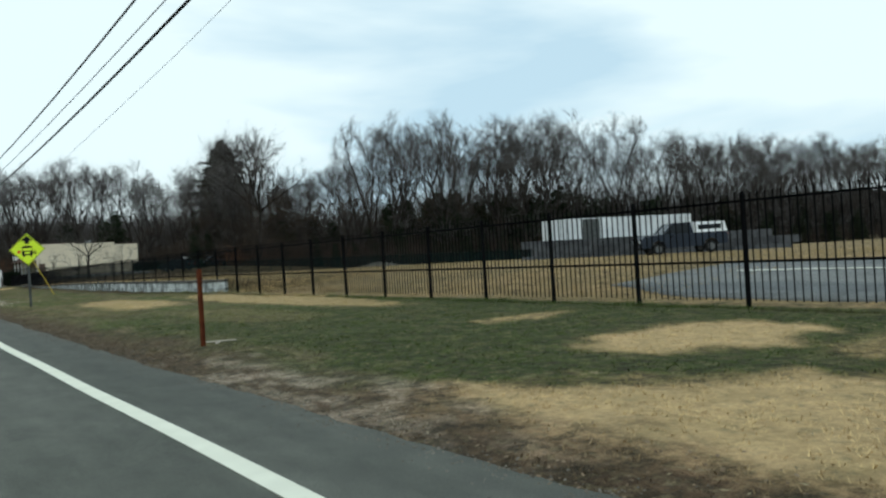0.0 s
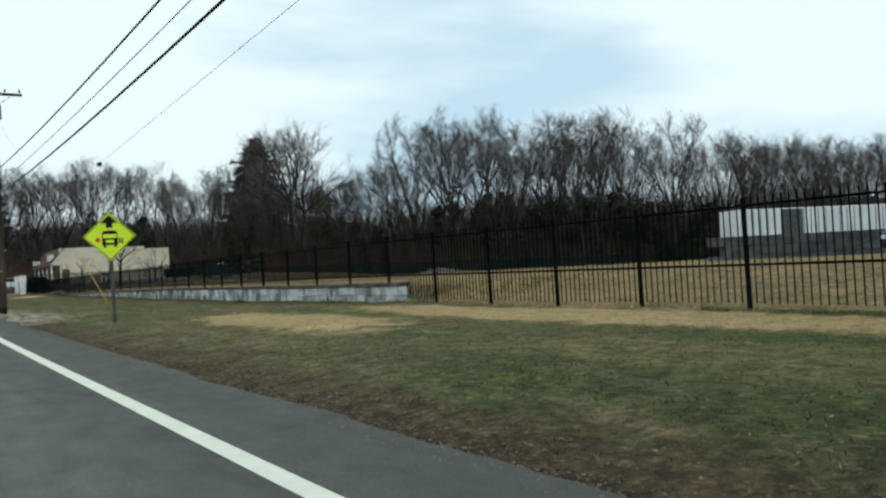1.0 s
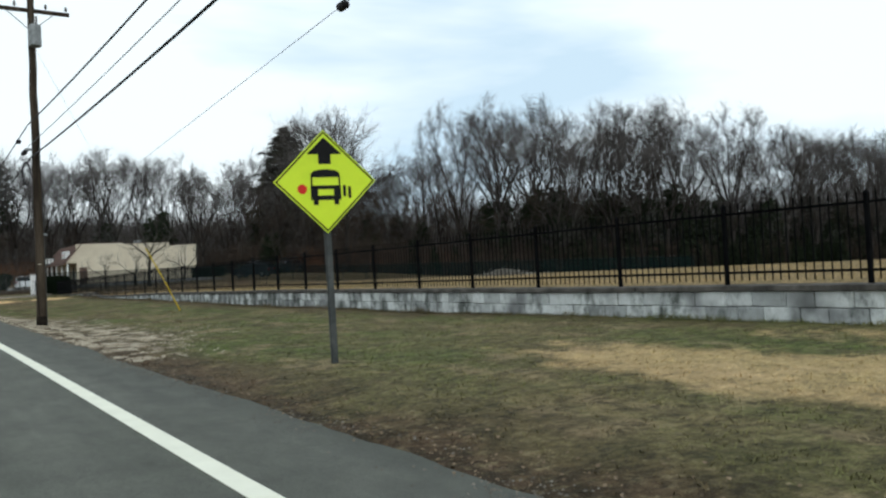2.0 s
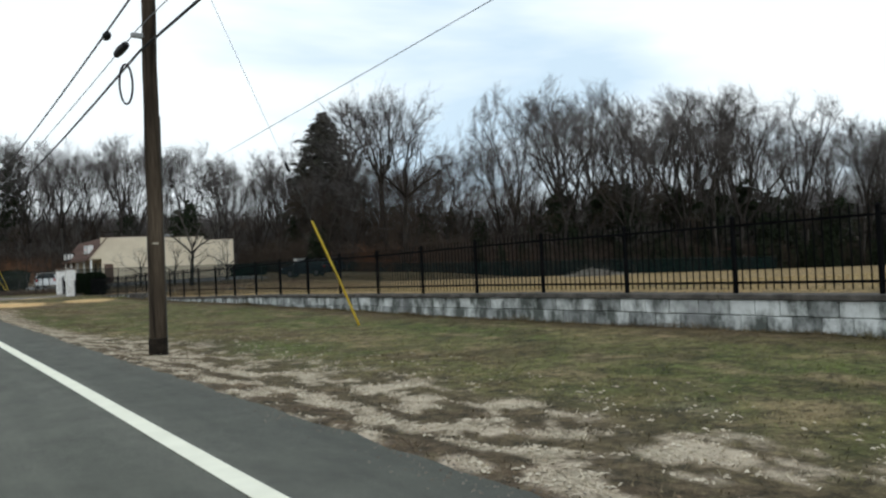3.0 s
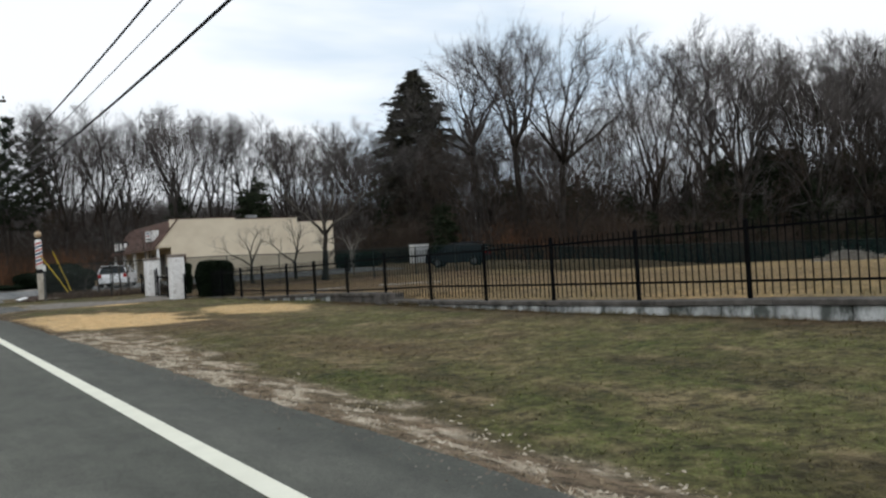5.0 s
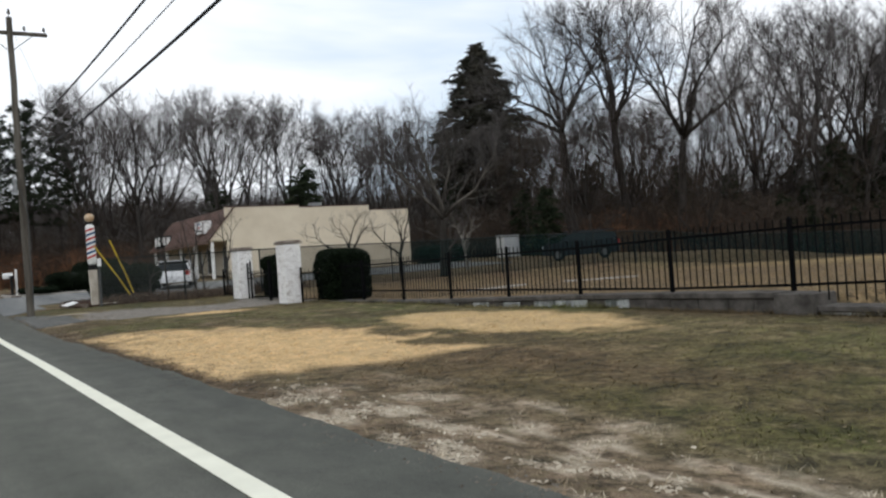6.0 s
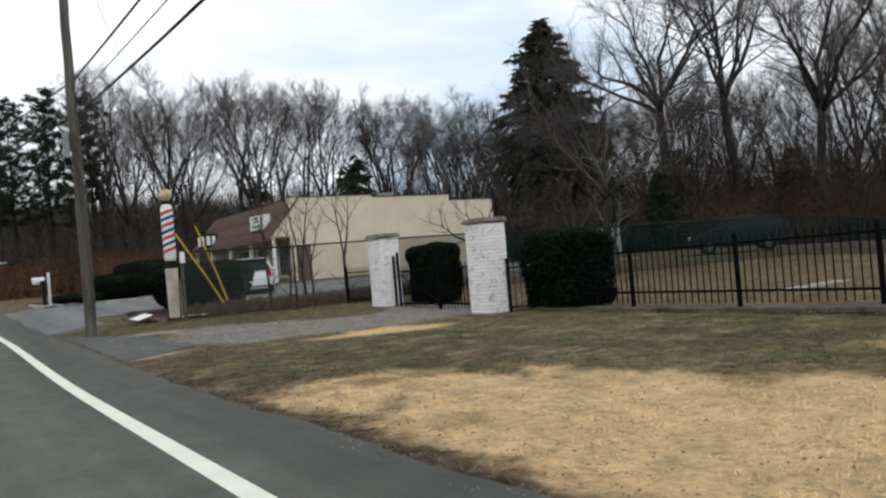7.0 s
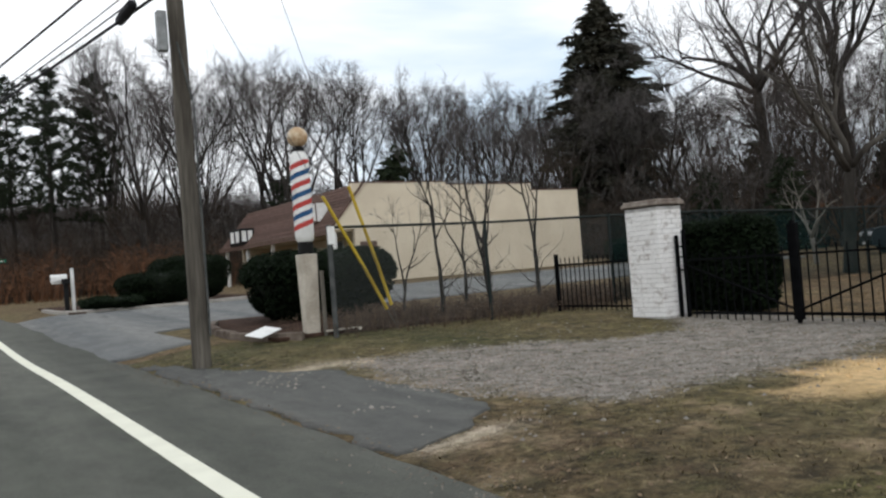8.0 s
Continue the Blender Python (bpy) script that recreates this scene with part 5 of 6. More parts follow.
# ---------------------------------------------------------------- vehicles
def build_car(name, at, turn, body, label, kind="suv"):
    car = thing(name, at, label, "car", turn=turn)
    L, W = (4.6, 1.85) if kind == "suv" else (5.4, 1.9)
    z_roof = 1.68 if kind == "suv" else 1.75
    if kind == "suv":
        side = [(-2.3, 0.35), (-2.32, 0.75), (-2.2, 1.0), (-1.2, 1.1), (1.95, 1.12), (2.25, 1.02), (2.3, 0.7), (2.28, 0.35), (1.85, 0.3), (1.72, 0.6), (1.4, 0.72), (1.08, 0.6), (0.95, 0.28), (-0.95, 0.28), (-1.08, 0.6), (-1.4, 0.72), (-1.72, 0.6), (-1.85, 0.3)]
        cabin = [(-1.25, 1.10), (-0.55, 1.60), (0.1, z_roof), (1.35, z_roof - 0.03), (2.0, 1.5), (2.2, 1.11)]
    else:
        side = [(-2.7, 0.45), (-2.72, 0.95), (-2.5, 1.12), (-1.3, 1.18), (2.6, 1.15), (2.68, 0.9), (2.65, 0.5), (2.1, 0.45), (1.95, 0.72), (1.6, 0.84), (1.25, 0.72), (1.1, 0.4), (-1.2, 0.4), (-1.35, 0.72), (-1.7, 0.84), (-2.05, 0.72), (-2.2, 0.45)]
        cabin = [(-1.35, 1.17), (-0.75, 1.72), (0.35, 1.76), (0.5, 1.17)]

    def loft(outline, w0, w1, zlo, zhi):
        pts, faces = [], []
        n = len(outline)
        for s in (-1, 1):
            for x, z in outline:
                k = (z - zlo) / max(0.01, zhi - zlo)
                pts.append((x, s * (w0 + (w1 - w0) * min(1, max(0, k))) / 2, z))
        faces.append(tuple(range(n)))
        faces.append(tuple(reversed(range(n, 2 * n))))
        for i in range(n):
            j = (i + 1) % n
            faces.append((j, i, i + n, j + n))
        bm = bmesh.new()
        vs = [bm.verts.new(p) for p in pts]
        for f in faces:
            bm.faces.new([vs[i] for i in f])
        bmesh.ops.recalc_face_normals(bm, faces=bm.faces)
        bmesh.ops.triangulate(bm, faces=[f for f in bm.faces if len(f.verts) > 4])
        return bm

    part("body", loft(side, W, W - 0.06, 0.3, 1.12), body, car)
    part("cabin", loft(cabin, W - 0.10, W - 0.42, 1.1, z_roof), CAR_GLASS, car)
    roof = [(x, z + 0.012) for x, z in cabin if z > 1.45]
    xs = [x for x, z in roof]
    part("roof", box(bmesh.new(), min(xs), max(xs), -W / 2 + 0.2, W / 2 - 0.2, z_roof - 0.01, z_roof + 0.03, 0.02), body, car)
    for s in (-1, 1):
        for x, z, x2, z2 in ((cabin[0][0], cabin[0][1], cabin[1][0], cabin[1][1]), (cabin[-1][0], cabin[-1][1], cabin[-2][0], cabin[-2][1]), (0.35, 1.1, 0.4, z_roof)):
            part("pillar", tube([(x, s * (W / 2 - 0.05), z), (x2, s * (W / 2 - 0.2), z2)], 0.045, 5), body, car)
        part("head_lamp", box(bmesh.new(), -2.33 if kind == "suv" else -2.74, -2.2, s * 0.62 - 0.2, s * 0.62 + 0.2, 0.72, 0.9, 0.02), LAMP_CLEAR, car)
        part("tail_lamp", box(bmesh.new(), 2.22 if kind == "suv" else 2.6, 2.31 if kind == "suv" else 2.7, s * 0.76 - 0.1, s * 0.76 + 0.1, 0.75, 1.05, 0.02), LAMP_RED, car)
        part("mirror", box(bmesh.new(), -0.9, -0.72, s * (W / 2 + 0.08) - 0.09, s * (W / 2 + 0.08) + 0.09, 1.05, 1.2, 0.03), body, car)
        for x in ((-1.4, 1.4) if kind == "suv" else (-1.7, 1.6)):
            wheel = part("wheel", lathe([(0.2, -0.1), (0.33, -0.1), (0.35, -0.06), (0.35, 0.06), (0.33, 0.1), (0.2, 0.1)], 20), RUBBER, car)
            wheel.matrix_basis = pose(x, s * (W / 2 - 0.12), 0.35, 90, 0, 0)
            part("rim", lathe([(0.21, -0.105), (0.21, 0.105), (0.1, 0.112), (0.02, 0.112)], 14), RIM, wheel)
    part("bumper", box(bmesh.new(), -2.36 if kind == "suv" else -2.76, -2.2, -0.86, 0.86, 0.36, 0.55, 0.03), SIGN_BLACK, car)
    part("grille", box(bmesh.new(), -2.345 if kind == "suv" else -2.75, -2.25, -0.4, 0.4, 0.66, 0.88, 0.01), SIGN_BLACK, car)
    part("plate_bar", box(bmesh.new(), -2.375 if kind == "suv" else -2.77, -2.362 if kind == "suv" else -2.762, -0.25, 0.25, 0.4, 0.5), WHITE_PAINT, car)
    if kind == "truck":
        cap = [(0.55, 1.17), (0.6, 1.78), (2.55, 1.74), (2.66, 1.17)]
        shell = part("bed_cap", loft(cap, W - 0.06, W - 0.3, 1.15, 1.8), CAR_WHITE, car, "white fibreglass bed cap")
        for s in (-1, 1):
            part("window", box(bmesh.new(), 0.85, 2.3, s * (W / 2 - 0.075) - 0.015, s * (W / 2 - 0.075) + 0.015, 1.32, 1.6, 0.01), CAR_GLASS, shell)
    return car


dark = build_car("car", (31.3, 107.3, land(31.3, 107.3) + 0.02), -46, CAR_BLACK, "dark parked sport utility car behind the netting")
dark.matrix_basis = dark.matrix_basis @ Matrix.Diagonal((0.95, 0.95, 0.97, 1))
low = build_car("car", (9.7, 114.2, land(9.7, 114.2) + 0.03), 250, CAR_WHITE, "white parked car by the shop")
low.matrix_basis = low.matrix_basis @ Matrix.Diagonal((0.95, 0.95, 0.78, 1))
truck = build_car("pickup_truck", (34.1, 23.0, land(34.1, 23.0)), -30, CAR_BLUE, "dark blue pickup truck with a white bed cap", "truck")
truck.matrix_basis = truck.matrix_basis @ Matrix.Diagonal((0.88, 0.9, 0.95, 1))
build_car("car", (40.0, 119.0, land(40, 119)), 30, CAR_BLUE, "dark blue parked car beside the woods")


def build_trailer():
    t = thing("box_trailer", (32.42, 31.75, land(32.42, 31.75)), "white ribbed box trailer parked behind a grey wall", "trailer", turn=-30.8)
    t.matrix_basis = t.matrix_basis @ pose(0, 0, 0, 0, 1.2, 0)
    L = 9.07
    part("box", box(bmesh.new(), 0, L, 0, 2.4, 0.75, 2.45, 0.03), TRAILER_WHITE, t)
    first = None
    for i in range(1, 25):
        m = pose(L * i / 25, -0.002, 0.8)
        if first is None:
            first = part("rib", box(bmesh.new(), -0.025, 0.025, -0.02, 0.0, 0, 1.6), GALV, t)
            first.matrix_basis = m
        else:
            again(first, m, t)
    part("door", box(bmesh.new(), 2.1, 3.2, -0.03, -0.022, 0.85, 2.4), DARK_STEEL, t, "dark grey side door")
    for x in (2.4, 3.3, 7.5):
        for y in (0.15, 2.25):
            w = part("wheel", lathe([(0.2, -0.1), (0.38, -0.1), (0.4, 0), (0.38, 0.1), (0.2, 0.1)], 16), RUBBER, t)
            w.matrix_basis = pose(x, y, 0.4, 90, 0, 0)
    part("chassis", box(bmesh.new(), -0.4, L, 0.5, 1.9, 0.5, 0.748), SIGN_BLACK, t)


build_trailer()


def build_grey_wall():
    a, b = Vector((30.28, 31.86, 0)), Vector((44.9, 23.2, 0))
    ln = (b - a).length
    w = thing("block_wall", (a.x, a.y, land(a.x, a.y)), "dark grey concrete block wall across the field", "wall", turn=math.degrees(math.atan2(b.y - a.y, b.x - a.x)))
    rnd = random.Random(2)
    first = None
    for j in range(3):
        n = int(ln / 1.2)
        for i in range(n):
            m = pose((i + 0.5 * (j % 2) + 0.5) * 1.2, rnd.uniform(-0.02, 0.02), -0.25 + 0.46 * j - 0.012 * i * 1.2)
            if j == 2 and i == n - 1:
                continue
            if first is None:
                first = part("block", box(bmesh.new(), -0.595, 0.595, -0.3, 0.3, 0, 0.455, 0.02), GREY_WALL, w)
                first.matrix_basis = m
            else:
                again(first, m, w)


build_grey_wall()


def build_shed():
    s = thing("utility_box", (37.5, 122.5, land(37.5, 122.5)), "pale grey utility cabinet beside the parking area", "cabinet")
    part("body", box(bmesh.new(), -0.75, 0.75, -0.5, 0.5, 0, 1.65, 0.03), WHITE_PAINT, s)
    part("lid", box(bmesh.new(), -0.8, 0.8, -0.56, 0.56, 1.652, 1.73, 0.02), GALV, s)
    for x in (-0.36, 0.36):
        part("door", box(bmesh.new(), x - 0.33, x + 0.33, -0.52, -0.503, 0.1, 1.55), TRAILER_WHITE, s)


build_shed()


def build_far_house():
    h = thing("house", (106.0, 116.5, land(106, 116.5)), "small house with a red-brown roof behind bare trees", "house", turn=10)
    part("wall", box(bmesh.new(), -6, 6, -4, 4, 0, 2.9), WHITE_PAINT, h)
    roof = ([(-6.4, -4.5, 2.85), (6.4, -4.5, 2.85), (6.4, 4.5, 2.85), (-6.4, 4.5, 2.85), (-6.4, 0, 5.2), (6.4, 0, 5.2)], [(0, 1, 5, 4), (2, 3, 4, 5), (0, 4, 3), (1, 2, 5), (3, 2, 1, 0)])
    part("roof", roof, RED_ROOF, h)
    for x in (-4, -1.5, 1.5, 4):
        part("window", box(bmesh.new(), x - 0.5, x + 0.5, -4.03, -4.002, 1.0, 2.2), PORCH_DARK, h)
    m = thing("brush_pile", (54.5, 92.0, land(54.5, 92)), "low heap of pale cut brush at the field edge", "brush pile")
    rnd = random.Random(12)
    pts, faces = [], []
    for i in range(900):
        p = Vector((rnd.gauss(0, 1.8), rnd.gauss(0, 0.8), 0))
        p.z = max(0.02, 0.75 * math.exp(-(p.x / 2.4) ** 2 - (p.y / 1.2) ** 2)) * rnd.uniform(0.3, 1.0)
        d = Vector((rnd.gauss(0, 1), rnd.gauss(0, 1), rnd.gauss(0, 0.25))).normalized() * rnd.uniform(0.2, 0.6)
        tube_into(pts, faces, [p - d, p + d], [0.02, 0.012], 3)
    part("brush", (pts, faces), PALE_BARK, m)


build_far_house()


# ---------------------------------------------------------------- trees
def grow_tree(seed, height, spread=1.0, fork=0.4, leaders=4, sides=9, subs=8, twigs=12, stout=0.0115, twig_len=1.05, wander=0.16, dome=0.0):
    """A bare broadleaf tree: a trunk that parts into rising leaders, their limbs, and a haze of thin twigs.
    dome: the half width of a rounded crown, as a share of the height; shoots that grow past it are cut back."""
    rnd = random.Random(seed)
    wood_p, wood_f, twig_p, twig_f = [], [], [], []
    unit = height / 20.0

    def sliver(a, d, r):
        s = d.orthogonal().normalized()
        s = (Matrix.Rotation(rnd.uniform(0, 6.28), 3, d) @ s) * r
        n = len(twig_p)
        twig_p.extend((tuple(a - s), tuple(a + s), tuple(a + d)))
        twig_f.append((n, n + 1, n + 2))

    def run(start, way, length, n, wob, lift):
        line, here, d = [start.copy()], start.copy(), way.normalized()
        for _ in range(n):
            d = (d + Vector((rnd.gauss(0, wob), rnd.gauss(0, wob), rnd.gauss(lift, wob * 0.6)))).normalized()
            here = here + d * (length / n)
            line.append(here.copy())
        return line

    def along(line, s):
        n = len(line) - 1
        i = min(n - 1, int(s * n))
        return line[i].lerp(line[i + 1], s * n - i), (line[i + 1] - line[i]).normalized()

    def aside(w, turn, angle):
        side = Matrix.Rotation(turn, 3, w) @ w.orthogonal().normalized()
        return w * math.cos(angle) + side * math.sin(angle)

    def fine(line, length):
        for j in range(subs):
            p, w = along(line, 0.15 + 0.85 * (j + rnd.random()) / subs)
            d = aside(w, j * 2.4 + rnd.uniform(-0.7, 0.7), rnd.uniform(0.35, 0.85))
            ln = length * rnd.uniform(0.35, 0.65)
            sub = run(p, d, ln, 2, 0.25, 0.06)
            flat = d.cross(Vector((rnd.gauss(0, 1), rnd.gauss(0, 1), rnd.gauss(0, 1)))).normalized() * 0.014 * unit
            n = len(twig_p)
            twig_p.extend((tuple(sub[0] - flat), tuple(sub[0] + flat), tuple(sub[1] + flat * 0.7), tuple(sub[1] - flat * 0.7), tuple(sub[2])))
            twig_f.extend(((n, n + 1, n + 2, n + 3), (n + 3, n + 2, n + 4)))
            for k in range(twigs):
                q, v = along(sub, (k + rnd.random()) / twigs)
                e = (v + Vector((rnd.gauss(0, 0.42), rnd.gauss(0, 0.42), rnd.gauss(0.12, 0.4)))).normalized() * rnd.uniform(0.5, 1.5) * twig_len * unit
                sliver(q, e, 0.0088 * max(unit, 0.45))

    def limb(p, d, ln, r):
        line = run(p, d, ln, 4, 0.2, 0.1)
        tube_into(wood_p, wood_f, line, [r, r * 0.8, r * 0.6, r * 0.42, r * 0.2], 3)
        fine(line, ln)

    r0 = height * stout
    trunk = run(Vector((0, 0, -0.2)), Vector((rnd.gauss(0, 0.04), rnd.gauss(0, 0.04), 1)), height * fork, 4, 0.045, 0.05)
    tube_into(wood_p, wood_f, trunk, [r0 * 1.35, r0 * 1.05, r0 * 0.95, r0 * 0.88, r0 * 0.8], 8)
    for j in range(5):
        p, w = along(trunk, 0.4 + 0.58 * j / 5)
        limb(p, aside(w, rnd.uniform(0, 6.28), rnd.uniform(0.8, 1.25)), height * rnd.uniform(0.12, 0.24), r0 * 0.28)
    for k in range(leaders):
        angle = rnd.uniform(0.2, 0.55) * spread if k else 0.1 * spread
        d = aside(Vector((0, 0, 1)), k * 6.283 / max(1, leaders - 1) + rnd.uniform(-0.5, 0.5), angle)
        ln = height * (1 - fork) * rnd.uniform(0.58, 0.70)
        line = run(trunk[-1] - Vector((0, 0, 0.3 * unit * (k % 2))), d, ln, 6, wander, 0.06)
        r1 = r0 * (0.58 if leaders > 2 else 0.75)
        tube_into(wood_p, wood_f, line, [r1 * (1 - 0.7 * i / 6) for i in range(7)], 6)
        low = max(2, sides - 4)
        for j in range(low):
            s = 0.15 + 0.8 * (j + rnd.random()) / low
            p, w = along(line, s)
            side = aside(w, j * 2.4 + rnd.uniform(-0.6, 0.6), rnd.uniform(0.5, 0.95))
            limb(p, side, height * rnd.uniform(0.17, 0.30) * (1.1 - 0.4 * s), r1 * (1 - 0.7 * s) * 0.5 + 0.008)
        # the leader parts into boughs that fan out to a rounded top
        for b in range(3):
            p, w = along(line, (1.0, 0.94, 0.8)[b])
            out = aside(w, b * 2.1 + rnd.uniform(-0.5, 0.5), rnd.uniform(0.35, 0.8))
            bl = height * (1 - fork) * rnd.uniform(0.24, 0.33)
            bough = run(p, out, bl, 4, wander, 0.05)
            rb = r1 * 0.36
            tube_into(wood_p, wood_f, bough, [rb, rb * 0.75, rb * 0.5, rb * 0.3, rb * 0.12], 4)
            for j in range(2):
                q, v = along(bough, 0.25 + 0.4 * (j + rnd.random()) / 2)
                limb(q, aside(v, j * 2.9 + rnd.uniform(-0.6, 0.6), rnd.uniform(0.35, 0.8)), bl * rnd.uniform(0.45, 0.75), rb * 0.5)
            fine(bough[1:], bl * 0.75)
    if dome:
        mid, up, wide = 0.60 * height, 0.40 * height, dome * height
        for pts in (wood_p, twig_p):
            for n, (x, y, z) in enumerate(pts):
                if z > 0.3 * height:
                    far = math.sqrt((x * x + y * y) / (wide * wide) + ((z - mid) / up) ** 2)
                    if far > 0.92:
                        k = (0.92 + (far - 0.92) * 0.25) / far
                        pts[n] = (x * k, y * k, mid + (z - mid) * k)
    return (wood_p, wood_f), (twig_p, twig_f)


def tree_thing(name, at, made, bark, label, group, twig_mat=None):
    t = thing(name, at, label, "tree", group)
    part("trunk", made[0], bark, t, smooth=True)
    part("crown", made[1], twig_mat or TWIG, t)
    return t


def grow_pine(seed, height, bare=0.55):
    """A pine: a tall bare trunk with a ragged crown of needle tufts."""
    rnd = random.Random(seed)
    wp, wf, np_, nf = [], [], [], []
    line = [Vector((0.25 * noise.noise((seed, i * 0.6, 0)), 0.25 * noise.noise((seed, i * 0.6, 7)), height * i / 9 - 0.2)) for i in range(10)]
    tube_into(wp, wf, line, [height * 0.0115 * (1 - 0.8 * i / 9) for i in range(10)], 7)
    for k in range(46):
        s = bare + (1 - bare) * (k + rnd.random()) / 46
        i = min(8, int(s * 9))
        p = line[i].lerp(line[i + 1], s * 9 - i)
        w = k * 2.4 + rnd.uniform(-0.5, 0.5)
        ln = height * rnd.uniform(0.09, 0.19) * (1.15 - 0.75 * (s - bare) / (1 - bare))
        d = Vector((math.cos(w), math.sin(w), rnd.uniform(-0.05, 0.4)))
        q = p + d * ln
        tube_into(wp, wf, [p, p.lerp(q, 0.5) + Vector((0, 0, 0.1)), q], [0.05, 0.035, 0.015], 4)
        for _ in range(10):
            c = p.lerp(q, rnd.uniform(0.3, 1.05)) + Vector((rnd.gauss(0, 0.25), rnd.gauss(0, 0.25), rnd.gauss(0.12, 0.16)))
            for _ in range(30):
                dd = Vector((rnd.gauss(0, 1), rnd.gauss(0, 1), rnd.gauss(0.35, 0.8))).normalized() * rnd.uniform(0.22, 0.55)
                sd = dd.orthogonal().normalized() * 0.034
                n = len(np_)
                np_.extend((tuple(c - sd), tuple(c + sd), tuple(c + dd)))
                nf.append((n, n + 1, n + 2))
    return (wp, wf), (np_, nf)


def grow_conifer(seed, height, wide, foot=0.06, ragged=0.25, rich=1.0, spray=1.0, full=1.0, thick=1.0):
    """A spruce or cedar: whorls of drooping boughs with hanging sprays; full: the share of its height over which it widens."""
    rnd = random.Random(seed)
    wp, wf, np_, nf = [], [], [], []
    tube_into(wp, wf, [Vector((0, 0, -0.2)), Vector((0.1, 0, height * 0.5)), Vector((0, 0.05, height))], [height * 0.016, height * 0.009, 0.02], 7)
    levels = int(height * 2.1 * thick)
    for j in range(levels):
        s = foot + (1 - foot) * (j + rnd.random() * 0.6) / levels
        reach = wide * min(1.0, (1 - s) / full) ** 0.7 * rnd.uniform(1 - ragged, 1 + ragged * 0.4) + 0.12
        for k in range(6):
            w = k * 1.047 + j * 0.7 + rnd.uniform(-0.3, 0.3)
            ln = reach * rnd.uniform(0.7, 1.05)
            p = Vector((0, 0, height * s + rnd.uniform(-0.45, 0.45)))
            d = Vector((math.cos(w), math.sin(w), 0))
            q = p + d * ln + Vector((0, 0, rnd.uniform(-0.34, 0.22) * ln))
            mid = p.lerp(q, 0.5) + Vector((0, 0, 0.05 * ln))
            if ln > 0.6:
                tube_into(wp, wf, [p, mid, q], [0.03, 0.02, 0.008], 3)
            m = max(8, int(ln * 17 * rich))
            for i in range(m):
                f = 0.2 + 0.85 * i / m
                c = p.lerp(q, f) + Vector((0, 0, 0.06 * ln * math.sin(f * 3)))
                dd = (d * rnd.uniform(0.1, 0.9) + Vector((rnd.gauss(0, 0.75), rnd.gauss(0, 0.75), rnd.uniform(-0.9, 0.15)))).normalized() * rnd.uniform(0.25, 0.6) * spray
                sd = (dd.orthogonal().normalized()) * rnd.uniform(0.04, 0.085) * spray
                sd = Matrix.Rotation(rnd.uniform(0, 3.1), 3, dd) @ sd
                n = len(np_)
                np_.extend((tuple(c - sd), tuple(c + sd), tuple(c + dd)))
                nf.append((n, n + 1, n + 2))
    return (wp, wf), (np_, nf)


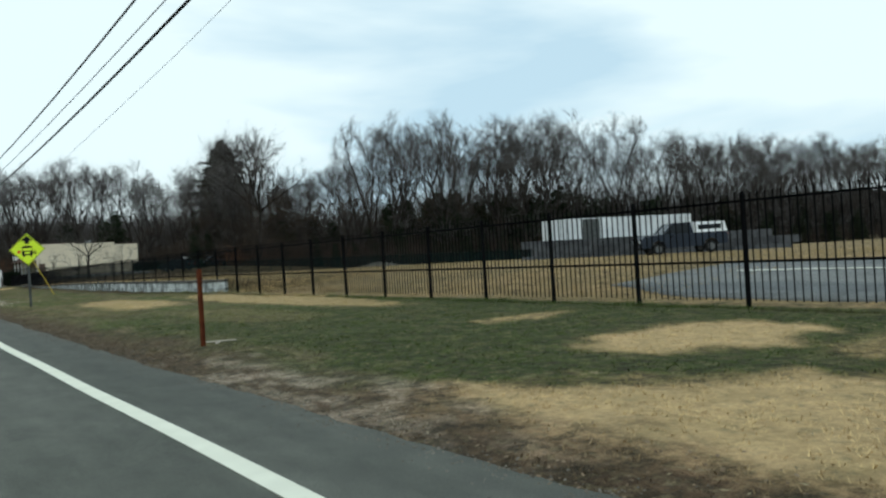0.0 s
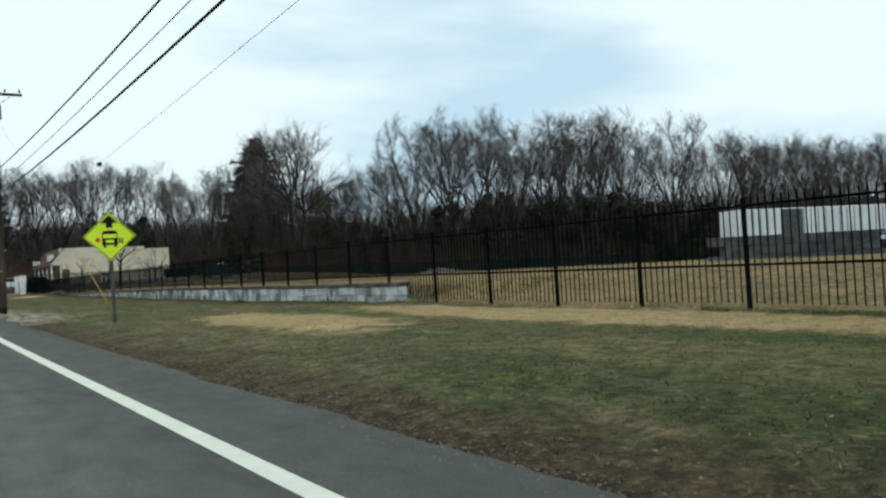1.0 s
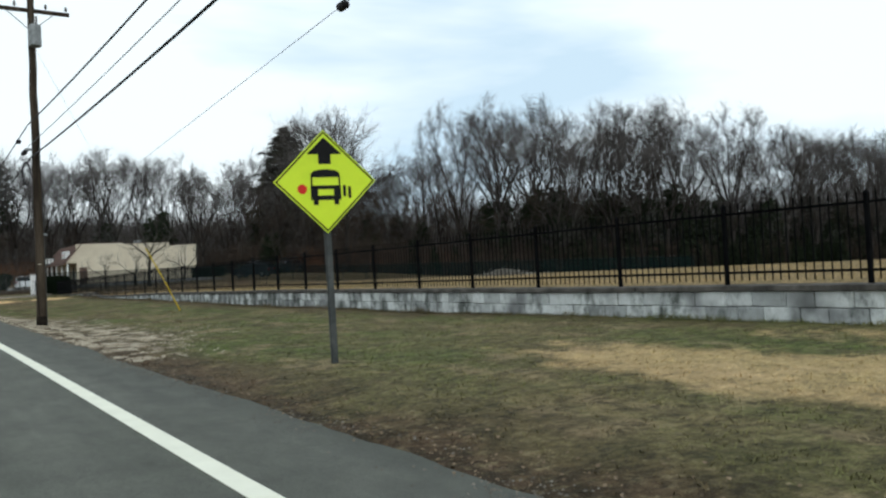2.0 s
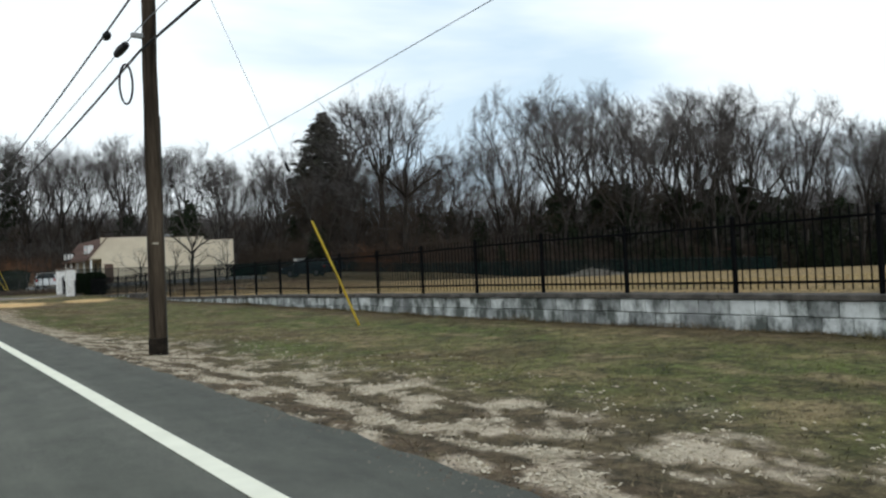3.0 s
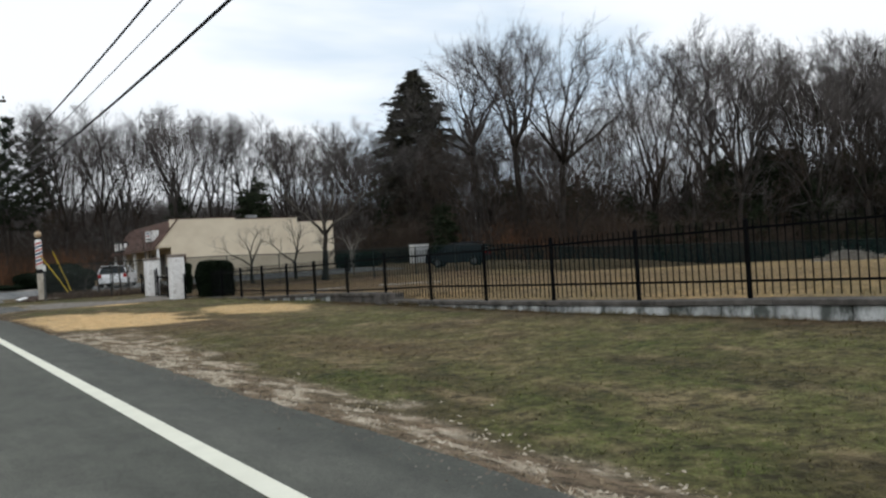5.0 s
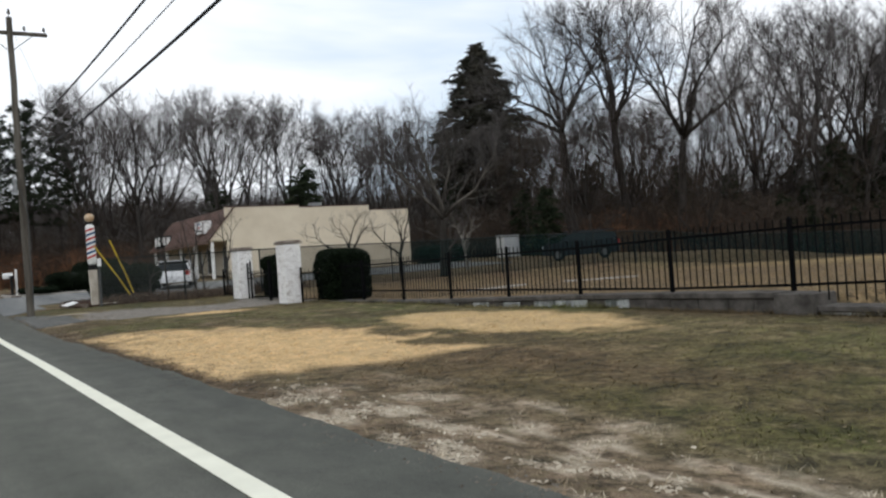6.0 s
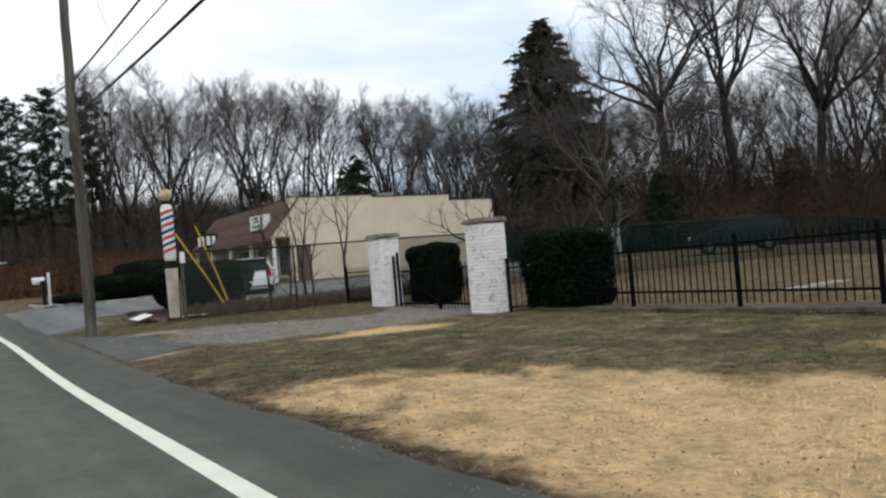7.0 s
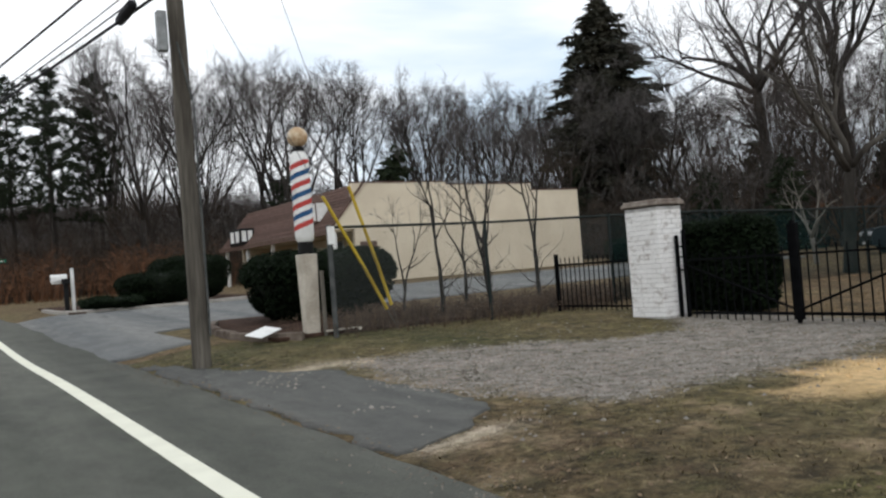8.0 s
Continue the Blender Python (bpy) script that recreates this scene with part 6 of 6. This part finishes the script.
def plant():
    rnd = random.Random(21)
    wood = "bare trees of the wood edge"
    shapes = ((0.9, 0.30, 4), (1.15, 0.24, 4), (0.7, 0.34, 3), (1.05, 0.28, 4), (0.9, 0.2, 4), (1.3, 0.32, 4), (0.65, 0.36, 3))
    kinds = [tree_thing("bare_tree", (60, 110, 0), grow_tree(100 + i, 20.0, sp, fk, ld, 9, 6, 14, 0.0115, 0.95, 0.12, dome=0.20 + 0.07 * sp), BARK, "tall leafless grey-brown woodland tree", wood) for i, (sp, fk, ld) in enumerate(shapes)]
    under = [tree_thing("understory_tree", (60, 110, 0), grow_tree(200 + i, 10.0, 1.6, 0.08, 4, 6, 5, 8, 0.008, 1.7, 0.2, dome=0.36), BARK, "low bushy leafless tree under the wood edge", "understory trees of the wood", BRUSH) for i in range(3)]
    used = set()

    def place(pool, k, x, y, h, base):
        s = h / base * (1.06 if base > 15 else 1.0)
        m = pose(x, y, land(x, y), 0, 0, rnd.uniform(0, 360)) @ Matrix.Diagonal((s * rnd.uniform(0.9, 1.15), s * rnd.uniform(0.9, 1.15), s, 1))
        if pool[k].name not in used:
            used.add(pool[k].name)
            pool[k].matrix_basis = m
        else:
            copy_thing(pool[k], Matrix.Identity(4)).matrix_basis = m

    n = 0
    # edge of the wood beyond the field, and rows behind it
    skyline = [(44, 13), (59, 15), (63.5, 19.5), (70, 23.8), (80, 27), (92, 27.5), (113, 29.5), (240, 29)]
    x = 56.0
    while x < 275:
        for row in range(3):
            y = 110.5 + row * 7.5 + rnd.uniform(-2.5, 2.5)
            if row == 0 and x < 62 or row == 2 and n % 2 and x > 74:
                n += 1
                continue
            h = lerp_table(skyline, x) * (0.86, 1.0, 1.08)[row] * rnd.uniform(0.80, 1.07)
            place(kinds, n % 7, x + rnd.uniform(-2, 2), y, h, 20.0)
            n += 1
        x += 4.1 if x < 112 else 6.8
    for x, y, h in ((54, 121, 13), (55, 131, 15), (50, 133, 14), (46.5, 137, 14), (52.5, 138, 15), (59, 128, 15), (60, 139, 16), (66, 146, 18), (58, 148, 17), (65, 154, 19), (72, 151, 20), (71, 140, 20), (48, 147, 15), (53, 152, 17), (78, 147, 22), (60, 160, 19)):
        place(kinds, n % 7, x, y, h, 20.0)
        n += 1
    x = 38.0
    while x < 235:
        for row in range(2):
            place(under, n % 3, x + rnd.uniform(-1.5, 1.5), 111 + row * 8 + rnd.uniform(-3, 4), rnd.uniform(8.5, 15), 10.0)
            n += 1
        x += 4.8 if x < 120 else 9.0
    # behind the shop
    x = 13.0
    while x < 66:
        for row in range(3):
            y = 155 + row * 10 + rnd.uniform(-4, 4)
            place(kinds, n % 7, x + rnd.uniform(-2, 2), y, (18.3, 20.3, 21.8)[row] * rnd.uniform(0.86, 1.12), 20.0)
            n += 1
        place(under, n % 3, x, 150 + rnd.uniform(-2, 3), rnd.uniform(6, 9), 10.0)
        place(under, (n + 1) % 3, x + 2, 162 + rnd.uniform(-2, 3), rnd.uniform(8, 11), 10.0)
        x += 4.8
    for x, y, h in ((36.5, 141, 13.5), (41, 137, 14.5), (44.5, 131, 14), (47, 124, 15), (43, 119, 13), (-6, 172, 17), (-3, 181, 18), (-9, 178, 18), (3, 186, 20), (-18, 215, 20), (-22, 230, 21), (-12, 185, 19), (-9, 205, 20), (-2, 215, 20), (5, 200, 20), (-16, 200, 19), (12, 205, 20), (20, 200, 20)):
        place(kinds, n % 7, x, y, h, 20.0)
        n += 1
    for x, y, h in ((35, 131, 8), (38, 136, 9.5), (52, 131, 12), (56, 136, 12), (61, 133, 12), (58, 143, 13), (64, 140, 13), (68, 148, 14), (50, 140, 12), (73, 145, 14), (63, 150, 14), (55, 147, 13), (48, 126, 10), (51, 119, 10), (40.5, 127, 9), (44, 138, 10), (46, 119, 9), (41, 114.5, 8.5), (43.5, 109, 8), (1.5, 151, 6), (6, 148, 5.5), (-3, 156, 7), (10.5, 152, 7), (-8, 165, 8), (49.5, 133, 11), (53, 128, 10), (4, 161, 8.5), (8, 166, 9), (0, 168, 9), (13, 158, 8), (-5, 176, 10), (-11, 188, 10), (3, 181, 11), (9, 184, 11), (-3, 192, 11), (-14, 202, 11), (-8, 214, 12), (16, 156, 8), (5, 152, 5), (6, 176, 10), (11, 174, 10), (15, 178, 11), (18, 171, 9), (8, 190, 12), (13, 188, 12), (19, 186, 12), (23, 180, 11), (12, 200, 13), (18, 198, 13), (24, 194, 13), (29, 188, 12), (28, 174, 10), (5, 200, 12)):
        place(under, n % 3, x, y, h, 10.0)
        n += 1
    # the large spreading trees near the netting
    big = "large spreading trees near the netting"
    for i, (x, y, h, sp, fk, ld) in enumerate(((45.6, 124.1, 23.5, 2.2, 0.47, 7), (47.5, 118.9, 23.0, 2.0, 0.49, 6), (45.3, 111.8, 20.5, 2.1, 0.42, 6))):
        tree_thing("shade_tree", (x, y, land(x, y)), grow_tree(300 + i, h, sp, fk, ld, 10, 6, 10, 0.0145, 0.85, 0.21), BARK, "large leafless spreading tree with crooked limbs", big)
    tree_thing("shade_tree", (18.95, 103.2, land(18.95, 103.2)), grow_tree(311, 9.4, 1.5, 0.31, 4, 12, 4, 6, 0.017, 1.0, 0.20), LICHEN_BARK, "leafless spreading tree that forks low before the netting", big)
    small = "small bare trees near the shop"
    for i, (x, y, h, bark, label) in enumerate(((22.5, 106.4, 3.6, PALE_BARK, "small leafless tree with pale branching limbs"), (15.4, 105.6, 4.2, BARK, "small leafless multi-branched tree before the shop"), (18.4, 106.2, 4.3, BARK, "small leafless spreading tree before the shop"), (25.0, 112.0, 5.0, BARK, "small leafless tree beside the lot"))):
        tree_thing("small_tree", (x, y, land(x, y)), grow_tree(400 + i, h, 2.0, 0.3, 4, 6, 3, 4, 0.022, 0.8, 0.2), bark, label, small)
    for i, (x, y, h) in enumerate(((6.6, 103.7, 3.9), (7.3, 103.9, 3.4), (7.7, 103.6, 4.3), (9.0, 103.8, 4.2), (8.2, 104.4, 3.6), (5.9, 103.9, 2.6))):
        tree_thing("sapling", (x, y, land(x, y)), grow_tree(500 + i, h, 0.9, 0.3, 2, 4, 3, 3, 0.011, 0.8, 0.12), BARK, "thin leafless sapling growing against the chain link", "saplings along the chain link")
    # evergreens
    spruce = tree_thing("spruce_tree", (51.5, 144, 0), grow_conifer(61, 23.2, 5.7, 0.16, 0.45, 1.7, 1.7, 0.40, 1.7), BARK, "tall dark spruce with ragged drooping boughs", "", SPRUCE)
    spruce.matrix_basis = pose(51.5, 143.9, land(51.5, 143.9) + 0.1) @ Matrix.Diagonal((1.0, 1.0, 1.035, 1))
    pines = [tree_thing("pine_tree", (8, 168, 0), grow_pine(70 + i, 19.5, b), BARK, "tall dark pine with a bare trunk and ragged crown", "pines beyond the shop", NEEDLE) for i, b in enumerate((0.42, 0.34, 0.46))]
    spots = [(9.0, 168, 19.5), (5.5, 164, 17.5), (12.5, 166, 18.5), (2.5, 170, 18), (0.0, 163, 16.5), (3.8, 157, 13.5), (-4.0, 174, 17), (10.8, 161, 16), (7.5, 158, 14.5), (5.0, 180, 18), (-7.0, 182, 17)]
    for i, (x, y, h) in enumerate(spots):
        m = pose(x, y, land(x, y), 0, 0, rnd.uniform(0, 360)) @ Matrix.Diagonal((h / 19.5, h / 19.5, h / 19.5, 1))
        if i < 3:
            pines[i].matrix_basis = m
        else:
            copy_thing(pines[i % 3], Matrix.Identity(4)).matrix_basis = m
    cedars = [tree_thing("cedar_tree", (60, 108, 0), grow_conifer(80 + i, 8.0, w, 0.03, 0.45, 1.5, 1.9), BARK, "dark green cedar under the bare trees", "cedars of the wood edge", NEEDLE) for i, w in enumerate((2.3, 2.9, 2.0))]
    spots = []
    x = 50.0
    while x < 215:
        low = 0.6 if x < 66 else 1.0
        spots.append((x, 109.0 + rnd.uniform(-1.0, 4), low * rnd.uniform(4.5, 9)))
        spots.append((x + 1.5, 115.0 + rnd.uniform(-1.0, 7), low * rnd.uniform(8, 13.5)))
        x += rnd.uniform(2.4, 4.2) if x < 125 else rnd.uniform(5, 9)
    spots += [(80 + 2.6 * i + rnd.uniform(-0.8, 0.8), 113 + rnd.uniform(-1, 9), rnd.uniform(8, 14)) for i in range(28)]
    spots += [(74 + 2.2 * i + rnd.uniform(-0.7, 0.7), 106.3 + rnd.uniform(-0.8, 1.5), rnd.uniform(2.6, 4.6)) for i in range(34)]
    spots += [(30.5, 147, 9), (33, 150, 10.5), (45.0, 142, 8), (26, 158, 9), (42, 126, 5.5), (56, 132, 10), (60, 124, 9), (37, 117, 5)]
    for i, (x, y, h) in enumerate(spots):
        m = pose(x, y, land(x, y), 0, 0, rnd.uniform(0, 360)) @ Matrix.Diagonal((h / 8 * rnd.uniform(0.8, 1.2), h / 8 * rnd.uniform(0.8, 1.2), h / 8, 1))
        if i < 3:
            cedars[i].matrix_basis = m
        else:
            copy_thing(cedars[i % 3], Matrix.Identity(4)).matrix_basis = m


plant()


def build_thicket(name, spots, label, mat, high, stems, seed, roam=1.3):
    """Undergrowth that nobody could count: many thin forking stems in one mesh."""
    rnd = random.Random(seed)
    pts, faces = [], []
    for x, y in spots:
        z = land(x, y)
        for _ in range(stems):
            p = Vector((x + rnd.gauss(0, roam), y + rnd.gauss(0, roam), z - 0.05))
            h = high * rnd.uniform(0.45, 1.1)
            d = Vector((rnd.gauss(0, 0.22), rnd.gauss(0, 0.22), 1)).normalized()
            q = p + d * h
            s = Vector((rnd.gauss(0, 1), rnd.gauss(0, 1), 0)).normalized() * 0.004 * (3 + high)
            n = len(pts)
            pts.extend((tuple(p - s), tuple(p + s), tuple(q)))
            faces.append((n, n + 1, n + 2))
            for _ in range(7):
                a = p.lerp(q, rnd.uniform(0.2, 0.95))
                e = Vector((rnd.gauss(0, 0.7), rnd.gauss(0, 0.7), rnd.uniform(0.1, 1.0))).normalized() * h * rnd.uniform(0.14, 0.36)
                t = e.orthogonal().normalized() * 0.0028 * (3 + high)
                n = len(pts)
                pts.extend((tuple(a - t), tuple(a + t), tuple(a + e)))
                faces.append((n, n + 1, n + 2))
    ob = part(name, (pts, faces), mat)
    tagged(ob, label, "undergrowth", kind="stuff")


def scatter(rnd, n, x0, x1, y0, y1):
    return [(rnd.uniform(x0, x1), rnd.uniform(y0, y1)) for _ in range(n)]


def undergrowth():
    rnd = random.Random(31)
    build_thicket("thicket", scatter(rnd, 480, 44, 220, 106, 130) + scatter(rnd, 260, 44, 110, 107, 120), "brown leafless undergrowth along the wood edge", BRUSH, 4.5, 20, 1)
    build_thicket("thicket", scatter(rnd, 260, -4, 62, 147, 180) + scatter(rnd, 260, -30, 16, 150, 215) + scatter(rnd, 90, 38, 50, 126, 150), "brown leafless undergrowth behind the shop", BRUSH, 4.5, 18, 2)
    build_thicket("tall_brush", scatter(rnd, 170, 44, 100, 112, 134), "tangled tall leafless brush within the wood", BRUSH, 9.0, 9, 8, 2.0)
    build_thicket("russet_scrub", scatter(rnd, 60, -14, 14, 142, 165) + scatter(rnd, 30, 40, 60, 110, 120), "russet-brown scrub holding its dead leaves", RUSSET, 3.2, 26, 3)
    build_thicket("weeds", scatter(rnd, 90, 4.6, 12, 102.9, 104.6), "dry brown weeds along the chain link fence", WEED, 0.42, 30, 4, 0.4)


undergrowth()


def build_backdrop():
    """A flat sheet for far woodland behind the trees that are built one by one, its shade put into near-black colour,
    with a fringe of stems along its top.
    """
    line = [(-260, 330), (-90, 300), (-30, 240), (0, 232), (40, 210), (68, 186), (88, 160), (110, 146), (160, 140), (230, 142), (330, 120), (420, 40), (460, -120)]
    rnd = random.Random(77)
    pts, faces, fringe, tips = [], [], [], []
    n = 0
    for (x0, y0), (x1, y1) in zip(line, line[1:]):
        steps = int(math.hypot(x1 - x0, y1 - y0) / 1.2)
        for i in range(steps):
            x, y = x0 + (x1 - x0) * i / steps, y0 + (y1 - y0) * i / steps
            z = land(x, y)
            h = 8.0 + 2.5 * step(90, 110, x) + 4.0 * step(150, 210, x) + 1.6 * noise.noise((x * 0.06, y * 0.06, 0)) + 0.7 * noise.noise((x * 0.3, y * 0.3, 3))
            pts += [(x, y, z - 1), (x, y, z + h)]
            n += 1
            for k in range((280 if x < 75 else 190) if -60 < x < 240 else 4):
                p = Vector((x + rnd.uniform(-0.8, 0.8), y - rnd.uniform(0.1, 2.0), z + h * (rnd.uniform(0.5, 1.0) if k < 100 else rnd.uniform(0.8, 1.35))))
                d = Vector((rnd.gauss(0, 0.5), rnd.gauss(0, 0.3), rnd.uniform(0.5, 1))) * rnd.uniform(1.5, 8.0)
                s = Vector((rnd.uniform(0.03, 0.07), 0, 0))
                b = len(fringe)
                fringe += [tuple(p - s), tuple(p + s), tuple(p + d)]
                tips.append((b, b + 1, b + 2))
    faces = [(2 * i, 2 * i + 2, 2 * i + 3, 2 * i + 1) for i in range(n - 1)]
    tagged(part("backdrop", (pts, faces), DISTANCE), "flat near-black sheet for the shaded distant woodland", "woodland", kind="structure")
    tagged(part("far_brush", (fringe, tips), TWIG), "far leafless brush along the distant woodland", "undergrowth", kind="stuff")


build_backdrop()


# ---------------------------------------------------------------- grass and dead leaves on the verge
def build_grass():
    rnd = random.Random(41)
    pts, faces, cols = [], [], []

    def tuft(x, y, tall, blades):
        z = land(x, y)
        c = cover(x, y)
        k = rnd.uniform(0.75, 1.25)
        c = tuple(v * k for v in c)
        for _ in range(blades):
            w = rnd.uniform(0, 6.283)
            d = Vector((math.cos(w), math.sin(w), 0))
            h = tall * rnd.uniform(0.5, 1.2)
            s = Vector((-d.y, d.x, 0)) * rnd.uniform(0.003, 0.006)
            p = Vector((x + rnd.gauss(0, 0.03), y + rnd.gauss(0, 0.03), z - 0.005))
            q = p + d * h * rnd.uniform(0.7, 2.0) + Vector((0, 0, h))
            n = len(pts)
            pts.extend((tuple(p - s), tuple(p + s), tuple(q)))
            faces.append((n, n + 1, n + 2))
            cols.extend((c, c, tuple(v * 1.15 for v in c)))

    def bare(x, y):
        if x < edge_x(y) + 0.05:
            return True
        if 95.4 < y < 103.2 and x < 9.2:
            return gravelled(x, y) > 0.35 or x < lerp_table(APRON, y) + 0.15
        return False

    for _ in range(80000):
        x, y = 1.1 + 8.0 * rnd.random() ** 1.25, rnd.uniform(-9, 104)
        if bare(x, y):
            continue
        thin = noise.noise((x * 1.1, y * 1.1, 20))
        if x < 2.2 and rnd.random() < 0.55:
            continue
        if thin < -0.25 and rnd.random() < 0.6:
            continue
        tuft(x, y, 0.036, 4)
    for _ in range(9000):
        x, y = rnd.uniform(8.9, 9.12), rnd.uniform(-9, 95)
        tuft(x, y, 0.07 + 0.16 * max(0.0, noise.noise((y * 0.5, 3, 71)) + 0.5 * noise.noise((y * 2.1, 3, 72))), 3)
    for _ in range(26000):
        x, y = 9.6 + 22 * rnd.random() ** 1.6, rnd.uniform(4, 100)
        tuft(x, y, 0.11, 3)
    ob = part("grass", (pts, faces), BLADES)
    colour_layer(ob.data, cols)
    tagged(ob, "short winter grass, green to straw yellow", "grass", kind="stuff")
    pts, faces = [], []
    for _ in range(17000):
        y = rnd.uniform(-9, 104)
        x = edge_x(y) + abs(rnd.gauss(0, 0.5 if y < 84 else 0.9)) - 0.12 if rnd.random() < 0.993 else rnd.uniform(1.2, 9.0)
        if 95.9 < y < 102.5 and edge_x(y) + 0.2 < x < lerp_table(APRON, y):
            continue
        if x > edge_x(y) or rnd.random() < 0.12:
            z = (land(x, y) if x > edge_x(y) else road_z(y)) + 0.008
            if rnd.random() < (0.85 if 33 < y < 80 else 0.1 if y > 84 else 0.3):
                continue
            s = rnd.uniform(0.008, 0.022)
            w = rnd.uniform(0, 6.28)
            a = Vector((math.cos(w) * s, math.sin(w) * s, rnd.uniform(-0.005, 0.007)))
            b = Vector((-math.sin(w) * s * 0.6, math.cos(w) * s * 0.6, rnd.uniform(-0.005, 0.007)))
            p = Vector((x, y, z + 0.012))
            n = len(pts)
            pts.extend((tuple(p - a), tuple(p + b), tuple(p + a), tuple(p - b)))
            faces.append((n, n + 1, n + 2, n + 3))
    tagged(part("dead_leaves", (pts, faces), LEAVES), "brown dead leaves strewn along the road edge", "leaf litter", kind="stuff")

    # pale chips and clods on the worn band along the road edge, in clumps
    pts, faces = [], []
    for _ in range(40000):
        y = rnd.uniform(32, 80)
        wide = 0.8 + 1.2 * step(33, 38, y) * (1 - step(51, 58, y))
        x = edge_x(y) + 0.12 + abs(rnd.gauss(0, 0.6)) * wide
        if noise.noise((x * 2.6, y * 1.7, 15.0)) + 0.6 * noise.noise((x * 6.5, y * 4.5, 16.0)) < rnd.uniform(-0.05, 0.2):
            continue
        if y > 60 and rnd.random() < 0.6:
            continue
        s = rnd.uniform(0.007, 0.032)
        w = rnd.uniform(0, 6.28)
        a = Vector((math.cos(w) * s, math.sin(w) * s, rnd.uniform(-0.008, 0.008)))
        b = Vector((-math.sin(w) * s * 0.5, math.cos(w) * s * 0.5, rnd.uniform(-0.008, 0.008)))
        p = Vector((x, y, land(x, y) + 0.006))
        n = len(pts)
        pts.extend((tuple(p - a), tuple(p + b), tuple(p + a), tuple(p - b), tuple(p + Vector((0, 0, s * 0.4)))))
        faces.extend(((n, n + 3, n + 4), (n + 3, n + 2, n + 4), (n + 2, n + 1, n + 4), (n + 1, n, n + 4)))
    tagged(part("wood_chips", (pts, faces), CHIPS), "pale sandy chips and clods on bare earth", "chips", kind="stuff")
    # grit and crumbled asphalt along the road edge
    pts, faces = [], []
    for _ in range(26000):
        y = rnd.uniform(-9, 104)
        x = edge_x(y) + rnd.gauss(0.02, 0.16)
        if noise.noise((x * 1.5, y * 0.6, 61)) + 0.6 * noise.noise((x * 4, y * 2.2, 62)) < rnd.uniform(-0.3, 0.3):
            continue
        s = rnd.uniform(0.005, 0.017)
        z = (land(x, y) if x > edge_x(y) else road_z(y)) - 0.002
        w = rnd.uniform(0, 6.28)
        n = len(pts)
        for k in range(4):
            r = s * rnd.uniform(0.7, 1.2)
            pts.append((x + r * math.cos(w + k * 1.571), y + r * math.sin(w + k * 1.571), z))
        pts.append((x, y, z + s * rnd.uniform(0.5, 0.9)))
        faces.extend([(n + k, n + (k + 1) % 4, n + 4) for k in range(4)])
    tagged(part("edge_grit", (pts, faces), GRIT), "grey-brown grit and crumbled asphalt along the road edge", "grit", kind="stuff")
    # straw bits blown about the turf
    pts, faces = [], []
    for _ in range(14000):
        x, y = rnd.uniform(1.5, 9.0), rnd.uniform(-9, 95)
        if noise.noise((x * 0.9, y * 0.5, 51)) + 0.7 * noise.noise((x * 3, y * 2.2, 52)) < 0.15:
            continue
        s = rnd.uniform(0.012, 0.032)
        w = rnd.uniform(0, 6.28)
        a = Vector((math.cos(w) * s, math.sin(w) * s, rnd.uniform(-0.004, 0.01)))
        b = Vector((-math.sin(w) * 0.006, math.cos(w) * 0.006, 0.003))
        p = Vector((x, y, land(x, y) + 0.022))
        n = len(pts)
        pts.extend((tuple(p - a), tuple(p + b), tuple(p + a), tuple(p - b)))
        faces.append((n, n + 1, n + 2, n + 3))
    tagged(part("straw_bits", (pts, faces), STRAW_BIT), "pale bits of straw blown over the turf", "straw", kind="stuff")
    # loose stones on the way to the gate
    pts, faces = [], []
    for _ in range(36000):
        x, y = rnd.uniform(1.5, 9.3), rnd.uniform(95.0, 101.2)
        if rnd.random() > 0.8 * gravelled(x, y) ** 1.5 + 0.012 and not (x < 2.9 and 97.3 < y < 100.3 and noise.noise((x * 2, y * 1.2, 44)) > 0.25 and rnd.random() < 0.18):
            continue
        s = rnd.uniform(0.010, 0.028)
        z = land(x, y) + (0.016 if x < lerp_table(APRON, y) else 0)
        w = rnd.uniform(0, 6.28)
        n = len(pts)
        for k in range(5):
            e = w + k * 1.257
            r = s * rnd.uniform(0.75, 1.25)
            pts.append((x + r * math.cos(e), y + r * math.sin(e), z - 0.003))
        pts.append((x + rnd.uniform(-0.3, 0.3) * s, y, z + s * rnd.uniform(0.4, 0.9)))
        faces.extend([(n + k, n + (k + 1) % 5, n + 5) for k in range(5)])
    tagged(part("gravel", (pts, faces), GRAVEL), "loose grey gravel on the drive to the gate", "gravel", kind="stuff")


build_grass()
